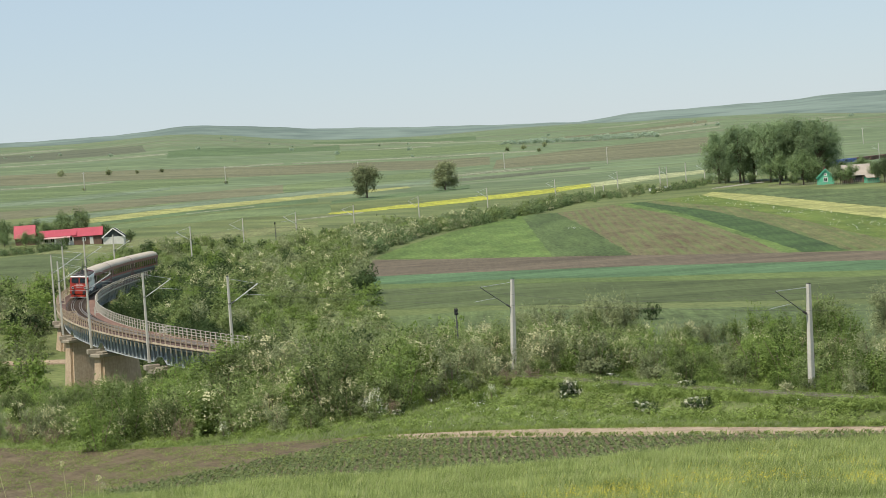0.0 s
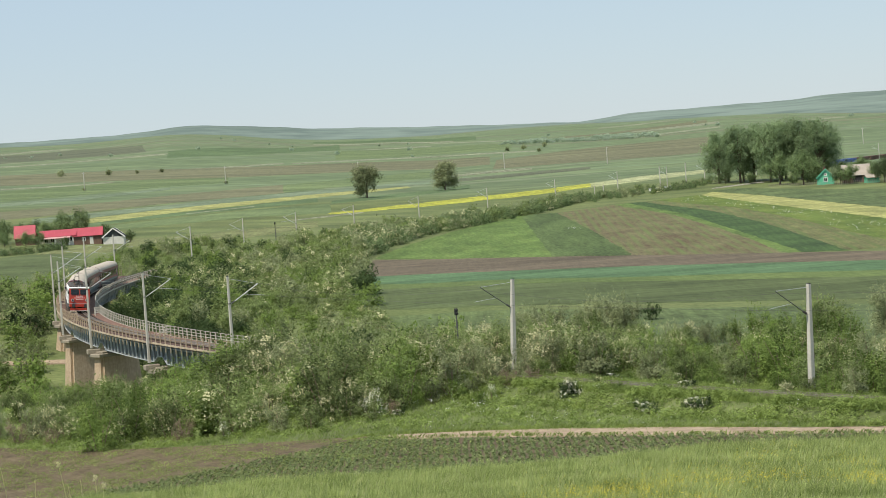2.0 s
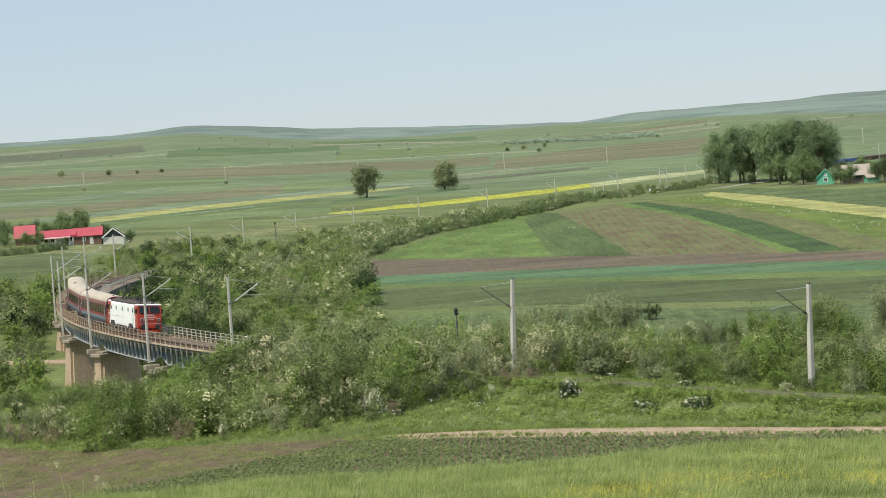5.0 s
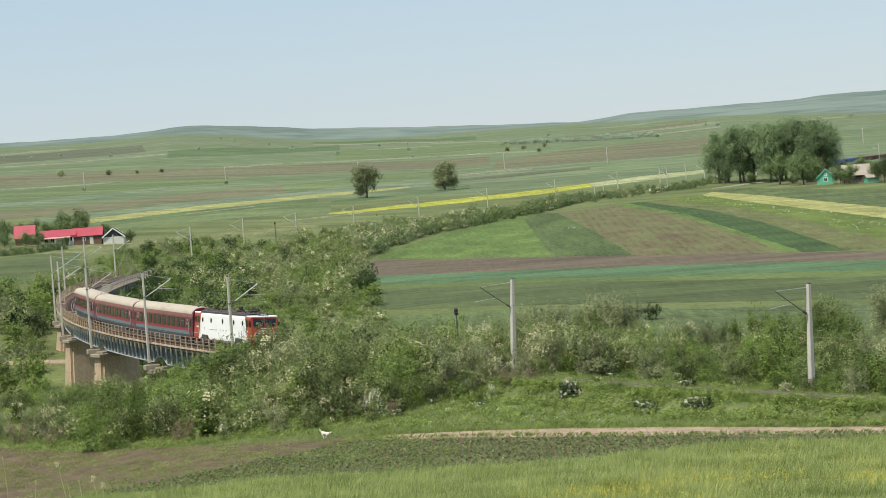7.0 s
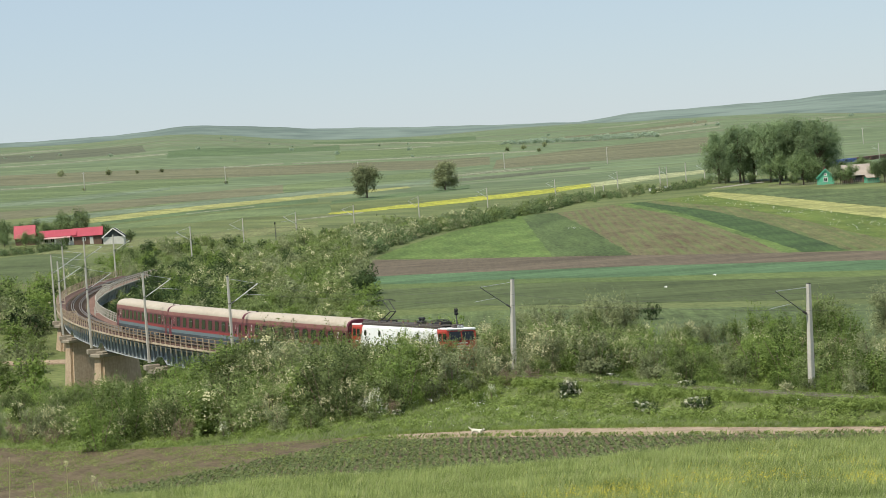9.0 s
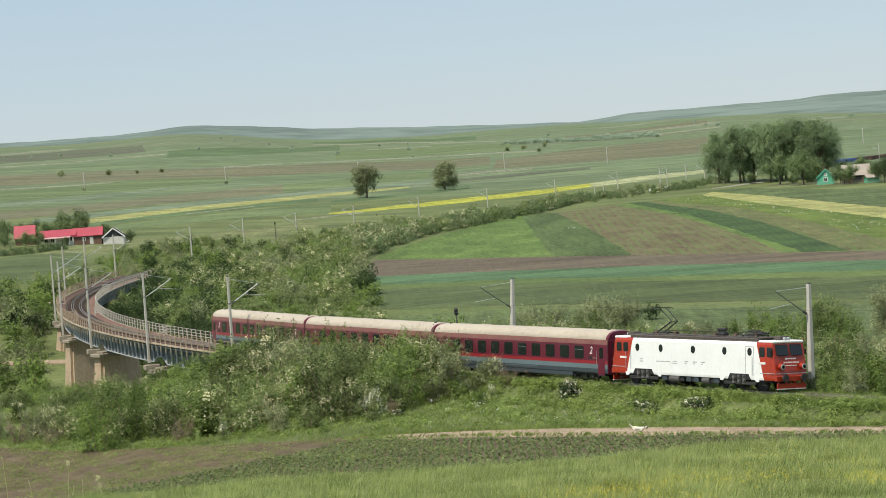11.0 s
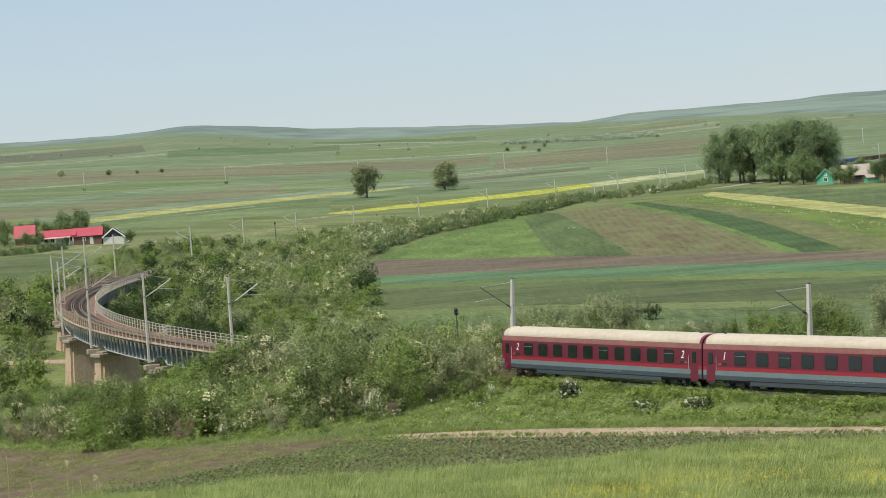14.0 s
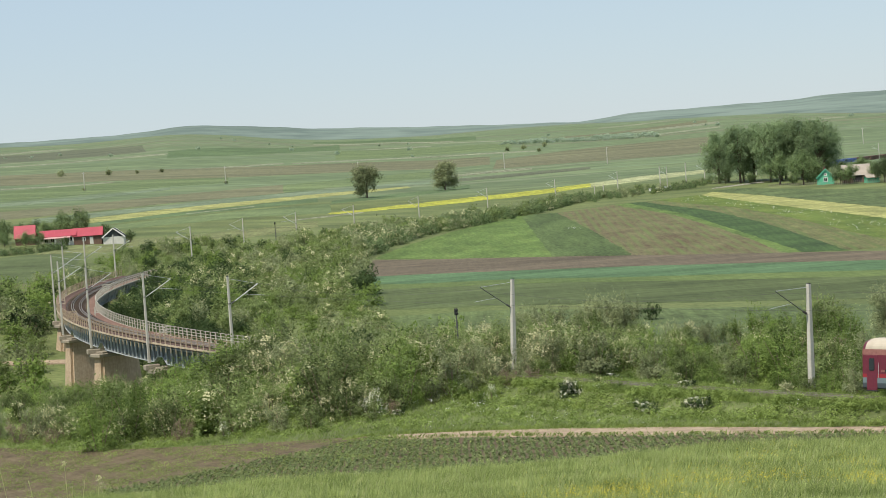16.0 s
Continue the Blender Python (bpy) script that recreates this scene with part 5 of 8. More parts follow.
        for i in range(n_win):
            x = (i - (n_win - 1) / 2) * pitch
            w = part("window", wf, None, t, at=on(x, 2.27))
            part("pane", wp, None, w)
            if i in (0, n_win - 1) or (i * 3 + n_win) % 5 == 0:
                part("window_bar", bar, None, w, at=Matrix.Translation((0, -0.03, 0.2)))
        for x, sg in ((L - 0.84, 1), (-L + 0.84, -1)):
            d = part("door", door_mesh, None, t, "folding wine-red door", at=on(x, 1.72, -0.01))
            part("door_window", df, None, d, at=Matrix.Translation((0, -0.02, 0.55)))
            part("pane", dp, None, d, at=Matrix.Translation((0, -0.03, 0.55)))
            part("step", step_mesh, None, t, at=on(x, 0.50, -0.1))
            part("grab_rail", grab, None, t, at=on(x - sg * 0.62, 1.9, 0.04))
            part("class_digit", num, None, t, "white painted class number", at=Matrix.Translation((x - sg * 1.42, sy * 1.418, 2.42)) @ rot)
            part("route_board", board, None, t, at=on(x - sg * 1.45, 1.86, 0.004))
            for i in range(3):
                part("lettering", lett, None, t, at=on(x - sg * 1.05 - 0.16 + 0.17 * i, 1.86, 0.004))
        for i in range(16):
            part("lettering", row, None, t, at=on(-1.2 + i * 0.29 + 0.05 * ((i * 7) % 3), 0.92, 0.008))
        bm = bmesh.new()
        box(bm, 0, sy * 1.3, 0.56, 2 * L - 9.8, 0.12, 0.42, bevel=0.03)
        part("skirt", bm, M["grey2"], t, "dark slate skirt")
    bm = bmesh.new()
    box(bm, -2.5, 0, 0.55, 4.2, 2.2, 0.5, bevel=0.05)
    box(bm, 3.2, 0, 0.55, 3.2, 2.2, 0.5, bevel=0.05)
    box(bm, 0, 0, 0.8, 2 * L, 2.3, 0.2)
    part("underframe", bm, M["iron"], t)
    bf, ws = bogie_mesh(2.5, 0.46), wheelset_mesh(0.46)
    for x in (-9.5, 9.5):
        bo = part("bogie", bf, None, t, "dark iron bogie", at=Matrix.Translation((x, 0, 0)))
        for dx in (-1.25, 1.25):
            part("wheelset", ws, None, bo, at=Matrix.Translation((dx, 0, 0)))
    return t


LOCO_L = 19.8


def build_loco():
    t = thing("electric_locomotive", "red and white electric locomotive with a raised pantograph", "locomotive")
    H, W = LOCO_L / 2 - 0.62, 1.5
    mats = [M["loco_white"], M["loco_red"], M["loco_roof"]]
    # middle body with slanted colour boundary
    prof = [(1.47, 0.84), (1.5, 1.0), (1.5, 3.35), (1.42, 3.56)]
    full = prof + [(-y, z) for y, z in reversed(prof)]
    n = len(full)

    def ring(lowx, highx):
        return [(lowx + (highx - lowx) * (z - 0.84) / 2.72, y, z) for y, z in full]

    def loft(rings, mat, name, label):
        verts = [v for r in rings for v in r]
        faces = []
        for i in range(len(rings) - 1):
            faces += [(i * n + j, (i + 1) * n + j, (i + 1) * n + (j + 1) % n, i * n + (j + 1) % n) for j in range(n)]
        faces += [tuple(range(n)), tuple((len(rings) - 1) * n + j for j in range(n))[::-1]]
        return part(name, raw(name, verts, faces, mat), None, t, label)

    loft([ring(-7.55, -6.75), ring(-3, -3), ring(3, 3), ring(8.15, 7.35)], M["loco_white"], "body", "weathered white body side")
    for sg in (1, -1):
        nose = []
        for y, z in full:
            x = H + 0.12 if z < 2.0 else H + 0.12 - (z - 2.0) * 0.26
            nose.append((sg * x, y * 0.96, z))
        rings = [ring(8.16, 7.36) if sg > 0 else ring(-7.56, -6.76), [(sg * (H - 0.5), y, z) for y, z in full], nose]
        cab = loft(rings if sg > 0 else rings[::-1], M["loco_red"], "cab", "orange-red driving cab")
        bm = bmesh.new()
        box(bm, sg * (H - 1.0), 0, 3.57, 1.62, 2.9, 0.2, bevel=0.07)
        part("visor", bm, M["loco_white"], cab, "white roof edge over the cab windows")
        # windscreens, lamps, stripes on the front
        fwf, fwp = window_mesh("windscreen", 1.08, 0.72, (M["rubber"], M["glass"]), r=0.06)
        turn = Matrix.Rotation(radians(90 * sg), 4, "Z") @ Matrix.Rotation(radians(-14), 4, "X")
        for y in (-0.66, 0.66):
            w = part("windscreen", fwf, None, cab, at=Matrix.Translation((sg * (H - 0.155), y, 2.98)) @ turn)
            part("pane", fwp, None, w)
        for y in (-1.0, 1.0):
            bm = bmesh.new()
            tube(bm, (sg * (H + 0.05), y, 1.82), (sg * (H + 0.34), y, 1.82), 0.24, 0.2, n=16)
            lamp = part("headlight", bm, M["loco_red"], cab, "round red headlight housing")
            bm = bmesh.new()
            tube(bm, (sg * (H + 0.33), y, 1.82), (sg * (H + 0.37), y, 1.82), 0.2, n=16)
            part("rim", bm, M["steel"], lamp, "bright steel rim")
            bm = bmesh.new()
            tube(bm, (sg * (H + 0.36), y, 1.82), (sg * (H + 0.385), y, 1.82), 0.13, n=12)
            part("lens", bm, M["glass"], lamp)
            bm = bmesh.new()
            tube(bm, (sg * (H - 0.1), y * 0.87, 1.02), (sg * (H + 0.45), y * 0.87, 1.02), 0.12, n=10)
            tube(bm, (sg * (H + 0.42), y * 0.87, 1.02), (sg * (H + 0.52), y * 0.87, 1.02), 0.27, n=16)
            part("buffer", bm, M["iron"], cab)
        bm = bmesh.new()
        for i, (w_, z_) in enumerate(((1.0, 2.38), (1.5, 2.12), (1.1, 1.9))):
            for k in range(6 + i):
                box(bm, sg * (H + (0.10 if z_ < 2.0 else 0.125 - (z_ - 2.0) * 0.26 + 0.005)), -w_ / 2 + w_ * (k + 0.5) / (6 + i), z_, 0.02, w_ / (6 + i) * 0.74, 0.10 if i < 2 else 0.07)
        bm.verts.index_update()
        bm.faces.index_update()
        part_each("lettering", bm, M["white"], cab)
        bm = bmesh.new()
        box(bm, sg * (H + 0.05), 0, 0.98, 0.3, 2.9, 0.38, bevel=0.03)
        part("buffer_beam", bm, M["loco_red"], cab)
        bm = bmesh.new()
        box(bm, sg * (H + 0.1), 0, 0.46, 0.12, 2.7, 0.34, bevel=0.02)
        for y in (-1.1, -0.4, 0.4, 1.1):
            box(bm, sg * (H + 0.0), y, 0.66, 0.12, 0.14, 0.3)
        part("snow_plough", bm, M["loco_red"], cab, "red snow guard with white edge")
        bm = bmesh.new()
        box(bm, sg * (H + 0.11), 0, 0.25, 0.11, 2.72, 0.07)
        part("plough_edge", bm, M["white"], cab)
        cwf, cwp = window_mesh("cab_window", 0.5, 0.62, (M["rubber"], M["glass"]), r=0.05)
        for sy in (-1, 1):
            fc = Matrix.Rotation(0 if sy < 0 else math.pi, 4, "Z")
            for x in ((H - 0.5, H - 1.3) if sg > 0 else (H - 0.85, H - 1.65)):
                w = part("cab_window", cwf, None, cab, at=Matrix.Translation((sg * x, sy * 1.505, 2.85)) @ fc)
                part("pane", cwp, None, w)
            bm = bmesh.new()
            box(bm, sg * (H - 1.35), sy * 1.505, 2.05, 0.8, 0.02, 0.16)
            part("lettering", bm, M["white"], cab)
        # grey waist line round the cab, grab rails, steps and mirrors
        bm = bmesh.new()
        for sy in (-1, 1):
            box(bm, sg * (H - 0.75), sy * 1.512, 1.34, 1.5, 0.02, 0.05)
        box(bm, sg * (H + 0.125), 0, 1.34, 0.02, 2.84, 0.05)
        part("waist_line", bm, M["steel"], cab, "thin grey waist line")
        for sy in (-1, 1):
            for x in (H - 1.72, H - 2.3) if sg < 0 else (H - 2.32,):
                bm = bmesh.new()
                tube(bm, (sg * x, sy * 1.56, 1.2), (sg * x, sy * 1.56, 2.5), 0.02, n=6)
                part("grab_rail", bm, M["steel"], cab)
            for z in (0.5, 0.82):
                bm = bmesh.new()
                box(bm, sg * (H - 1.1), sy * 1.44, z, 0.5, 0.16, 0.05)
                part("step", bm, M["iron"], cab)
            bm = bmesh.new()
            box(bm, sg * (H - 0.22), sy * 1.62, 2.85, 0.06, 0.18, 0.34, bevel=0.02)
            part("mirror", bm, M["rubber"], cab)
        bm = bmesh.new()
        box(bm, sg * (H - 0.9), 0, 3.82, 0.7, 0.9, 0.3, bevel=0.06)
        part("roof_box", bm, M["loco_roof"], cab)
        bm = bmesh.new()
        for y in (-0.16, 0.16):
            tube(bm, (sg * (H - 0.5), y, 3.78), (sg * (H - 0.24), y, 3.78), 0.11, n=10)
        part("top_lamp", bm, M["steel"], cab)
    # roof, gutter, equipment
    bm = bmesh.new()
    box(bm, 0, 0, 3.66, 14.6, 2.7, 0.3, bevel=0.1)
    roof = part("roof", bm, M["loco_roof"], t, "sooty dark roof with electrical gear")
    bm = bmesh.new()
    box(bm, 0, 0, 3.83, 1.5, 1.9, 0.08, bevel=0.02)
    hatch = mesh_of("roof_hatch", bm, M["loco_roof"])
    for x in np.arange(-6.8, 7, 1.7):
        part("roof_hatch", hatch, None, roof, at=Matrix.Translation((x, 0, 0)))
    bm = bmesh.new()
    box(bm, 0, 0, 0, 1.12, 0.04, 0.2, bevel=0.012)
    panel = mesh_of("roof_panel", bm, M["loco_roof"])
    for sy in (-1, 1):
        for x in np.arange(-6.6, 6.7, 1.2):
            part("roof_panel", panel, None, roof, at=Matrix.Translation((x, sy * 1.355, 3.66)))
    ins = bmesh.new()
    for k in range(4):
        tube(ins, (0, 0, 0.06 * k), (0, 0, 0.06 * k + 0.04), 0.1, n=8)
    ins = mesh_of("insulator", ins, M["girder_rust"])
    for i, x in enumerate(np.linspace(-6.3, 6.3, 12)):
        part("insulator", ins, None, roof, at=Matrix.Translation((x, 0.55 * (-1) ** i, 3.86)))
    bm = bmesh.new()
    tube(bm, (-6.3, 0.1, 4.12), (6.3, 0.1, 4.12), 0.025, n=5)
    tube(bm, (-3, 0.1, 4.12), (-1.2, -0.6, 4.2), 0.025, n=5)
    part("roof_conductor", bm, M["wire"], roof)
    bm = bmesh.new()
    box(bm, 1.9, 0, 3.98, 0.9, 0.6, 0.22, bevel=0.06)
    for x in (1.6, 2.2):
        tube(bm, (x, 0, 4.05), (x, 0, 4.3), 0.09, n=8)
    tube(bm, (1.5, 0, 4.32), (2.4, 0, 4.32), 0.12, n=10)
    part("circuit_breaker", bm, M["iron"], roof)
    # pantographs: the rear one is up, the front one folded
    for x0, up in ((-4.6, 1.72), (5.6, 0.12)):
        p = part("pantograph", mesh_of("pantograph", _frame_box(), M["iron"]), None, roof, "dark pantograph", at=Matrix.Translation((x0, 0, 3.98)))
        bm = bmesh.new()
        knee = (1.05 if up > 1 else 1.25, up * 0.45 + 0.08)
        head = (-0.35 if up > 1 else -0.3, up + 0.12)
        for y in (-0.35, 0.35):
            tube(bm, (-0.5, y, 0.05), (knee[0], y * 0.8, knee[1]), 0.055, n=6)
            tube(bm, (knee[0], y * 0.8, knee[1]), (head[0], y * 0.9, head[1]), 0.04, n=6)
        tube(bm, (knee[0], -0.3, knee[1]), (knee[0], 0.3, knee[1]), 0.03, n=6)
        part("arm", bm, M["iron"], p)
        bm = bmesh.new()
        for dx in (-0.2, 0.2):
            tube(bm, (head[0] + dx, -0.65, head[1] + 0.05), (head[0] + dx, 0.65, head[1] + 0.05), 0.03, n=6)
            for sy in (-1, 1):
                tube(bm, (head[0] + dx, sy * 0.65, head[1] + 0.05), (head[0] + dx, sy * 0.92, head[1] - 0.12), 0.025, n=6)
        part("contact_strip", bm, M["iron"], p)
    # sides
    port = bmesh.new()
    tube(port, (0, -0.02, 0), (0, 0.02, 0), 0.25, n=18)
    bmesh.ops.scale(port, verts=port.verts[:], vec=(0.78, 1, 0.96))
    port = mesh_of("porthole", port, M["glass"])
    ringm = bmesh.new()
    tube(ringm, (0, -0.012, 0), (0, 0.02, 0), 0.30, n=18)
    bmesh.ops.scale(ringm, verts=ringm.verts[:], vec=(0.78, 1, 0.95))
    ringm = mesh_of("porthole_ring", ringm, M["rubber"])
    for sy in (-1, 1):
        fc = Matrix.Rotation(0 if sy < 0 else math.pi, 4, "Z")
        for x in (-6.2, -3.4, 0.35, 3.9, 6.65):
            r_ = part("porthole_ring", ringm, None, t, at=Matrix.Translation((x, sy * 1.505, 2.84)) @ fc)
            part("porthole", port, None, r_, at=Matrix.Translation((0, -0.01, 0)))
        bm = bmesh.new()
        for dx in (-0.44, 0.44):
            box(bm, 6.65 + dx, sy * 1.505, 2.15, 0.02, 0.014, 2.1)
        box(bm, 6.65, sy * 1.505, 3.2, 0.9, 0.014, 0.02)
        part("door_seam", bm, M["grey1"], t)
        bm = bmesh.new()
        for k in range(12):
            box(bm, -3.9 + 0.14 * k, sy * 1.504, 1.86, 0.1, 0.012, 0.07)
        box(bm, -1.8, sy * 1.504, 1.76, 0.7, 0.012, 0.05)
        box(bm, -1.75, sy * 1.504, 1.9, 0.45, 0.012, 0.05)
        for k in range(3):
            box(bm, -0.4 + 0.95 * k, sy * 1.504, 1.92, 0.4, 0.012, 0.07)
            box(bm, -0.5 + 0.95 * k, sy * 1.504, 1.78, 0.2, 0.012, 0.06)
        for k in range(3):
            box(bm, -5.7, sy * 1.504, 1.75 + 0.12 * k, 0.36, 0.012, 0.04)
        bm.verts.index_update()
        bm.faces.index_update()
        part_each("lettering", bm, M["faded"], t)
        # openings over the bogies with their coil springs, and the white feet beside them
        for x in (-5.5, 5.5):
            v = []
            for y in (1.47, 1.512):
                v += [(x - 1.25, sy * y, 0.83), (x + 1.25, sy * y, 0.83), (x + 1.0, sy * y, 1.24), (x - 1.0, sy * y, 1.24)]
            part("bogie_opening", raw("bogie_opening", v, [(0, 1, 2, 3), (7, 6, 5, 4), (0, 4, 5, 1), (1, 5, 6, 2), (2, 6, 7, 3), (3, 7, 4, 0)], M["rubber"]), None, t, "dark opening over the bogie")
            for k in (-0.55, 0.0, 0.55):
                v = [(x + k + r_ * math.cos(a), sy * 1.5 + r_ * math.sin(a), 0.55 + 0.045 * q) for q in range(15) for r_ in ((0.17, 0.12)[q % 2],) for a in [math.pi * m / 4 for m in range(8)]]
                f = [(8 * q + m, 8 * q + (m + 1) % 8, 8 * q + 8 + (m + 1) % 8, 8 * q + 8 + m) for q in range(14) for m in range(8)] + [tuple(range(8))[::-1], tuple(range(112, 120))]
                part("spring", raw("spring", v, f, M["spring"]), None, t)
            bm = bmesh.new()
            box(bm, x, sy * 1.43, 0.56, 3.4, 0.1, 0.24, bevel=0.03)
            part("side_frame", bm, M["iron"], t)
            for sx in (-1, 1):
                bm = bmesh.new()
                box(bm, x + sx * 1.85, sy * 1.475, 0.84, 0.7, 0.05, 0.26)
                for w in bm.verts:
                    if w.co.z < 0.84:
                        w.co.x = x + sx * 1.95 + (w.co.x - x - sx * 1.85) * 0.4
                part("skirt", bm, M["loco_white"], t)
    bm = bmesh.new()
    for x in (-2.6, -1.3, 0.2, 1.4, 2.6):
        box(bm, x, -1.1, 0.66, 0.8, 0.5, 0.45, bevel=0.04)
        box(bm, x, 1.1, 0.66, 0.8, 0.5, 0.45, bevel=0.04)
    box(bm, 0, 0, 0.8, 17.5, 2.4, 0.25)
    part("underframe", bm, M["iron"], t)
    for x, lng in ((-1.9, 1.1), (1.7, 0.8)):
        for sy in (-1, 1):
            bm = bmesh.new()
            tube(bm, (x - lng / 2, sy * 1.25, 0.6), (x + lng / 2, sy * 1.25, 0.6), 0.26, n=14)
            part("air_tank", bm, M["spring"], t, "dark grey air tank")
    for x in (-0.3, 0.6, 2.9, -3.1):
        for sy in (-1, 1):
            bm = bmesh.new()
            box(bm, x, sy * 1.36, 0.62, 0.55, 0.12, 0.36, bevel=0.03)
            part("equipment_box", bm, M["grey2"], t)
    bf, ws = bogie_mesh(4.35, 0.62, True), wheelset_mesh(0.62)
    for x in (-5.15, 5.15):
        bo = part("bogie", bf, None, t, "black three-axle bogie", at=Matrix.Translation((x, 0, 0)))
        for dx in (-2.17, 0, 2.17):
            part("wheelset", ws, None, bo, at=Matrix.Translation((dx, 0, 0)))
    return t


def _frame_box():
    bm = bmesh.new()
    for y in (-0.5, 0.5):
        tube(bm, (-0.9, y, 0), (0.9, y, 0), 0.04, n=6)
    for x in (-0.8, 0.8):
        tube(bm, (x, -0.5, 0), (x, 0.5, 0), 0.04, n=6)
        for y in (-0.5, 0.5):
            tube(bm, (x, y, -0.2), (x, y, 0), 0.08, n=7)
    return bm


LOCO = build_loco()
COACHES = [build_coach("2", 10, "wine-red second-class coach with scarlet and grey stripes"),
           build_coach("1", 9, "wine-red first-class coach with scarlet and grey stripes"),
           build_coach("2", 10, "wine-red second-class coach at the train's end")]


def vehicle_pose(s, base):
    """Pose of a vehicle whose middle is at chainage s, carried by bogies base metres apart."""
    a, b = track(s + base / 2), track(s - base / 2)
    d = Vector((a[0] - b[0], a[1] - b[1], a[2] - b[2]))
    c = float(np.interp(s, CH, TCANT))
    mid = (Vector(a[:3]) + Vector(b[:3])) / 2
    h, p = math.atan2(d.y, d.x), -math.asin(d.z / d.length)
    return Matrix.Translation(mid) @ Matrix.Rotation(h, 4, "Z") @ Matrix.Rotation(p, 4, "Y") @ Matrix.Rotation(-c, 4, "X")


def head_s(t):
    return 0.25 + 21.682 * t - 0.0122 * t * t


def move_train():
    times = [0.5 * i for i in range(33)]
    walk(LOCO, [(t, vehicle_pose(head_s(t) - LOCO_L / 2 + 0.1, 10.3)) for t in times])
    for i, c in enumerate(COACHES):
        walk(c, [(t, vehicle_pose(head_s(t) - LOCO_L + 0.1 - COACH_L * (i + 0.5), 19.0)) for t in times])


# ---- plants ----
def leaf_cloud(rng, centres, radii, n, leaf, squash=1.0, hollow=0.55, up=0.35):
    """Leaf cards scattered in the outer shells of overlapping lobes."""
    centres, radii = np.array(centres), np.array(radii)
    w = radii ** 2
    idx = rng.choice(len(radii), n, p=w / w.sum())
    d = rng.normal(size=(n, 3))
    d[:, 2] = d[:, 2] * 0.9 + 0.25
    d /= np.linalg.norm(d, axis=1)[:, None]
    rad = radii[idx] * (hollow + (1 - hollow) * rng.random(n) ** 0.6) * (1 + 0.16 * rng.normal(size=n))
    p = centres[idx] + d * rad[:, None] * np.array([1, 1, squash])
    nrm = d * 0.8 + rng.normal(size=(n, 3)) * 0.24
    nrm[:, 2] += up
    nrm /= np.linalg.norm(nrm, axis=1)[:, None]
    t = np.cross(nrm, rng.normal(size=(n, 3)))
    t /= np.linalg.norm(t, axis=1)[:, None] + 1e-9
    b = np.cross(nrm, t)
    s = leaf * (0.6 + 0.8 * rng.random(n))
    sl = (s * 0.5)[:, None]
    s = s[:, None]
    q = np.stack([p - t * s - b * sl * 0.55, p + t * s * 0.2 + b * sl * 1.15, p + t * s - b * sl * 0.6], 1)
    return q.reshape(-1, 3)


def clump_cloud(rng, centres, radii, n, leaf, squash=1.0, clump=0.26, per=14):
    """Leaves bunched in small clumps over overlapping lobes, each clump facing outwards, with gaps between."""
    centres, radii = np.array(centres), np.array(radii)
    k = max(1, n // per)
    idx = rng.choice(len(radii), k, p=radii ** 2 / (radii ** 2).sum())
    d = rng.normal(size=(k, 3))
    d[:, 2] = d[:, 2] * 0.9 + 0.35
    d /= np.linalg.norm(d, axis=1)[:, None]
    c = centres[idx] + d * (radii[idx] * (0.75 + 0.4 * rng.random(k)))[:, None] * np.array([1, 1, squash])
    w = np.repeat(np.arange(k), per)
    m = k * per
    size = clump * (0.6 + 0.8 * rng.random(k))
    p = c[w] + rng.normal(size=(m, 3)) * (size[w] * 0.5)[:, None]
    nrm = d[w] * 0.7 + rng.normal(size=(m, 3)) * 0.2
    nrm[:, 2] += 0.6
    nrm /= np.linalg.norm(nrm, axis=1)[:, None]
    t = np.cross(nrm, rng.normal(size=(m, 3)))
    t /= np.linalg.norm(t, axis=1)[:, None] + 1e-9
    b = np.cross(nrm, t)
    s = (leaf * (0.6 + 0.8 * rng.random(m)))[:, None]
    return np.stack([p - t * s - b * s * 0.3, p + t * s * 0.2 + b * s * 0.6, p + t * s - b * s * 0.33], 1).reshape(-1, 3)


def sprig_cloud(rng, centres, radii, n, leaf, squash=1.0, length=0.7, each=16, up=0.7):
    """Leafy sprays that stand out of overlapping lobes, leaf by leaf along each twig."""
    centres, radii = np.array(centres), np.array(radii)
    k = max(1, n // each)
    idx = rng.choice(len(radii), k, p=radii ** 2 / (radii ** 2).sum())
    d = rng.normal(size=(k, 3))
    d[:, 2] = np.abs(d[:, 2]) * 0.8 + 0.1
    d /= np.linalg.norm(d, axis=1)[:, None]
    root = centres[idx] + d * radii[idx][:, None] * 0.85 * np.array([1, 1, squash])
    way = d * 0.6 + rng.normal(size=(k, 3)) * 0.25 + np.array([0.08, 0, up])
    way /= np.linalg.norm(way, axis=1)[:, None]
    ln_ = length * (0.4 + 0.9 * rng.random(k))
    u = np.tile(np.linspace(0.0, 1.0, each), k)
    w = np.repeat(np.arange(k), each)
    off = rng.normal(size=(k * each, 3))
    off -= way[w] * (off * way[w]).sum(1)[:, None]
    off /= np.linalg.norm(off, axis=1)[:, None] + 1e-9
    p = root[w] + way[w] * (ln_[w] * u)[:, None]
    s = (leaf * (1.15 - 0.5 * u) * (0.7 + 0.6 * rng.random(k * each)))[:, None]
    tip = p + (off * 0.9 + way[w] * 0.7) * s * 1.7
    side = np.cross(off, way[w]) * s * 0.5
    side[:, 2] += 0.1 * s[:, 0]
    mid = p * 0.6 + tip * 0.4
    return np.stack([mid - side, mid + side + (tip - p) * 0.1, tip], 1).reshape(-1, 3)


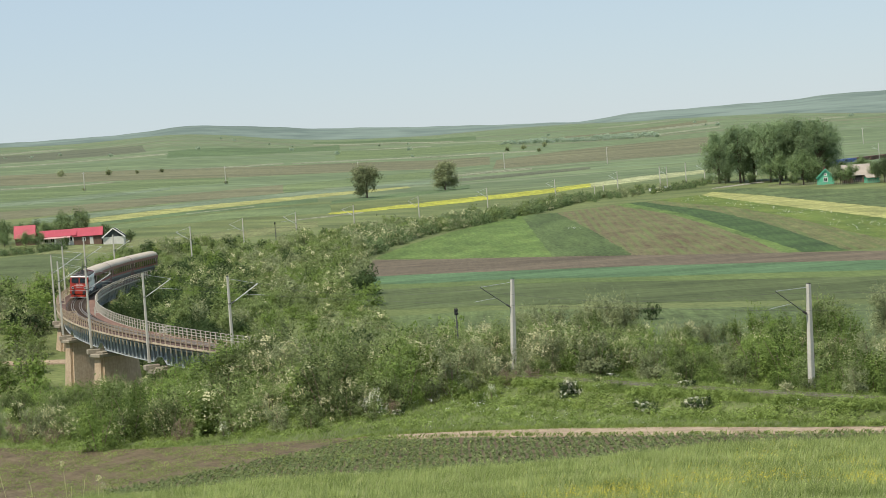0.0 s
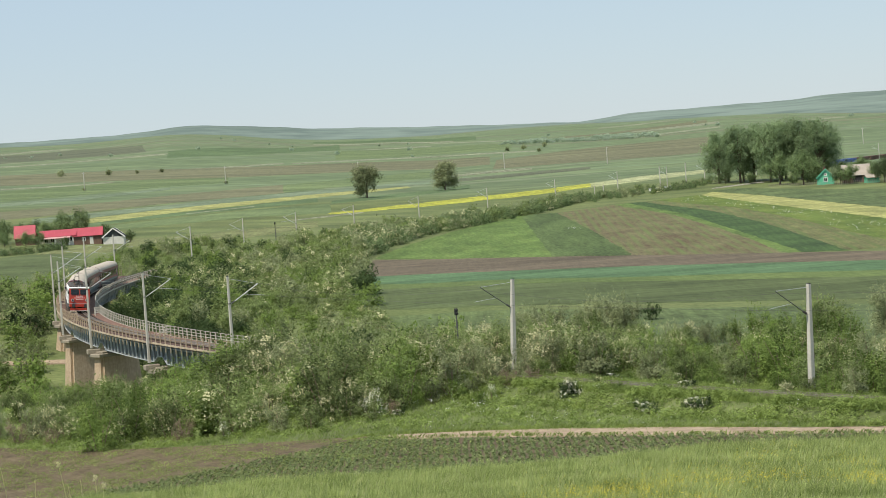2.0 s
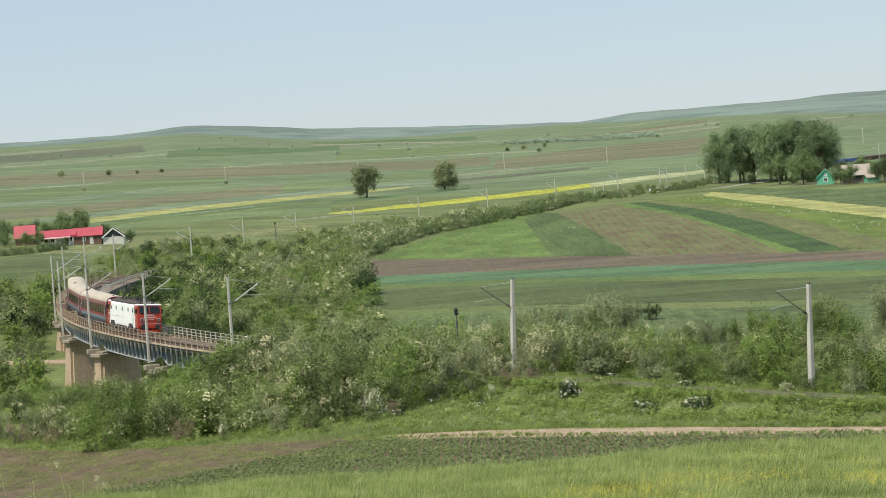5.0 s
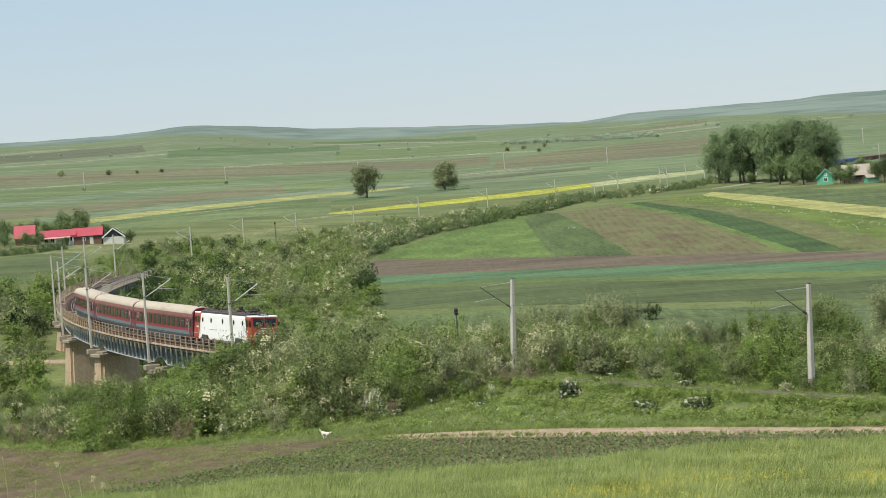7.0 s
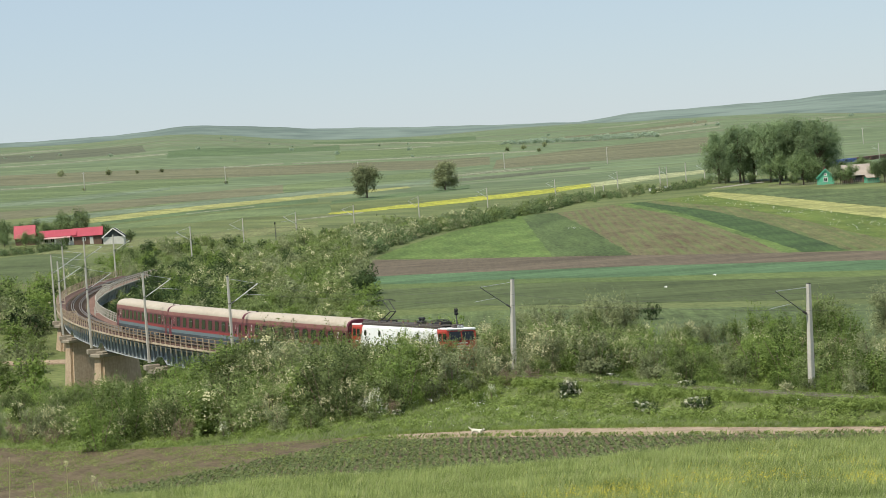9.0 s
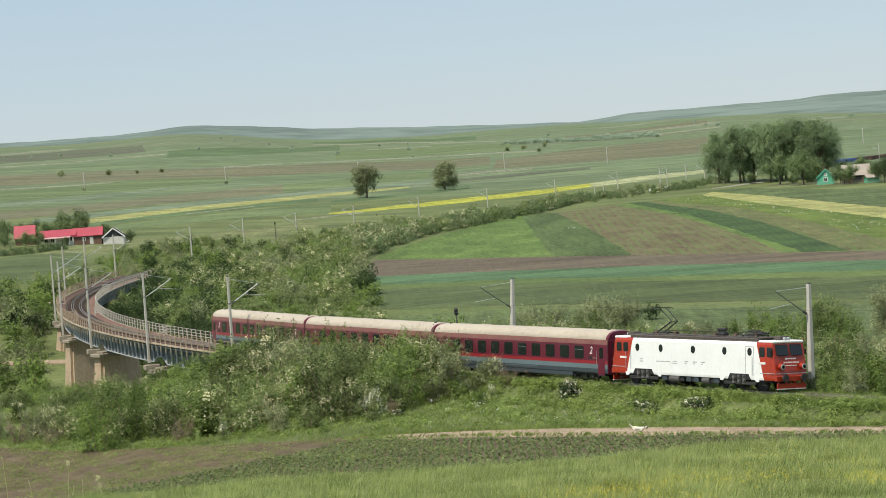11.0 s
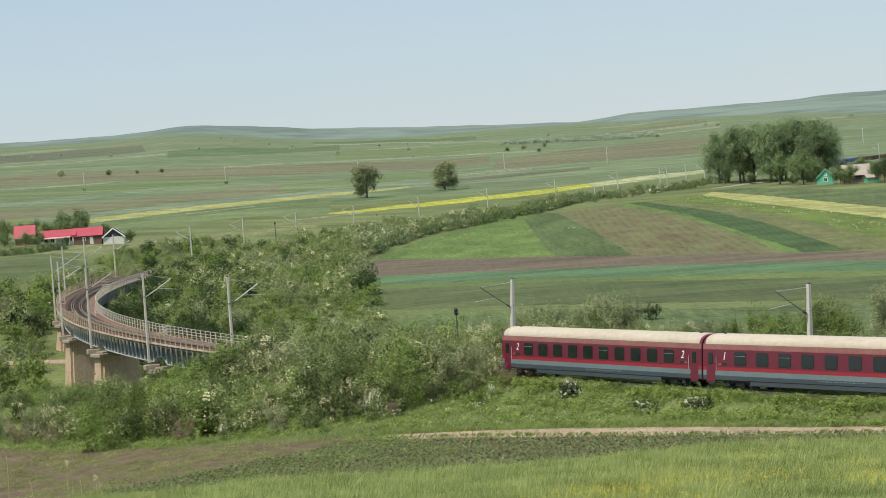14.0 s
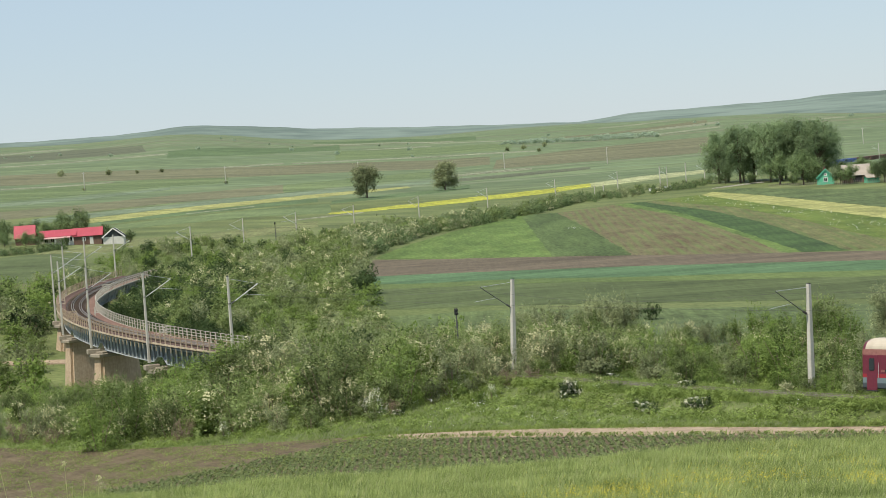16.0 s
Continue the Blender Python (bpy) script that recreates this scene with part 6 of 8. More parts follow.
def quick_mesh(name, q, mats):
    """A mesh of loose triangles, three rows of q each."""
    me = bpy.data.meshes.new(name)
    k = len(q) // 3
    me.vertices.add(len(q))
    me.vertices.foreach_set("co", np.asarray(q, np.float32).ravel())
    me.loops.add(3 * k)
    me.loops.foreach_set("vertex_index", np.arange(3 * k, dtype=np.int32))
    me.polygons.add(k)
    me.polygons.foreach_set("loop_start", np.arange(0, 3 * k, 3, dtype=np.int32))
    me.materials.append(mats)
    me.update()
    me.validate()
    return me


def bush_kind(seed, w, h, n, leaf, mat, bloom=0, stems=7, petals="bloom", fresh=0.36):
    """Meshes of one bush: crown, stems and, where it flowers, blossom."""
    rng = np.random.default_rng(seed)
    k = 20
    ang, rr = rng.random(k) * 6.283, w * 0.5 * np.sqrt(rng.random(k)) * 0.78
    zz = h * (0.18 + 0.52 * rng.random(k)) * (1.1 - 0.6 * rr / (w * 0.5))
    cs = np.stack([rr * np.cos(ang), rr * np.sin(ang), zz], 1)
    rs = w * (0.12 + 0.13 * rng.random(k))
    cs[:4, 2] = h * (0.62 + 0.2 * rng.random(4))
    cs[4:9, 2] = h * 0.16
    shoots, srad = [], []
    for j in range(7):
        a0, r0 = rng.random() * 6.283, w * 0.36 * math.sqrt(rng.random())
        for u in range(5):
            shoots.append((r0 * math.cos(a0) * (1 + 0.06 * u), r0 * math.sin(a0) * (1 + 0.06 * u), h * (0.55 + 0.115 * u * (0.7 + 0.6 * rng.random()))))
            srad.append(w * (0.105 - 0.017 * u))
    q = np.concatenate([leaf_cloud(rng, cs, rs * 0.85, int(n * 0.18), leaf * 1.2, squash=h / w * 1.05, hollow=0.3), clump_cloud(rng, cs, rs, int(n * (0.70 - fresh * 0.7)), leaf, squash=h / w * 1.05, clump=leaf * 4.2, per=24), leaf_cloud(rng, shoots, srad, int(n * 0.12), leaf * 0.9, squash=1.3, hollow=0.2),
                        sprig_cloud(rng, np.concatenate([cs, shoots]), np.concatenate([rs, srad]), int(n * fresh * 0.7), leaf, squash=h / w * 1.05, length=h * 0.2)])
    q[:, 2] = np.maximum(q[:, 2], 0.02)
    crown = quick_mesh("crown", q, mat)
    bm = bmesh.new()
    for i in range(stems):
        c = cs[i % k]
        tube(bm, (c[0] * 0.15, c[1] * 0.15, -0.4), (c[0] * 0.6, c[1] * 0.6, c[2] * 0.7), 0.05, 0.03, n=5)
        tube(bm, (c[0] * 0.6, c[1] * 0.6, c[2] * 0.7), (c[0], c[1], c[2] + rs[i % k] * 0.6), 0.03, 0.01, n=4)
    st = mesh_of("trunk", bm, M["twig"])
    bl = None
    if bloom:
        sel = rng.choice(k, max(2, k // 2), replace=False)
        q = np.concatenate([clump_cloud(rng, cs[sel] + [0, 0, 0.12], rs[sel] * 1.08, bloom // 2, leaf * 0.75, squash=h / w * 1.05, clump=leaf * 2.6, per=16), sprig_cloud(rng, cs[sel], rs[sel], bloom // 2, leaf * 0.8, squash=h / w * 1.05, length=h * 0.17)])
        bl = quick_mesh("blossom", q, M[petals])
    return crown, st, bl


def put_bush(name, kind, x, y, size, tall, turn, label, category="bush", group="", sink=0.1):
    t = thing(name, label, category, group)
    z = float(land(x, y)) - sink
    t.matrix_basis = Matrix.LocRotScale((x, y, z), Euler((0, 0, turn)), (size, size, size * tall))
    part("crown", kind[0], None, t)
    part("trunk", kind[1], None, t)
    if kind[2]:
        part("blossom", kind[2], None, t, "cream-white blossom")
    return t


class Thicket:
    """Many bushes that grow into one another, joined."""

    def __init__(self):
        self.q, self.slot = [], []

    def add(self, kind, x, y, size, tall, turn):
        z = float(land(x, y)) - 0.1
        for me, is_bloom in ((kind[0], False), (kind[2], True)):
            if me is None:
                continue
            co = np.empty(len(me.vertices) * 3, np.float32)
            me.vertices.foreach_get("co", co)
            co = co.reshape(-1, 3)
            c, s_ = math.cos(turn), math.sin(turn)
            out = np.stack([(co[:, 0] * c - co[:, 1] * s_) * size + x, (co[:, 0] * s_ + co[:, 1] * c) * size + y, co[:, 2] * size * tall + z], 1)
            self.q.append(out)
            self.slot.append((len(out) // 3, me.materials[0]))

    def build(self, name, label):
        mats = []
        idx = []
        for k, m in self.slot:
            if m not in mats:
                mats.append(m)
            idx.append(np.full(k, mats.index(m), np.int32))
        me = quick_mesh(name, np.concatenate(self.q), mats[0])
        for m in mats[1:]:
            me.materials.append(m)
        me.polygons.foreach_set("material_index", np.concatenate(idx))
        return tagged(new(name, me), label, "bushes", kind="stuff")


NEAR = [bush_kind(1, 4.4, 3.6, 3000, 0.118, M["leaf_mid"]), bush_kind(2, 4.6, 3.8, 3000, 0.118, M["leaf_bright"]),
        bush_kind(3, 4.2, 4.2, 3100, 0.115, M["leaf_grey"]), bush_kind(4, 4.6, 3.6, 2900, 0.118, M["leaf_mid"], bloom=600),
        bush_kind(5, 4.4, 3.8, 2700, 0.116, M["leaf_grey"], bloom=1100), bush_kind(6, 4.0, 3.4, 2900, 0.118, M["leaf_bright"], fresh=0.45)]
CREAM = bush_kind(7, 4.4, 3.6, 3200, 0.10, M["leaf_mid"], bloom=2700)
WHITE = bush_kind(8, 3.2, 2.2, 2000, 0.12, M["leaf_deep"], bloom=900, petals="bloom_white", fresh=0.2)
BRUSH = bush_kind(9, 3.4, 2.6, 2400, 0.065, M["brush"], fresh=0.75, stems=14)
SAPLING = bush_kind(10, 2.6, 4.6, 2600, 0.09, M["leaf_bright"], fresh=0.6)
ELDER = bush_kind(18, 1.9, 2.3, 900, 0.085, M["leaf_mid"], bloom=700, petals="bloom_white", fresh=0.2)
SPINDLY = bush_kind(16, 3.0, 4.4, 2600, 0.088, M["leaf_grey"], fresh=0.6)
WILLOW = bush_kind(17, 5.4, 5.2, 8500, 0.12, M["leaf_grey"], fresh=0.42)
FAR = [bush_kind(11, 5.0, 4.0, 1350, 0.2, M["leaf_mid"], fresh=0.25), bush_kind(12, 5.2, 4.0, 1350, 0.2, M["leaf_bright"], fresh=0.25),
       bush_kind(13, 5.0, 4.4, 1350, 0.2, M["leaf_grey"], fresh=0.3), bush_kind(14, 5.2, 4.0, 1250, 0.2, M["leaf_mid"], bloom=700, fresh=0.25),
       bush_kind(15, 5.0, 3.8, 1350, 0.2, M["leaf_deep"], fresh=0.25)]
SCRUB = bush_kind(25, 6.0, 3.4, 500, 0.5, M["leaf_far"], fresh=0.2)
LOW = [bush_kind(21, 5.0, 4.0, 520, 0.3, M["leaf_mid"], fresh=0.2), bush_kind(22, 5.2, 4.0, 520, 0.3, M["leaf_dark"], fresh=0.2), bush_kind(23, 5.0, 4.2, 520, 0.3, M["leaf_grey"], fresh=0.2), bush_kind(24, 5.2, 4.0, 520, 0.3, M["leaf_dark"], bloom=420, fresh=0.2)]
NEAR_LABEL = ["dense olive-green hawthorn bush", "fresh bright green bush on the bank", "silvery grey-green willow bush", "green elder bush with cream flower heads",
              "grey-green bush covered in pale blossom", "bright green young shrub"]
FAR_LABEL = ["olive-green thicket bush on the slope", "bright green thicket bush on the slope", "grey-green willow bush in the thicket", "thicket bush with cream blossom", "dark green thicket bush"]

def plant_line(rng, kinds, labels, n, s0, s1, l0, l1, size, weights, name="bush", group="", gap=1.3, clear=None, canopy=None, into=None):
    """Bushes in a belt along the line, between chainages and offsets."""
    done = []
    tries = 0
    while len(done) < n and tries < n * 30:
        tries += 1
        s, lat = rng.uniform(s0, s1), rng.uniform(l0, l1)
        x, y, _, _ = track(s, lat)
        if clear and not clear(x, y, s, lat):
            continue
        if any((x - a) ** 2 + (y - b) ** 2 < gap ** 2 for a, b in done):
            continue
        done.append((x, y))
        k = rng.choices(range(len(kinds)), weights)[0]
        sz = rng.uniform(*size) * (canopy(x, y) if canopy else 1.0)
        if into:
            into.add(kinds[k], float(x), float(y), sz, rng.uniform(0.85, 1.15), rng.uniform(0, 6.28))
        else:
            put_bush(name, kinds[k], float(x), float(y), sz, rng.uniform(0.9, 1.15), rng.uniform(0, 6.28), labels[k], group=group)


R = random.Random(7)
def bank_canopy(x, y):
    """Thicket size over the bank: tall by the end of the viaduct, low towards the valley."""
    return float(np.interp(x, [-50, -38, -30, -22, -14, -4, 3, 8, 12], [0.68, 0.78, 1.0, 1.2, 1.35, 1.32, 1.05, 0.75, 0.5]))


# thicket on the viewer's side of the viaduct end and the bank
plant_line(R, NEAR, NEAR_LABEL, 84, 112, 214, 4.5, 46, (0.7, 1.05), (4, 4, 2, 4, 3, 3), group="bank thicket", gap=1.9, canopy=bank_canopy,
           clear=lambda x, y, s, lat: y > 178 + max(0, x + 14) * 1.2 and y > 178 + max(0, -20 - x) * 0.78 and lat > 4.8 + max(0, 135 - s) * 0.2)
plant_line(R, NEAR, NEAR_LABEL, 54, 40, 122, 12, 110, (0.7, 1.05), (4, 4, 4, 2, 2, 3), group="bank thicket", gap=2.2, canopy=bank_canopy,
           clear=lambda x, y, s, lat: y > 174 + max(0, -20 - x) * 0.76 and y < 236 and x > -60)
plant_line(R, NEAR, NEAR_LABEL, 20, 160, 204, 4.2, 17, (0.75, 1.0), (4, 4, 2, 2, 1.5, 4), group="bank thicket", gap=1.7, canopy=bank_canopy,
           clear=lambda x, y, s, lat: y > 180 + max(0, x + 14) * 0.7 and x > -12)
# behind the near track
def back_canopy(x, y):
    """Growth behind the track: tall willows and hawthorns, a low stretch, then saplings."""
    return float(np.interp(x / y, [-0.02, -0.005, 0.03, 0.06, 0.078, 0.09, 0.12, 0.128, 0.145, 0.16, 0.19], [1.15, 1.05, 0.95, 1.0, 0.9, 0.65, 0.62, 0.9, 0.95, 0.8, 0.95]))


plant_line(R, NEAR, NEAR_LABEL, 110, 156, 262, -24, -7.5, (0.75, 1.12), (5, 5, 3, 2, 2.5, 5), group="thicket behind the track", gap=1.6, canopy=back_canopy)
# wooded slope inside the curve and the hedge along the far line
def field_edge(x, y, s, lat):
    """The wood stops at the corners of the fields."""
    return x < np.interp(y, [290, 330, 374, 391, 420, 467, 508, 544, 611, 684], [-1.0, -7.0, -13.5, -12.5, -14.0, -18.5, -17.0, -14.0, -3.5, 15.0])


def plant_band(rng, kinds, far, near, n, size, weights, into, gap=1.8, canopy=None):
    """Bushes between two edges in plan, each a run of corners (x, y)."""
    far, near = np.array(far, float), np.array(near, float)
    done = []
    for _ in range(n * 20):
        if len(done) >= n:
            break
        u, v = rng.random(), rng.random() ** 0.75
        ends = []
        for e in (far, near):
            run = np.concatenate([[0], np.cumsum(np.hypot(*np.diff(e, axis=0).T))])
            ends.append((np.interp(u * run[-1], run, e[:, 0]), np.interp(u * run[-1], run, e[:, 1])))
        x, y = ends[0][0] * (1 - v) + ends[1][0] * v, ends[0][1] * (1 - v) + ends[1][1] * v
        if any((x - a) ** 2 + (y - b) ** 2 < gap ** 2 for a, b in done):
            continue
        done.append((x, y))
        k = rng.choices(range(len(kinds)), weights(u, v))[0]
        into.add(kinds[k], float(x), float(y), rng.uniform(*size) * (canopy(u, v) if canopy else 1.0), rng.uniform(0.85, 1.15), rng.uniform(0, 6.28))


slope = Thicket()
# mostly the darkest leaves here: shade beside the viaduct is put into their colour
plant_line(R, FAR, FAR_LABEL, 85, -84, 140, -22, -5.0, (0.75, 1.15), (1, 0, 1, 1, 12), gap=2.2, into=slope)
plant_line(R, FAR, FAR_LABEL, 250, -150, 150, -80, -12, (0.5, 1.2), (6, 5, 4, 8, 3), gap=2.3, into=slope, clear=field_edge)
plant_line(R, FAR, FAR_LABEL, 75, -270, -100, -42, -5.5, (0.6, 1.0), (5, 3, 4, 7, 2), gap=2.2, into=slope,
           clear=field_edge)
plant_line(R, FAR, FAR_LABEL, 46, -262, -82, -8.5, -3.9, (0.6, 0.85), (4, 1, 3, 4, 4), gap=2.4, into=slope)
slope.build("thicket", "dense mixed thicket with cream blossom on the slope inside the curve")
hedge = Thicket()
plant_band(R, LOW, [track(v, -4.2)[:2] for v in (-545, -480, -420, -360, -300, -260, -225)],
           [(91.5, 819), (69.5, 779), (39.4, 748), (29.5, 702), (11.0, 647), (-2.0, 611), (-13.0, 544), (-16.3, 508)], 330, (0.55, 0.88),
           lambda u, v: (1.5, 7, 2, 6 if u > 0.55 else 0.8), hedge, gap=1.6, canopy=lambda u, v: float(np.interp(u, [0, 0.25, 0.45, 1], [0.55, 0.75, 1.0, 1.05])))
hedge.build("hedge", "low dense hedge of shrubs along the railway")
garden = Thicket()
plant_band(R, LOW, [(-108.4, 574.9), (-101.2, 581.3), (-96.1, 595.3)], [(-106.2, 563.1), (-99.3, 570.4), (-94.1, 582.4)], 34, (0.3, 0.5), lambda u, v: (1, 6, 1, 0.5), garden, gap=1.0)
garden.build("garden_hedge", "low dark garden hedge before the farmhouses")
scrub = Thicket()
for i in range(120):
    u = R.random()
    scrub.add(SCRUB, 72 + 132 * u + R.uniform(-8, 8), 2330 - 190 * u + R.choice((0, 70, 130)) + R.uniform(-18, 25), R.uniform(0.7, 1.5) * (1.2 if 0.1 < u < 0.35 or u > 0.7 else 0.8), R.uniform(0.45, 0.65), R.uniform(0, 6.28))
for i in range(22):
    scrub.add(SCRUB, R.uniform(-520, 460), R.uniform(2000, 3600), R.uniform(0.5, 0.9), 1.0, R.uniform(0, 6.28))
scrub.build("far_scrub", "belt of scrub on the far plain with haze in its leaf colour")
# outer side beyond the viaduct
plant_line(R, FAR, FAR_LABEL, 88, -60, 62, 6.5, 36, (0.8, 1.3), (5, 6, 2, 2, 2), group="bushes beyond the viaduct", gap=1.8,
           clear=lambda x, y, s, lat: -92 < x < -60 and not 353 < y < 361)
plant_line(R, FAR, FAR_LABEL, 22, -190, -84, 4.5, 16, (0.3, 0.55), (3, 1, 2, 1, 5), group="bushes beyond the viaduct", gap=2.1)
# single shrubs
for x, y, k, sz, tall, lab in ((28.7, 332, 4, 0.6, 1.15, "single dark round bush at the field edge"), (11.2, 300, 2, 0.95, 1.0, "tall silvery willow behind the thicket"), (20.8, 300, 2, 1.0, 1.0, "tall silvery willow behind the thicket"),
                               (17.6, 293, 2, 0.85, 0.95, "tall silvery willow behind the thicket"), (42.0, 262, 0, 1.15, 1.1, "round green bush behind the thicket"), (46.0, 243, 2, 0.95, 1.05, "tall silvery willow behind the thicket")):
    put_bush("shrub", FAR[k] if k == 4 else WILLOW if k == 2 else NEAR[k], x, y, sz, tall, 1.0, lab)
for x, y, k, sz in ((9.0, 182, 4, 0.4), (-6.3, 179, 0, 0.3), (11.3, 184, 3, 0.35), (19.5, 170, 0, 0.3), (24.0, 168, 4, 0.35), (22.5, 160, 0, 0.22), (2.0, 186, 5, 0.4), (15.5, 176, 5, 0.35)):
    put_bush("low_shrub", NEAR[k], x, y, sz, 0.8, x, ("low shrub with white flowers on the bank", "low green shrub on the bank")[k in (0, 5)])
# tall fresh growth before the end of the viaduct
for i, (x, y, h) in enumerate(((-27.6, 223.3, 2.7), (-26.4, 224.5, 3.3), (-25.5, 222.5, 4.0), (-24.4, 224.7, 4.5), (-23.2, 222.8, 5.0), (-22.2, 225.0, 5.3), (-21.2, 221.9, 5.6), (-20.4, 224.8, 5.5),
                                (-19.2, 221.8, 5.0), (-18.0, 219.6, 4.7), (-16.6, 217.4, 4.5), (-15.0, 215.4, 4.2), (-13.6, 213.0, 4.1), (-12.0, 211.6, 3.9), (-10.6, 209.8, 3.9), (-9.0, 207.8, 3.8))):
    k = (1, 5, 1, 0, 1, 5, 0, 1, 3, 2, 4, 0, 4, 2, 3, 4)[i]
    put_bush("bush", NEAR[k], x, y, h / 4.0, 1.0, i * 1.7, NEAR_LABEL[k], group="bank thicket")
for i, (v, lat, h) in enumerate(((228, -3.1, 0.3), (231.5, -3.6, 0.4), (233.6, -2.9, 0.36), (235.6, -2.75, 0.36), (237.6, -2.9, 0.42), (240, -3.3, 0.5), (243, -3.4, 0.45), (246, -3.6, 0.5), (224, -3.6, 0.35), (219, -3.8, 0.32), (213, -4.0, 0.3))):
    x, y, _, _ = track(v, lat)
    k = (0, 5, 1, 0, 1, 2, 5, 0, 1, 3, 5)[i]
    put_bush("low_shrub", NEAR[k], float(x), float(y), h, 1.05, i * 1.3, "low green shrub beside the track")
for x, y, sz in ((19.3, 292, 1.1), (22.0, 291, 0.9), (17.0, 297, 0.85), (9.5, 296, 0.85), (12.8, 297, 0.9), (47.5, 246, 1.05)):
    put_bush("shrub", WILLOW, x, y, sz, 1.0, x * 1.3, "tall silvery willow behind the thicket")
for i, (x, y, sz) in enumerate(((41.0, 259, 0.95), (43.0, 258, 0.9), (24.5, 262, 0.62), (26.2, 258, 0.66), (27.8, 254, 0.6), (29.0, 250, 0.66), (30.4, 246, 0.62), (31.8, 243, 0.7), (25.0, 251, 0.62), (27.0, 246, 0.6), (34.0, 240, 0.8), (35.4, 236, 0.85), (37.0, 233, 0.8), (33.0, 232, 0.75), (39.0, 229, 0.8))):
    k = (0, 0, 2, 4, 2, 0, 2, 4, 0, 2, 5, 1, 5, 0, 1)[i]
    put_bush("bush", NEAR[k], x, y, sz, 1.0, i * 2.1, NEAR_LABEL[k], group="thicket behind the track")
# along the foot of the thicket
for i, (x, y) in enumerate(((-38.4, 199), (-35.3, 197.5), (-32.3, 196), (-29.2, 193.5), (-26.2, 190.5), (-22.9, 188.4), (-19.9, 186.3), (-17.1, 184.3), (-14.2, 181.0), (-11.5, 180.2), (-9.0, 181.3), (-6.8, 183.0), (-4.6, 184.5), (-2.0, 187.3), (0.7, 190.1), (3.5, 192.2), (5.6, 193.5), (7.6, 194.5))):
    k = (2, 4, 3, 5, 1, 0, 1, 3, 2, 0, 3, 4, 0, 2, 5, 4, 2, 5)[i]
    put_bush("bush", NEAR[k], x + R.uniform(-0.5, 0.5), y + R.uniform(0, 1.2), R.uniform(0.55, 0.85) * (1 if x < -2 else 0.75), R.uniform(0.9, 1.2), i * 1.3, NEAR_LABEL[k], group="bank thicket")
for x, y, s in ((-37.0, 197.0, 0.8), (-33.5, 194.5, 0.6), (-21.4, 185.2, 0.75), (-5.0, 182.6, 0.5), (4.6, 190.4, 0.6), (6.6, 191.5, 0.55), (27.0, 222.5, 0.5), (31.0, 220.5, 0.55), (22.8, 226.5, 0.5), (36.0, 216.0, 0.5), (40.5, 212.0, 0.45), (18.6, 231.0, 0.5)):
    put_bush("dry_brush", BRUSH, x, y, s, 1.0, x, "tangle of brown dry twigs at the thicket edge")
# cream-flowering hawthorns and a sapling behind the track, white-flowering shrubs on the bank
for x, y, s in ((10.6, 239, 1.0), (13.6, 240, 1.1), (17.2, 236, 0.95), (19.6, 238, 0.9), (7.0, 238, 0.95), (4.6, 242, 1.0), (23.0, 236, 0.7), (-13.0, 202, 1.25), (-16.0, 206, 1.3), (-9.5, 200, 1.2), (-3.6, 207, 1.1), (-34.0, 201, 0.8), (-24.0, 193, 0.9), (-7.5, 194, 1.3), (-11.0, 192, 1.2), (-15.0, 190, 1.0), (-1.0, 197, 1.2), (-8.4, 204, 1.3), (-5.6, 200, 1.25), (-10.8, 207, 1.2), (1.5, 203, 1.0)):
    put_bush("hawthorn", CREAM, x, y, s, 1.0, x * 2.1, "hawthorn covered in cream-yellow blossom")
for x, y, s in ((29.6, 226, 1.0), (30.8, 225, 0.8), (28.0, 228, 0.75), (-30.6, 196.5, 0.75), (14.8, 240, 1.0)):
    put_bush("sapling", SAPLING, x, y, s, 1.0, x, "slender bright green sapling")
for x, y, s, w in ((8.9, 181, 0.5, 1.0), (14.1, 170.2, 0.42, 0.8), (13.5, 171.0, 0.36, 1.0), (17.5, 167.3, 0.52, 0.8), (16.8, 167.8, 0.4, 0.9), (13.0, 190, 0.4, 0.8), (17.6, 176, 0.4, 0.8), (25.9, 175, 0.42, 0.8), (22.0, 181, 0.36, 0.9), (28.5, 166, 0.4, 0.8), (-4.4, 181.4, 0.3, 0.7)):
    put_bush("flowering_shrub", WHITE, x, y, s * 1.35, w, x * 1.7, "dark low shrub dotted with white flowers")
# open, spindly growth at the end of the bank thicket and along its top
for i in range(26):
    x, y, _, _ = track(R.uniform(158, 190), R.uniform(3.6, 9.0))
    if y < 186 + max(0, x) * 0.8:
        continue
    put_bush("slender_bush", (SPINDLY, SAPLING)[i % 3 == 0], float(x), float(y), R.uniform(0.75, 1.05) * float(np.interp(x, [0, 8, 12], [1.15, 0.75, 0.5])), 1.0, i * 1.1, "slender open bush with upright leafy shoots")
for x, y, s in ((-6.1, 181.4, 1.0), (-6.9, 182.2, 0.75), (-73.0, 352.0, 1.8), (-70.5, 350.0, 1.6), (-18.2, 183.0, 0.6), (3.0, 188.0, 0.6)):
    put_bush("elder", ELDER, x, y, s, 1.0, x, "elder bush with large white flower heads")
for i in range(9):
    put_bush("slender_bush", SPINDLY if i % 3 else CREAM, -3.0 + 1.15 * i, 203.0 - 0.9 * i + R.uniform(-1, 1), 1.0 - 0.05 * i, 1.0, i * 0.9, "slender open bush with upright leafy shoots")
# overgrown banks at the far end of the viaduct
bank_far = Thicket()
plant_line(R, FAR, FAR_LABEL, 64, -205, -84, 4.2, 24, (0.5, 0.85), (4, 3, 3, 2, 4), gap=1.9, into=bank_far)
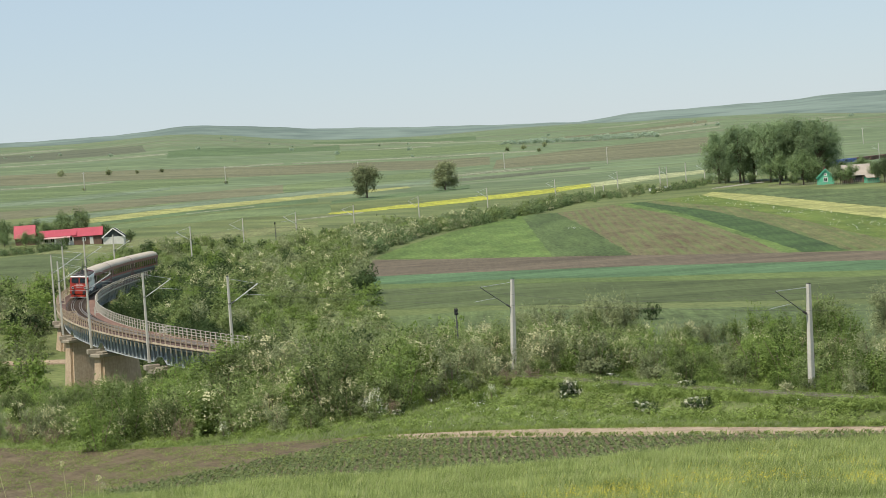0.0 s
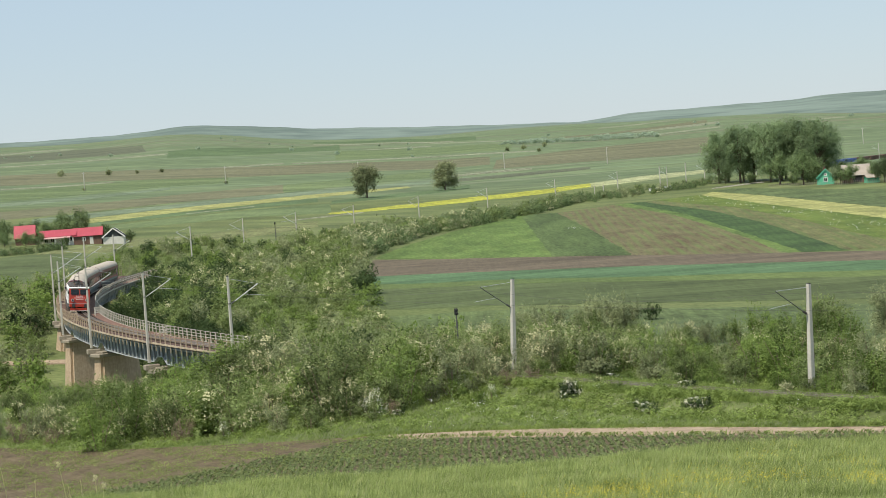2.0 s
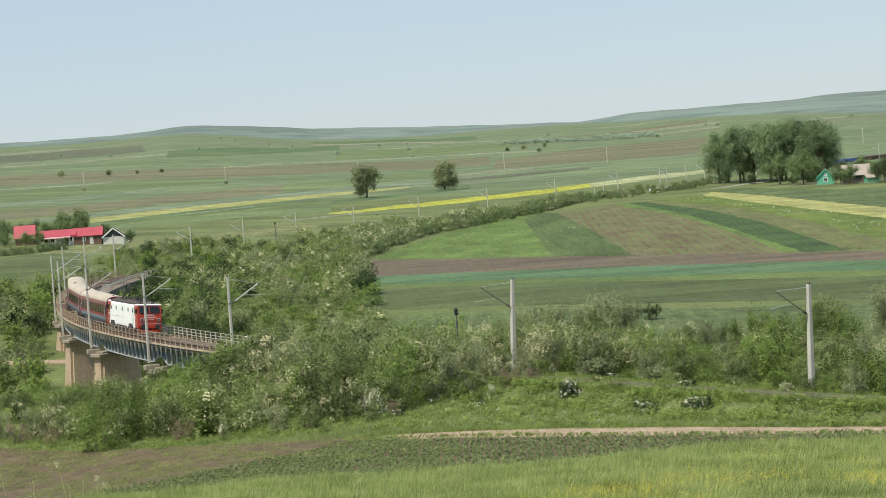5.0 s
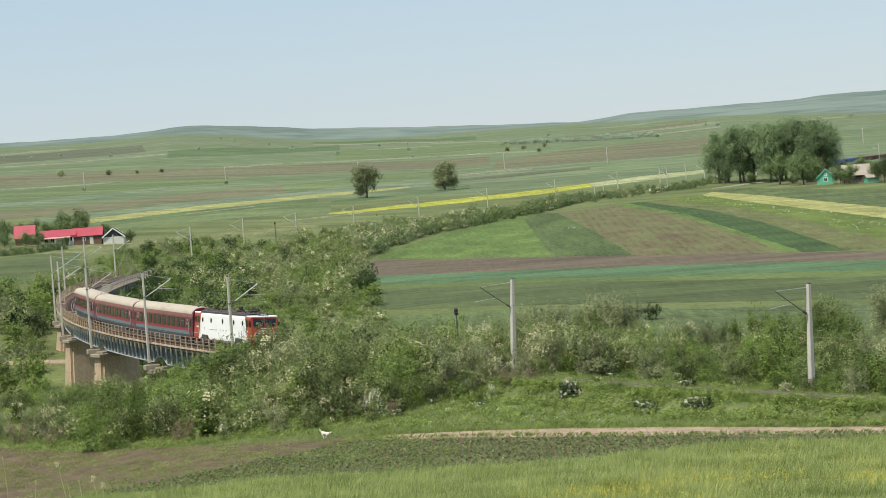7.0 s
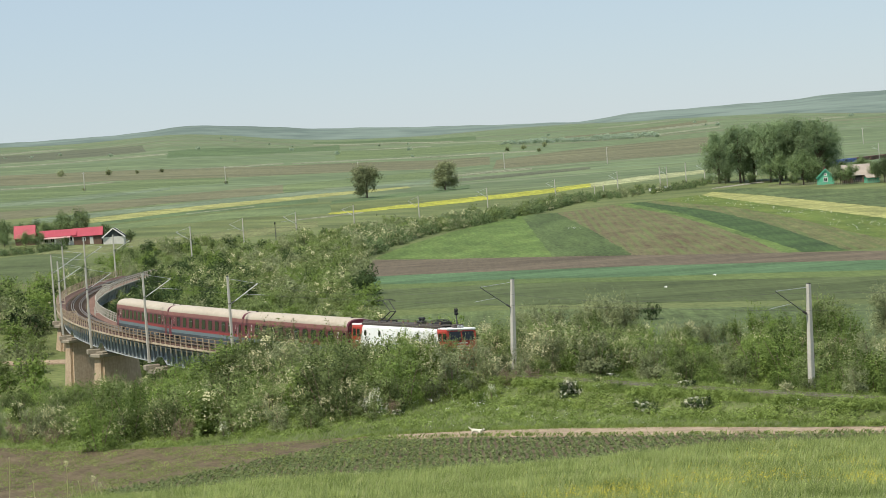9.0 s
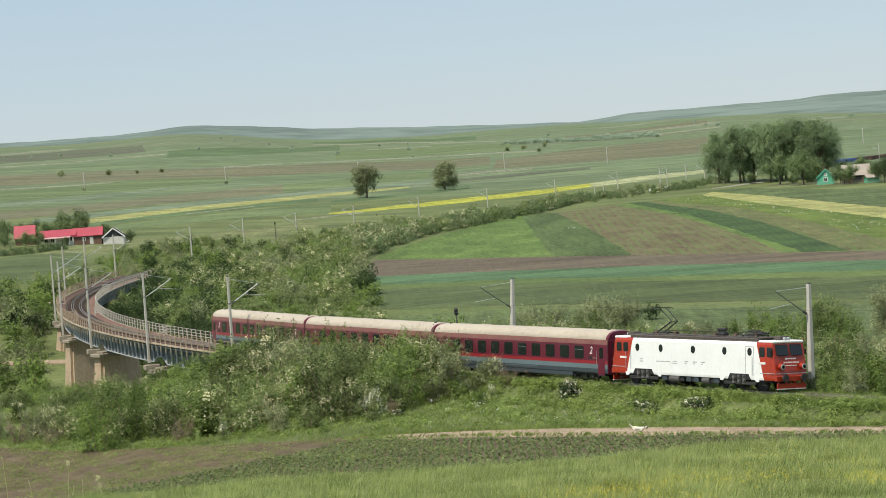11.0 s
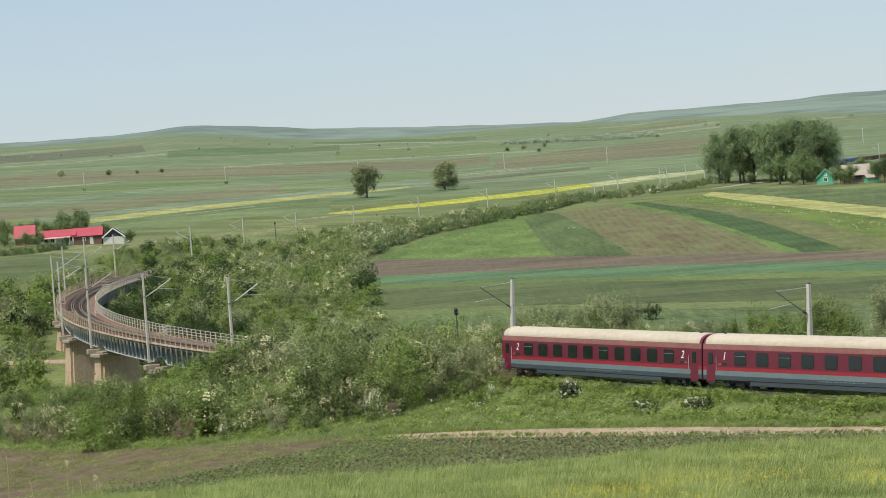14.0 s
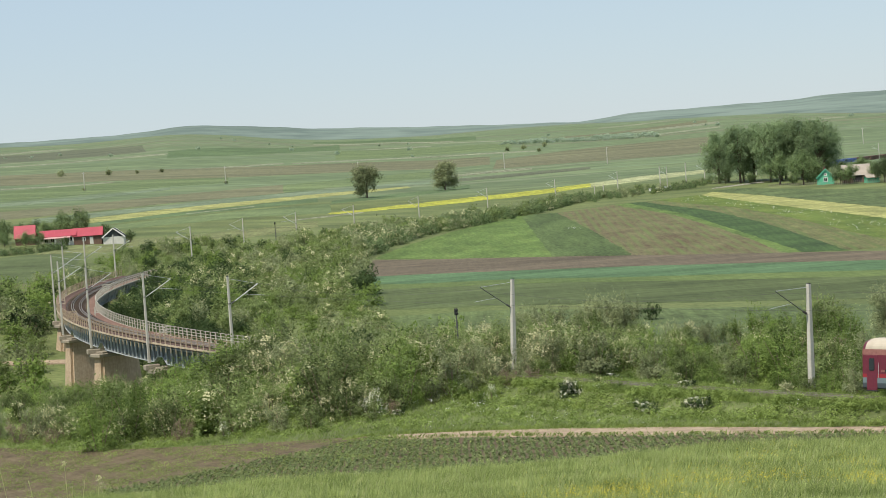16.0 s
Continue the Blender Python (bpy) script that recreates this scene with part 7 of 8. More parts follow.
plant_line(R, FAR, FAR_LABEL, 16, -120, -77, -7.5, -3.4, (0.6, 0.8), (3, 1, 2, 2, 5), gap=1.7, into=bank_far)
bank_far.build("bank_scrub", "mixed scrub crowding the bank beyond the viaduct")
for i, (x, y, s) in enumerate(((4.2, 218.5, 1.3), (6.9, 214.0, 1.25), (9.6, 210.5, 1.35), (12.0, 206.8, 1.2), (14.8, 203.6, 0.95), (1.2, 222.0, 1.25), (-2.2, 226.0, 1.2), (27.5, 187.0, 0.8))):
    put_bush("hawthorn", CREAM, x, y, s, 1.05, i * 1.9, "hawthorn covered in cream-yellow blossom")



def tree_kind(seed, height, width, n, leaf, mat, trunk=0.3, base=0.22, lobes=16):
    rng = np.random.default_rng(seed)
    zz = height * (base + 0.16 + (0.80 - base - 0.10) * rng.random(lobes))
    env = np.sin(np.clip((zz / height - base) / (1.02 - base), 0.05, 0.97) * math.pi) ** 0.6
    ang = rng.random(lobes) * 6.283
    rr = width * 0.5 * env * np.sqrt(rng.random(lobes)) * 0.85
    cs = np.stack([rr * np.cos(ang), rr * np.sin(ang), zz], 1)
    rs = width * (0.13 + 0.09 * rng.random(lobes))
    cs[0], rs[0] = (0, 0, height * 0.86), width * 0.16
    q = np.concatenate([leaf_cloud(rng, cs, rs * 0.8, n // 4, leaf * 1.3, squash=1.15, hollow=0.3), clump_cloud(rng, cs, rs, n * 3 // 4, leaf, squash=1.15, clump=leaf * 4.5, per=20)])
    crown = quick_mesh("crown", q, mat)
    bm = bmesh.new()
    tube(bm, (0, 0, -0.6), (0.1, 0, height * 0.4), trunk, trunk * 0.6, n=8)
    tube(bm, (0.1, 0, height * 0.4), (0, 0.1, height * 0.8), trunk * 0.6, trunk * 0.15, n=7)
    for i in range(1, lobes):
        z0 = max(height * 0.16, cs[i][2] * 0.55)
        tube(bm, (0.05, 0.03, z0), tuple(cs[i]), trunk * 0.3, 0.03, n=5)
    return crown, mesh_of("trunk", bm, M["bark"])


def put_tree(kind, x, y, size, turn, label, tall=1.0, name="tree", sink=0.2):
    t = thing(name, label, "tree")
    t.matrix_basis = Matrix.LocRotScale((x, y, float(land(x, y)) - sink), Euler((0, 0, turn)), (size, size, size * tall))
    part("trunk", kind[1], None, t, "grey tree trunk with limbs")
    part("crown", kind[0], None, t)
    return t


POPLAR = [tree_kind(31, 20, 13.0, 11500, 0.265, M["leaf_poplar"], 0.45, 0.06, 40), tree_kind(32, 20, 13.0, 11500, 0.265, M["leaf_poplar"], 0.45, 0.10, 40)]
WALNUT = tree_kind(33, 11, 11, 4000, 0.26, M["leaf_dark"], 0.32, 0.2, 20)
SMALL = tree_kind(36, 10.0, 9.5, 900, 0.6, M["leaf_grey"], 0.3, 0.08, 18)
LONE = [tree_kind(34, 10.5, 10, 7000, 0.27, M["leaf_grey"], 0.32, 0.06, 34), tree_kind(35, 9.5, 9, 7000, 0.27, M["leaf_grey"], 0.3, 0.1, 34)]

for i, (x, y, s) in enumerate(((100, 836, 0.98), (106, 824, 1.04), (112, 832, 1.08), (115, 812, 1.06), (120, 820, 1.1), (126, 812, 1.12), (131, 806, 1.1), (104, 842, 0.9), (134, 812, 1.0), (109, 838, 1.02), (117, 826, 1.08), (123, 830, 1.08), (129, 820, 1.1))):
    put_tree(POPLAR[i % 2], x, y, s, i * 1.7, "tall dark green poplar in the village grove", name="poplar_tree")
for i, (x, y, s) in enumerate(((114, 784, 1.0), (120, 772, 1.0), (124, 788, 0.9))):
    put_tree(WALNUT, x, y, s, i * 2.1, "broad walnut tree before the grove", name="walnut_tree")
put_tree(LONE[0], -28.4, 928, 1.2, 0.4, "lone round grey-green willow on the plain", name="willow_tree")
put_tree(LONE[1], 2.8, 995, 1.25, 1.4, "lone round grey-green willow on the plain", name="willow_tree")
for i, (x, y, s) in enumerate(((-254, 1590, 0.55), (-222, 1590, 0.45), (-206, 1615, 0.3), (-191, 1630, 0.35), (-113, 1252, 0.22), (-179, 1189, 0.2), (82, 1863, 0.35), (75, 2000, 0.5), (95, 2050, 0.5), (60, 1980, 0.4))):
    put_tree(SMALL, x, y, s, i, "small distant tree on the plain", name="field_tree")
for i, (x, y, s) in enumerate(((-102, 632, 0.75), (-97, 626, 0.85), (-117, 628, 0.6), (-121, 620, 0.5), (-110, 640, 0.55), (-128, 615, 0.5))):
    put_tree(WALNUT, x, y, s, i * 1.3, "garden tree behind the farmhouses", name="garden_tree")
for i, (x, y, s) in enumerate(((131, 748, 0.62), (141, 742, 0.75), (146, 738, 0.8), (139, 770, 0.7), (150, 760, 0.8))):
    put_tree(WALNUT, x, y, s, i * 1.9, "garden tree beside the village houses", name="garden_tree")
for i, (x, y, s) in enumerate(((-108.0, 609, 0.42), (-104.5, 608, 0.42), (-97.5, 609, 0.26), (-114.0, 612, 0.38), (-117.0, 618, 0.45), (-113.0, 632, 0.55), (-106.5, 628, 0.6), (-90.0, 626, 0.5), (-82.0, 618, 0.35), (-121.0, 606, 0.3), (-125.0, 622, 0.6))):
    put_tree(WALNUT, x, y, s, i * 1.1, "leafy garden tree round the farmhouses", name="garden_tree", tall=0.9)
for i, (x, y, s) in enumerate(((122.0, 770, 0.4), (129.5, 756, 0.55), (117.0, 776, 0.35), (146.0, 752, 0.6), (150.0, 745, 0.65), (142.0, 760, 0.6), (153.0, 752, 0.7), (108.0, 812, 0.4), (101.0, 826, 0.45), (127.0, 795, 0.6), (137.0, 790, 0.7), (144.0, 800, 0.7))):
    put_tree(WALNUT, x, y, s, i * 1.7, "leafy garden tree in the village", name="garden_tree", tall=0.9)



# ---- houses ----
def gable_house(name, label, at, w, d, wall, rise, wall_mat, roof_mat, gable_mat=None, over=0.35, windows=(), doors=(), chimney=False, trim=None, gable=(), porch=0.0):
    """A house with its ridge along x; front faces -y. windows and doors: (x, width, height, sill)."""
    t = thing(name, label, "house", at=at)
    v = [(-w / 2, -d / 2, -1.2), (w / 2, -d / 2, -1.2), (w / 2, d / 2, -1.2), (-w / 2, d / 2, -1.2), (-w / 2, -d / 2, wall), (w / 2, -d / 2, wall), (w / 2, d / 2, wall), (-w / 2, d / 2, wall),
         (-w / 2, 0, wall + rise), (w / 2, 0, wall + rise)]
    f = [(0, 1, 5, 4), (2, 3, 7, 6), (1, 2, 6, 5), (3, 0, 4, 7), (5, 6, 9), (7, 4, 8), (4, 5, 9, 8), (6, 7, 8, 9)]
    part("wall", raw("wall", v, f, [wall_mat, gable_mat or wall_mat], [0, 0, 0, 0, 1, 1, 0, 0]), None, t)
    a = math.atan2(rise, d / 2)
    ln_ = (d / 2 + over) / math.cos(a)
    for sy in (-1, 1):
        bm = bmesh.new()
        box(bm, 0, 0, 0, w + 2 * over, ln_, 0.12)
        m = Matrix.Translation((0, sy * ln_ / 2 * math.cos(a), wall + rise - ln_ / 2 * math.sin(a) + 0.1)) @ Matrix.Rotation(-sy * a, 4, "X")
        rf = part("roof", bm, roof_mat, t, at=m)
        bm = bmesh.new()
        box(bm, 0, 0, 0.085, 0.06, ln_, 0.05)
        seam = mesh_of("roof_seam", bm, roof_mat)
        for x in np.arange(-w / 2, w / 2, 0.9):
            part("roof_seam", seam, None, rf, at=Matrix.Translation((x, 0, 0)))
    if trim:
        for sx in (-1, 1):
            for sy in (-1, 1):
                bm = bmesh.new()
                box(bm, sx * (w / 2 + over + 0.02), 0, 0.0, 0.1, ln_, 0.3)
                m = Matrix.Translation((0, sy * ln_ / 2 * math.cos(a), wall + rise - ln_ / 2 * math.sin(a) + 0.1)) @ Matrix.Rotation(-sy * a, 4, "X")
                part("barge_board", bm, trim, t, "white barge board", at=m)
    for x, ww, hh, sill in windows:
        bm = bmesh.new()
        box(bm, x, -d / 2 - 0.03, sill + hh / 2, ww + 0.2, 0.1, hh + 0.2)
        fr = part("window", bm, M["white"], t)
        bm = bmesh.new()
        for sx in (-0.25, 0.25):
            box(bm, x + sx * ww, -d / 2 - 0.075, sill + hh / 2, ww * 0.44, 0.03, hh * 0.94)
        part("pane", bm, M["glass"], fr)
    for x, ww, hh, mat in doors:
        bm = bmesh.new()
        box(bm, x, -d / 2 - 0.03, hh / 2, ww, 0.1, hh)
        part("door", bm, mat, t)
    for y, ww, hh, sill in gable:
        bm = bmesh.new()
        box(bm, -w / 2 - 0.03, y, sill + hh / 2, 0.1, ww + 0.24, hh + 0.24)
        fr = part("window", bm, M["white"], t)
        bm = bmesh.new()
        for sx in (-0.25, 0.25):
            box(bm, -w / 2 - 0.075, y + sx * ww, sill + hh / 2, 0.03, ww * 0.42, hh * 0.92)
        part("pane", bm, M["glass"], fr)
    if porch:
        bm = bmesh.new()
        box(bm, 0, 0, 0, porch, 2.0, 0.1)
        part("porch_roof", bm, M["dusty_roof"], t, "faded pink lean-to roof", at=Matrix.Translation((-w * 0.05, -d / 2 - 0.8, wall - 0.25)) @ Matrix.Rotation(radians(14), 4, "X"))
        for x in (-porch / 2 + 0.2, 0.0, porch / 2 - 0.2):
            bm = bmesh.new()
            box(bm, x - w * 0.05, -d / 2 - 1.6, wall / 2 - 0.3, 0.12, 0.12, wall - 0.2)
            part("porch_post", bm, M["white"], t)
    if chimney:
        bm = bmesh.new()
        box(bm, w * 0.2, 0.3, wall + rise + 0.2, 0.6, 0.6, 1.4, bevel=0.03)
        part("chimney", bm, M["brick"], t)
    return t


def at_house(x, y, turn):
    return Matrix.Translation((x, y, float(land(x, y)))) @ Matrix.Rotation(radians(turn), 4, "Z")


gable_house("barn", "small barn with a steep red sheet roof", at_house(-110.2, 622, 6), 5.0, 6.0, 2.0, 3.0, M["brick"], M["tile"])
gable_house("farmhouse", "low white farmhouse with a red sheet roof", at_house(-100.4, 616, 4), 9.0, 6.5, 2.3, 1.5, M["plaster"], M["tile"],
            windows=((-3.0, 1.0, 1.1, 0.9), (-1.4, 1.0, 1.1, 0.9), (3.2, 1.0, 1.1, 0.9)), doors=((1.2, 0.9, 2.0, M["white"]),), porch=7.5)
gable_house("farm_annex", "long plank annex with a red sheet roof", at_house(-92.7, 616.5, 4), 7.2, 6.5, 2.3, 1.9, M["brick"], M["tile"],
            windows=((-1.0, 0.8, 0.8, 1.0),), doors=((1.0, 0.9, 1.9, M["plaster"]),))
gable_house("gabled_shed", "dark gabled shed with white barge boards", at_house(-85.6, 614, 94), 6.0, 5.4, 1.9, 2.1, M["plaster"], M["slate"], gable_mat=M["slate"], trim=M["white"])
gable_house("green_cottage", "mint-green cottage with a steep gable", at_house(126.0, 764, 80), 6.5, 5.4, 2.2, 2.6, M["teal_wall"], M["brown_roof"], trim=M["teal_wall"], chimney=True, gable=((0.0, 1.1, 1.2, 0.9), (0.0, 0.6, 0.6, 2.9)))
gable_house("village_barn", "open barn with a weathered tile roof", at_house(135.5, 762, -4), 8.6, 7.0, 2.4, 3.2, M["brick"], M["brown_roof"], doors=((0, 3.0, 2.2, M["rubber"]),))
gable_house("green_shed", "small mint-green garden shed", at_house(138.0, 748, 10), 4.0, 3.0, 1.7, 0.8, M["teal_wall"], M["brown_roof"])


def goods_wagon(s, mat, label):
    t = thing("goods_wagon", label, "railway wagon", group="parked wagons", at=frame_at(s))
    bm = bmesh.new()
    box(bm, 0, 0, 2.1, 12.4, 2.8, 1.9, bevel=0.08)
    for x in np.arange(-5.6, 6, 1.4):
        for y in (-1.43, 1.43):
            box(bm, x, y, 2.1, 0.12, 0.1, 1.8)
    part("body", bm, mat, t)
    bm = bmesh.new()
    box(bm, 0, 0, 0.95, 12.6, 2.2, 0.3)
    part("underframe", bm, M["iron"], t)
    for x in (-4.4, 4.4):
        part("bogie", bogie_mesh(1.8, 0.46), None, t, at=Matrix.Translation((x, 0, 0)))


for i in range(7):
    goods_wagon(-634 - i * 13.6, M["blue_paint"] if i in (1, 2) else M["wagon"], "blue parked goods wagon" if i in (1, 2) else "brown parked goods wagon")



# ---- meadow, weeds, crop ----
def blades(name, label, pts, height, width, mat, seed, per=1, bend=0.4, wind=(0.25, 0.0), fine=False):
    """Tufts of bent grass blades, two triangles each."""
    rng = np.random.default_rng(seed)
    p = np.repeat(pts, per, 0)
    n = len(p)
    p = p + np.concatenate([rng.normal(size=(n, 2)) * 0.12, np.zeros((n, 1))], 1)
    h = height * (0.55 + 0.6 * rng.random(n))[:, None]
    a = rng.random(n) * 6.283
    side = np.stack([np.cos(a), np.sin(a), np.zeros(n)], 1) * width
    lean = rng.normal(size=(n, 3)) * bend * 0.5 + np.array([wind[0], wind[1], 0])
    lean[:, 2] = 0
    upv = np.array([0, 0, 1.0])
    m = p + upv * h * 0.55 + lean * h * 0.25
    e = p + upv * h * 0.95 + lean * h * 0.9
    q = np.stack([p - side, p + side, m + side * 0.35, p - side, m + side * 0.9, e], 1)
    if fine:
        q = np.stack([p - side + lean * h * 0.1, p + side + lean * h * 0.1, e], 1)
    ob = new(name, quick_mesh(name, q.reshape(-1, 3), mat))
    return tagged(ob, label, "grass", kind="stuff")


def scatter(rng, n, x0, x1, y0, y1, keep=None):
    """Random places on the land in a wedge of the plan (x bounds widen with y)."""
    y = np.sqrt(rng.random(n) * (y1 ** 2 - y0 ** 2) + y0 ** 2)
    x = (x0 + (x1 - x0) * rng.random(n)) * y
    z = land(x, y)
    p = np.stack([x, y, z], 1)
    return p[keep(x, y)] if keep is not None else p

rg = np.random.default_rng(3)
near = scatter(rg, 120000, -0.24, 0.24, 62, 112)
blades("meadow_grass", "tall wind-bent meadow grass on the near slope", near, 0.34, 0.013, M["grass"], 1, per=2, bend=0.9, wind=(0.25, 0), fine=True)
clump = near[(np.sin(near[:, 0] * 1.7 + near[:, 1] * 0.6) + np.sin(near[:, 1] * 0.9 - near[:, 0] * 0.7) + 0.7 * rg.normal(size=len(near)) > 1.1) & (near[:, 1] > 70)][:26000]
blades("tall_grass", "tall pale grass clumps swaying over the meadow", clump, 0.46, 0.012, M["grass"], 12, per=3, bend=0.8, wind=(0.3, 0), fine=True)
blades("seed_grass", "pale seed heads over the meadow grass", scatter(rg, 8000, -0.24, 0.24, 66, 112), 0.5, 0.010, M["grass_dry"], 2, bend=0.7, wind=(0.3, 0), fine=True)
cx = rg.uniform(-16, 20, 5200)
cy = 98.3 + rg.normal(size=5200) * 1.6
ragged = np.sin(cx * 1.9) + np.sin(cx * 0.7 + 1) + 0.8 * rg.normal(size=5200) > 0.0
blades("crest_grass", "ragged pale grass along the crest of the meadow", np.stack([cx, cy, land(cx, cy)], 1)[ragged], 0.55, 0.013, M["grass"], 13, per=3, bend=0.9, wind=(0.35, 0), fine=True)
bank = scatter(rg, 80000, -0.2, 0.22, 150, 250, lambda x, y: (y > 169.3 - 1.6 * (x < -4) - 0.54 * (x + 7.5) + np.where(x < -8, -(x + 8) * 0.3, 0)) & (np.abs(track_near(x, y)[3] + 0.2) > 1.45) & (track_near(x, y)[3] < 42) & (track_near(x, y)[3] > -26))
blades("bank_weeds", "rank green weeds and grass on the railway bank", bank, 0.36, 0.017, M["weed"], 4, per=3, bend=0.9, wind=(0.1, 0), fine=True)
herb = bank[(np.sin(bank[:, 0] * 0.8 + 1) * np.sin(bank[:, 1] * 0.35) + 0.6 * np.sin(bank[:, 0] * 2.1 - bank[:, 1] * 0.9) + 0.6 * rg.normal(size=len(bank)) > -0.15) & (bank[:, 1] > 173.5 - 0.54 * (bank[:, 0] + 7.5))]
q = clump_cloud(rg, herb + [0, 0, 0.16], np.full(len(herb), 0.18), 150000, 0.092, clump=0.25, per=10)
tagged(new("bank_herbs", quick_mesh("bank_herbs", q, M["weed"])), "broad-leaved green herbs covering the railway bank", "weeds", kind="stuff")
rows = []
for i, y in enumerate(np.arange(122, 175, 0.8)):
    for x in np.arange(-40, 30, 0.45):
        yy = y - 0.55 * (x + 5) * 0.95 + 8
        if yy > 132 and yy < 164.2 - 0.56 * (x + 6) and x > -4.3 - (166.3 - yy) * 2.42:
            rows.append((x + rg.normal() * 0.06, yy + rg.normal() * 0.06))
rows = np.array(rows)
rows = np.concatenate([rows, land(rows[:, 0], rows[:, 1])[:, None] + 0.22], 1)
q = leaf_cloud(rg, rows, np.full(len(rows), 0.2), 110000, 0.085, squash=0.75, hollow=0.2, up=0.8)
tagged(new("potato_plants", quick_mesh("potato_plants", q, M["potato"])), "rows of dark green potato plants", "crop", kind="stuff")
yel = []
for cx, cy, rx, ry, n_ in ((4.6, 78.5, 1.6, 2.2, 198), (6.4, 77.5, 1.4, 2.0, 132), (8.2, 82.0, 1.6, 2.4, 132), (10.4, 79.5, 1.5, 1.6, 144), (13.6, 76.5, 0.8, 1.6, 156), (14.3, 84.0, 0.6, 1.2, 42), (6.9, 72.8, 1.5, 1.0, 72), (3.6, 76.5, 1.2, 2.5, 72), (12.4, 91.0, 1.0, 2.0, 48), (9.3, 86.0, 3.5, 4.0, 90)):
    n_ = int(n_ * 1.15)
    yel.append(np.stack([cx + rx * rg.normal(size=n_) * 0.95, cy + ry * rg.normal(size=n_) * 0.95], 1))
yel = np.concatenate(yel)
yel = np.concatenate([yel, land(yel[:, 0], yel[:, 1])[:, None]], 1)
q = leaf_cloud(rg, yel + [0, 0, 0.36], np.full(len(yel), 0.16), len(yel) * 5, 0.021, up=1.0)
tagged(new("buttercups", quick_mesh("buttercups", q, M["buttercup"])), "yellow buttercups among the meadow grass", "flowers", kind="stuff")
tuft = scatter(rg, 90000, -0.24, -0.0, 135, 215, lambda x, y: (y < 168.5 - (x + 8) * 0.83) & (np.sin(x * 0.9 + 2) * np.sin(y * 0.5) + 0.5 * np.sin(x * 2.3 + y) + 0.5 * np.sin(x * 0.33 - y * 0.21) + 0.5 * rg.normal(size=x.shape) > -0.3))
q = leaf_cloud(rg, tuft + [0, 0, 0.18], np.full(len(tuft), 0.18), len(tuft) * 3, 0.05, squash=0.6, hollow=0.2, up=0.8)
tagged(new("soil_weeds", quick_mesh("soil_weeds", q, M["weed"])), "scattered green weeds on the tilled soil", "weeds", kind="stuff")
fu, fv = rg.random(420), rg.random(420)
fa = np.array([(72.0, 715.0), (81.5, 640.5), (84.2, 542.6), (85.0, 440.0)])
fb = np.array([(83.0, 745.0), (88.6, 649.9), (93.4, 583.5), (98.5, 520.0)])
fq = np.linspace(0, 1, 4)
fxy = np.stack([(1 - fv) * np.interp(fu, fq, fa[:, c]) + fv * np.interp(fu, fq, fb[:, c]) for c in (0, 1)], 1)
fxy = fxy[np.sin(fxy[:, 0] * 1.1) + np.sin(fxy[:, 1] * 0.09) + 0.9 * rg.normal(size=420) > 0.1]
fxy = np.concatenate([fxy, rg.normal(size=(10, 2)) * [0.9, 3.0] + [33.0, 585.0]])
q = leaf_cloud(rg, np.concatenate([fxy, land(fxy[:, 0], fxy[:, 1])[:, None] + 0.35], 1), np.full(len(fxy), 0.3), len(fxy) * 6, 0.075, up=1.0)
tagged(new("field_flowers", quick_mesh("field_flowers", q, M["white"])), "white flower heads in the grassy field plots", "flowers", kind="stuff")
flw = scatter(rg, 260, -0.02, 0.22, 160, 200, lambda x, y: (track_near(x, y)[3] > 3) & (y > 172 - 0.54 * (x + 7.5)))
q = leaf_cloud(rg, flw + [0, 0, 0.5], np.full(len(flw), 0.3), len(flw) * 6, 0.05, up=1.0)
tagged(new("white_umbels", quick_mesh("white_umbels", q, M["white"])), "small white flower heads over the bank weeds", "flowers", kind="stuff")
sv, lv = rg.uniform(156, 262, 19000), np.where(rg.random(19000) < 0.55, rg.uniform(1.3, 2.9, 19000), rg.uniform(-1.5, 1.3, 19000))
vx, vy, _, _ = track(sv, lv)
blades("verge_grass", "tall grass growing along the ballast shoulder", np.stack([vx, vy, land(vx, vy)], 1), 0.6, 0.02, M["weed"], 9, per=4, bend=0.8, wind=(0.1, 0), fine=True)
ex = rg.uniform(-8, 34, 1500)
ey = np.interp(ex, [-4.8, 2, 7.5, 14.8, 21, 27, 34, 42], [167, 164.1, 161.1, 156.4, 152, 148.9, 144.6, 140]) + np.interp(ex, [-8, 2, 8, 30], [1.2, 2.0, 2.8, 2.2]) * rg.choice([-1, 1], 1500, p=[0.4, 0.6]) + rg.normal(size=1500) * 0.25
blades("road_verge_grass", "short grass tufts along the dirt track", np.stack([ex, ey, land(ex, ey) + 0.1], 1), 0.28, 0.025, M["weed"], 10, per=3, bend=1.0)
yl = rows[rg.random(len(rows)) < 0.05]
q = leaf_cloud(rg, yl + [0, 0, 0.12], np.full(len(yl), 0.2), len(yl) * 14, 0.06, squash=0.9, hollow=0.2, up=0.8)
tagged(new("yellow_weeds", quick_mesh("yellow_weeds", q, M["grass"])), "yellow-green weeds between the potato plants", "weeds", kind="stuff")
hs, hl = rg.uniform(158, 262, 9000), 1.75 + 5.2 * rg.random(9000) ** 1.7
hx, hy, _, _ = track(hs, hl)
hp = np.stack([hx, hy, land(hx, hy) + np.where(hl < 3.4, 0.36, 0.26)], 1)
hp = hp[np.sin(hs * 0.9) + np.sin(hl * 1.3 + hs * 0.35) + 0.8 * rg.normal(size=len(hs)) > 0.2]
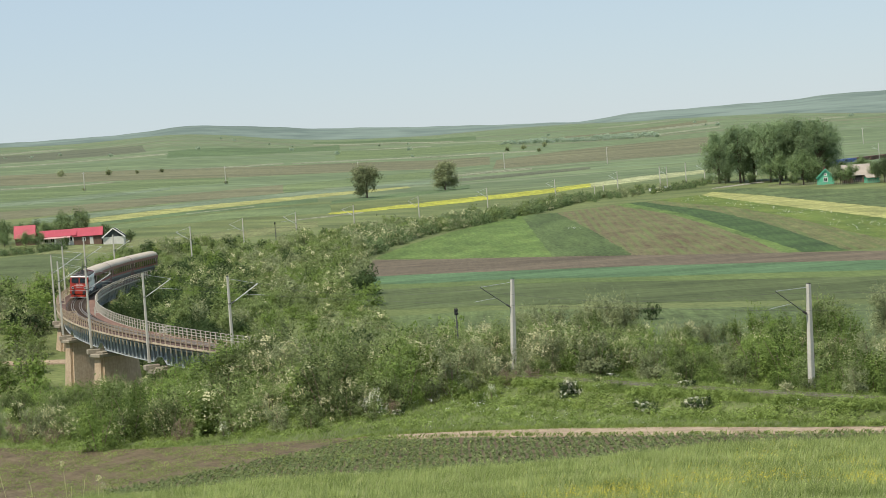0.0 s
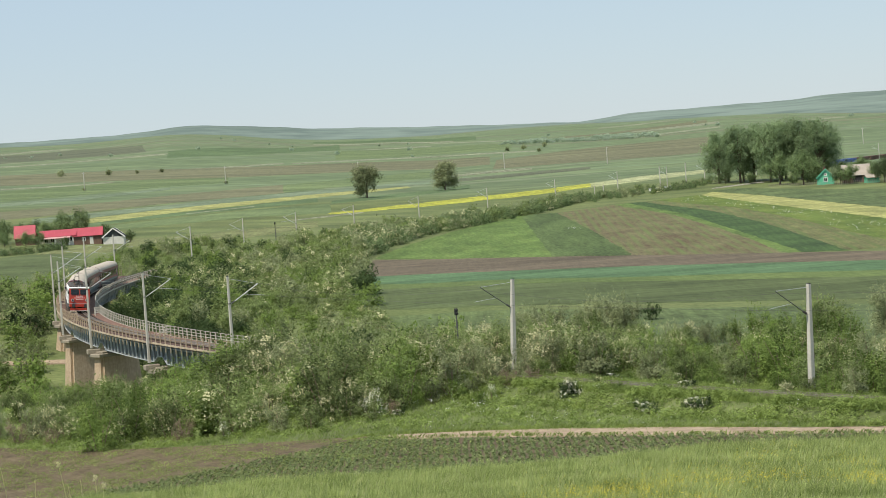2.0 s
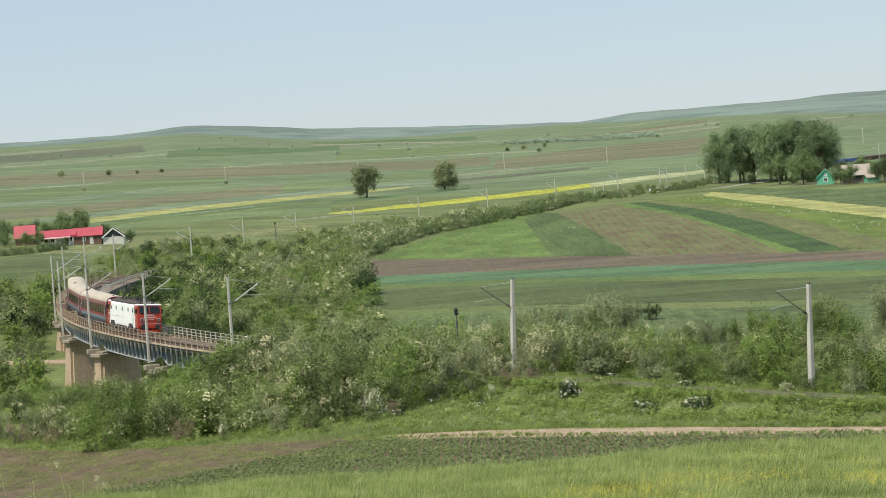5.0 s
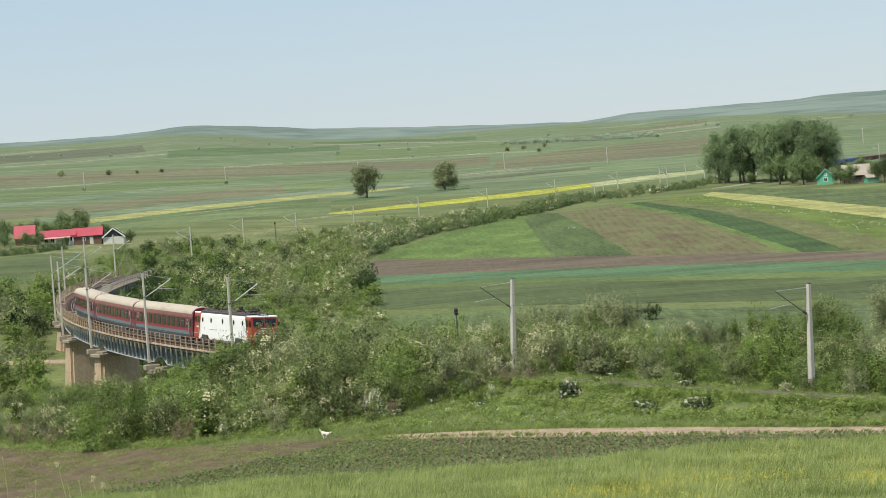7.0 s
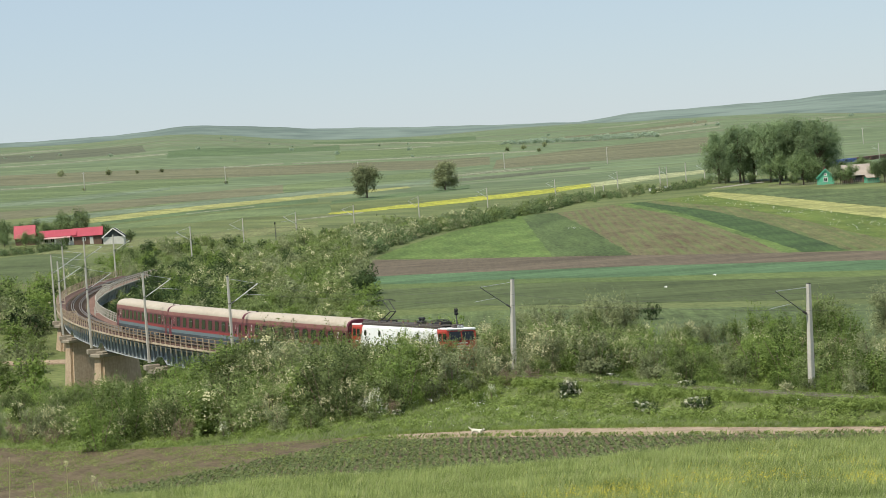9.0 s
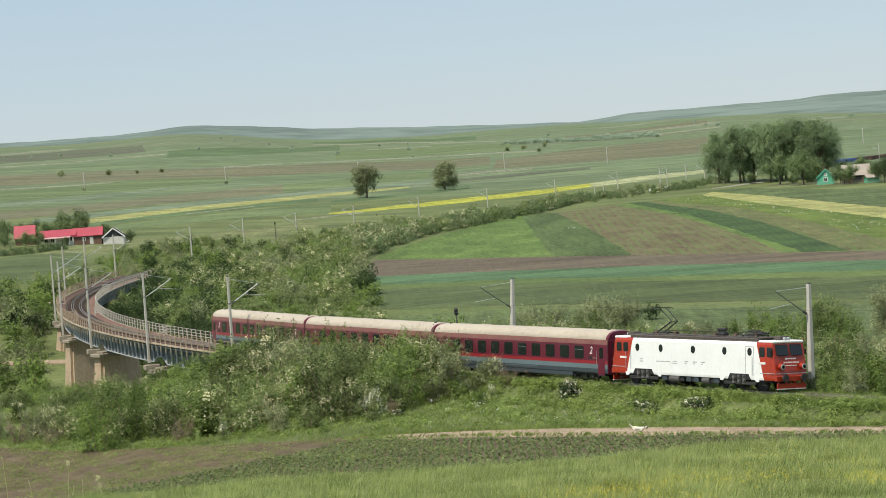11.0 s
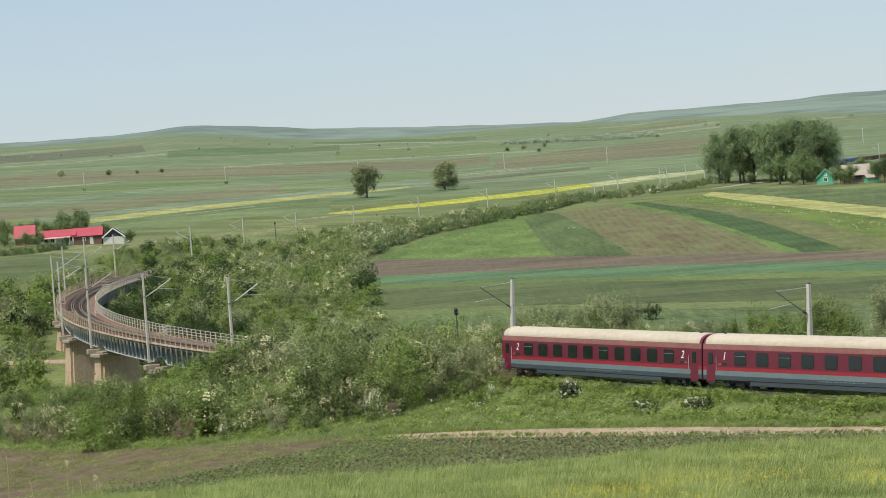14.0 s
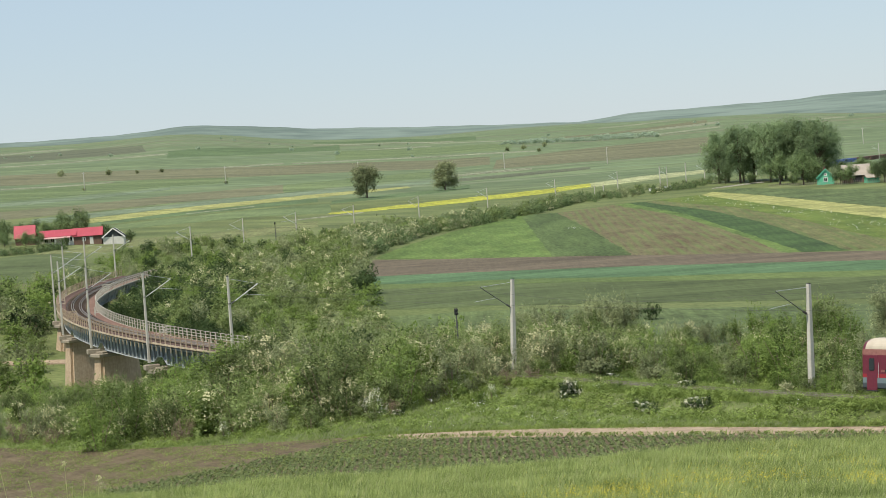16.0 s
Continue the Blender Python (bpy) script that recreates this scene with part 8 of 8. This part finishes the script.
q = clump_cloud(rg, hp, np.full(len(hp), 0.26), 70000, 0.085, squash=1.2, clump=0.22, per=10)
tagged(new("verge_herbs", quick_mesh("verge_herbs", q, M["weed"])), "tall leafy herbs crowding the railway verge", "weeds", kind="stuff")



# ---- dog ----
DOG_SIZE = 0.85


def build_dog():
    t = thing("dog", "shaggy off-white dog running along the dirt track", "dog")
    bm = bmesh.new()
    ball(bm, (0.22, 0, 0.52), 0.26, 0.15, 0.17, 12)
    ball(bm, (-0.14, 0, 0.53), 0.30, 0.14, 0.15, 12)
    ball(bm, (-0.36, 0, 0.52), 0.17, 0.14, 0.16, 12)
    ball(bm, (0.42, 0, 0.60), 0.15, 0.11, 0.12, 10)
    part("torso", bm, M["fur"], t, smooth=True)
    bm = bmesh.new()
    ball(bm, (0, 0, 0), 0.14, 0.105, 0.11, 10)
    head = part("head", bm, M["fur"], t, at=pose(0.58, 0, 0.68), smooth=True)
    bm = bmesh.new()
    ball(bm, (0.15, 0, -0.03), 0.10, 0.06, 0.055, 8)
    part("muzzle", bm, M["muzzle"], head, "dark muzzle", smooth=True)
    for y in (-0.09, 0.09):
        bm = bmesh.new()
        ball(bm, (-0.03, y, 0.06), 0.05, 0.025, 0.08, 8)
        part("ear", bm, M["muzzle"], head, smooth=True)
    bm = bmesh.new()
    tube(bm, (0, 0, 0), (-0.22, 0, 0.10), 0.06, 0.05, n=8)
    tube(bm, (-0.22, 0, 0.10), (-0.36, 0, 0.24), 0.06, 0.02, n=8)
    tail = part("tail", bm, M["fur"], t, at=pose(-0.48, 0, 0.58), smooth=True)
    legs = []
    for x, y in ((0.28, -0.09), (0.28, 0.09), (-0.36, -0.09), (-0.36, 0.09)):
        bm = bmesh.new()
        tube(bm, (0, 0, 0.05), (0.02, 0, -0.24), 0.07, 0.045, n=8)
        tube(bm, (0.02, 0, -0.24), (0, 0, -0.44), 0.045, 0.035, n=8)
        ball(bm, (0.03, 0, -0.45), 0.06, 0.04, 0.03, 8)
        legs.append(part("leg", bm, M["fur"], t, at=pose(x, y, 0.48), smooth=True))
    for o in t.children_recursive:
        o.data.transform(Matrix.Scale(DOG_SIZE, 4))
        o.location *= DOG_SIZE
    return t, legs, tail


DOG, DOG_LEGS, DOG_TAIL = build_dog()


def move_dog():
    # seconds and distance along the path, as (x, y)
    way = [(0, -23.0, 199.0), (3.8, -23.0, 199.0), (5.4, -17.0, 179.0), (6.3, -12.9, 173.5), (7.0, -9.6, 171.5), (8.0, -4.2, 166.0), (9.0, 1.4, 162.6), (11.5, 14.80, 154.56), (12.0, 16.40, 150.00), (12.5, 17.39, 147.77), (13.0, 18.6, 140.0), (13.6, 19.6, 128.0), (14.2, 19.6, 120.0), (16.0, 19.6, 118.0)]
    rows = []
    n = 81
    for i in range(n):
        t = 16.0 * i / (n - 1)
        x = float(np.interp(t, [w[0] for w in way], [w[1] for w in way]))
        y = float(np.interp(t, [w[0] for w in way], [w[2] for w in way]))
        x2 = float(np.interp(t + 0.3, [w[0] for w in way], [w[1] for w in way]))
        y2 = float(np.interp(t + 0.3, [w[0] for w in way], [w[2] for w in way]))
        if abs(x2 - x) + abs(y2 - y) < 0.01:
            h = rows[-1][2] if rows else -0.9
        else:
            h = math.atan2(y2 - y, x2 - x)
        run = 1.0 if way[0][0] < t < 12.9 else 0.0
        rows.append((t, Matrix.Translation((x, y, float(land(x, y)) - 0.04 + 0.05 * run * (i % 2))) @ Matrix.Rotation(h, 4, "Z") @ Matrix.Rotation(0.1 * run * (1 if i % 2 else -1), 4, "Y"), h))
    walk(DOG, [(r[0], r[1]) for r in rows])
    for k, leg in enumerate(DOG_LEGS):
        x, y = ((0.28, -0.09), (0.28, 0.09), (-0.36, -0.09), (-0.36, 0.09))[k]
        walk(leg, [(r[0], pose(x * DOG_SIZE, y * DOG_SIZE, 0.48 * DOG_SIZE, 0, 32 * math.sin(i * 2.2 + (0.4 if k % 2 else 0) + (2.4 if k > 1 else 0)) * (1 if r[0] < 12.9 else 0.05), 0)) for i, r in enumerate(rows)])


# ---- posts and small things ----
def signal_post(s, lat, z1, label, lift=0.0):
    t = thing("railway_signal", label, "signal", at=frame_at(s, lat, 0))
    bm = bmesh.new()
    tube(bm, (0, 0, -1.5), (0, 0, z1 - 0.3), 0.075, 0.06, n=8)
    part("post", bm, M["spring"], t)
    bm = bmesh.new()
    box(bm, 0, 0, z1, 0.12, 0.34, 0.62, bevel=0.05)
    part("head", bm, M["rubber"], t, "black signal head")
    for k in (-0.16, 0.16):
        bm = bmesh.new()
        tube(bm, (0.05, 0, z1 + k), (0.26, 0, z1 + k), 0.11, 0.1, n=10)
        part("hood", bm, M["rubber"], t)
    bm = bmesh.new()
    for k in np.arange(0, z1 - 1, 0.35):
        tube(bm, (-0.12, -0.14, k), (-0.12, 0.14, k), 0.015, n=4)
    for y in (-0.14, 0.14):
        tube(bm, (-0.12, y, -0.5), (-0.12, y, z1 - 0.6), 0.018, n=4)
    part("ladder", bm, M["iron"], t)


signal_post(187.0, -3.6, 4.6, "black railway signal on a pole among bushes")
signal_post(-187.0, -3.6, 6.0, "dark railway signal on a pole above the thicket")


def power_pole(x, y, h):
    t = thing("power_pole", "pale concrete power pole standing in the fields", "pole", group="power poles", at=Matrix.Translation((x, y, float(land(x, y)))))
    bm = bmesh.new()
    tube(bm, (0, 0, -0.8), (0, 0, h), 0.24, 0.15, n=8)
    part("shaft", bm, M["mast"], t)
    bm = bmesh.new()
    box(bm, 0, 0, h - 0.5, 1.6, 0.14, 0.14)
    part("crossarm", bm, M["mast"], t)


for x, y, h in ((-178.8, 1188.8, 9.5), (-112.9, 1251.7, 9.5), (-44.0, 1310.0, 9.0), (39.2, 1367.0, 9.2), (94.2, 1298.0, 9.2), (238.9, 1313.0, 9.0), (150.0, 1240.0, 9.0)):
    power_pole(x, y, h)


# pale concrete posts and boxes at the level crossing
for x, y, h in ((78.0, 826.0, 8.0), (89.5, 848.0, 8.0), (53.0, 800.0, 4.5), (56.5, 806.0, 4.5)):
    t = thing("concrete_post", "weathered concrete post by the railway crossing", "post", at=Matrix.Translation((x, y, float(land(x, y)))))
    bm = bmesh.new()
    box(bm, 0, 0, h / 2 - 0.4, 0.34, 0.34, h + 0.8, bevel=0.06)
    part("shaft", bm, M["mast"], t)
    bm = bmesh.new()
    box(bm, 0, 0, h + 0.03, 0.4, 0.4, 0.08)
    part("cap", bm, M["cap"], t)
for i in range(6):
    x, y = 73.0 + 2.1 * i, 812.0 + 3.0 * i
    t = thing("beehive", "small white box hive near the hedge", "beehive", group="white hives", at=Matrix.Translation((x, y, float(land(x, y)))))
    bm = bmesh.new()
    box(bm, 0, 0, 0.55, 0.8, 0.8, 0.8, bevel=0.03)
    part("box", bm, M["white"], t)
    bm = bmesh.new()
    box(bm, 0, 0, 1.0, 0.95, 0.95, 0.1)
    part("lid", bm, M["steel"], t)


# garden fence of the cottage
def fence():
    t = thing("picket_fence", "grey wooden picket fence before the village gardens", "fence")
    bm = bmesh.new()
    box(bm, 0, 0, 0.6, 0.14, 0.05, 1.2)
    pk = mesh_of("picket", bm, M["brown_roof"])
    for i in range(60):
        u = i / 59
        x, y = 108 + 34 * u, 768 - 28 * u
        part("picket", pk, None, t, at=Matrix.Translation((x, y, float(land(x, y)))))


fence()


# tall dry weed stalks close to the viewer on the valley side
def weed_stalk(x, y, h, lean, head):
    t = thing("weed_stalk", "tall dry flowering weed stalk in the near grass", "plant", group="weed stalks", at=Matrix.Translation((x, y, float(land(x, y)))) @ Matrix.Rotation(lean, 4, "Y"))
    bm = bmesh.new()
    tube(bm, (0, 0, -0.1), (0.02, 0, h * 0.6), 0.012, 0.009, n=5)
    tube(bm, (0.02, 0, h * 0.6), (0, 0, h), 0.009, 0.005, n=5)
    for k in range(4):
        a0 = k * 1.9
        z0 = h * (0.35 + 0.13 * k)
        tube(bm, (0.01, 0, z0), (0.12 * math.cos(a0), 0.12 * math.sin(a0), z0 + 0.14), 0.006, 0.004, n=4)
    part("stem", bm, M["grass_dry"], t)
    rngs = np.random.default_rng(int(abs(x) * 100))
    q = leaf_cloud(rngs, [(0, 0, h), (0.05, 0, h - 0.07), (-0.04, 0.02, h - 0.13)], [0.12, 0.10, 0.09], 120, 0.03, hollow=0.1) if head else leaf_cloud(rngs, [(0, 0, h - 0.05)], [0.04], 30, 0.02, squash=2.5, hollow=0.1)
    part("flower_head", quick_mesh("flower_head", q, M["bloom"] if head else M["grass_dry"]), None, t)
    return t


STALKS = [weed_stalk(*w) for w in ((-16.4, 97.5, 1.85, 0.0, True), (-15.15, 97.5, 1.1, 0.03, True), (-14.95, 97.6, 0.76, 0.06, True), (-17.7, 97.0, 1.2, 0.05, False), (-18.85, 97.5, 2.3, 0.0, False),
                                    (-16.2, 97.2, 0.8, 0.08, False), (-15.8, 97.6, 1.0, 0.05, False))]


def move_stalks():
    # the stalks nod in the wind
    for k, st in enumerate(STALKS):
        rest = st.matrix_basis.copy()
        walk(st, [(0.8 * i, rest @ Matrix.Rotation(0.16 * math.sin(i * 1.9 + k * 1.3) - 0.06, 4, "Y") @ Matrix.Rotation(0.05 * math.sin(i * 1.3 + k), 4, "X")) for i in range(21)])


# ---- birds ----
def build_bird():
    t = thing("white_bird", "small white bird flying over the fields", "bird", group="flying birds")
    bm = bmesh.new()
    ball(bm, (0, 0, 0), 0.22, 0.075, 0.08, 10)
    ball(bm, (0.22, 0, 0.03), 0.075, 0.055, 0.055, 8)
    part("body", bm, M["white"], t, smooth=True)
    bm = bmesh.new()
    tube(bm, (0.28, 0, 0.03), (0.36, 0, 0.02), 0.02, 0.005, n=6)
    part("beak", bm, M["muzzle"], t)
    wings = []
    for sy in (-1, 1):
        v = [(0.10, 0, 0.02), (-0.10, 0, 0.02), (-0.06, sy * 0.24, 0.03), (0.08, sy * 0.24, 0.03), (-0.08, sy * 0.46, 0.0), (-0.02, sy * 0.46, 0.0)]
        f = [(0, 1, 2, 3), (3, 2, 4, 5)]
        me = raw("wing", v + [(x, y, z - 0.012) for x, y, z in v], f + [tuple(i + 6 for i in q[::-1]) for q in f] + [(0, 3, 9, 6), (3, 5, 11, 9), (5, 4, 10, 11), (4, 2, 8, 10), (2, 1, 7, 8)], M["white"])
        wings.append(part("wing", me, None, t))
    bm = bmesh.new()
    box(bm, -0.26, 0, 0, 0.14, 0.1, 0.015)
    part("tail", bm, M["white"], t)
    for o in t.children_recursive:
        o.data.transform(Matrix.Scale(0.62, 4))
    return t, wings


BIRDS = [build_bird(), build_bird()]


def move_birds():
    for k, ((bird, wings), way) in enumerate(zip(BIRDS, (
            ((0, 2.0, 215, 0.6), (7.6, 3.5, 215, 0.9), (8.0, 8.34, 215, 6.57), (8.2, 11.58, 215, 6.62), (8.6, 18.2, 215, 6.2), (9.0, 24.71, 215, 6.28), (9.2, 27.91, 215, 6.67), (11.0, 57.0, 216, 8.0), (16.0, 138.0, 222, 12.0)),
            ((0, 1.0, 215, 0.6), (7.8, 2.0, 215, 0.9), (8.2, 5.67, 215, 5.4), (8.6, 12.84, 215, 5.33), (9.0, 20.14, 215, 5.5), (9.2, 23.71, 215, 5.35), (11.0, 56.0, 216, 7.0), (16.0, 140.0, 222, 11.0))))):
        walk(bird, [(t, Matrix.Translation((x, y, z)) @ Matrix.Rotation(0.25, 4, "Z")) for t, x, y, z in way])
        for sy, w in zip((-1, 1), wings):
            walk(w, [(0.1 * i, Matrix.Rotation(sy * (0.15 + 0.6 * math.sin(i * 2.0 + k)) , 4, "X")) for i in range(161)])


def motions():
    move_train()
    move_dog()
    move_stalks()
    move_birds()


motions()
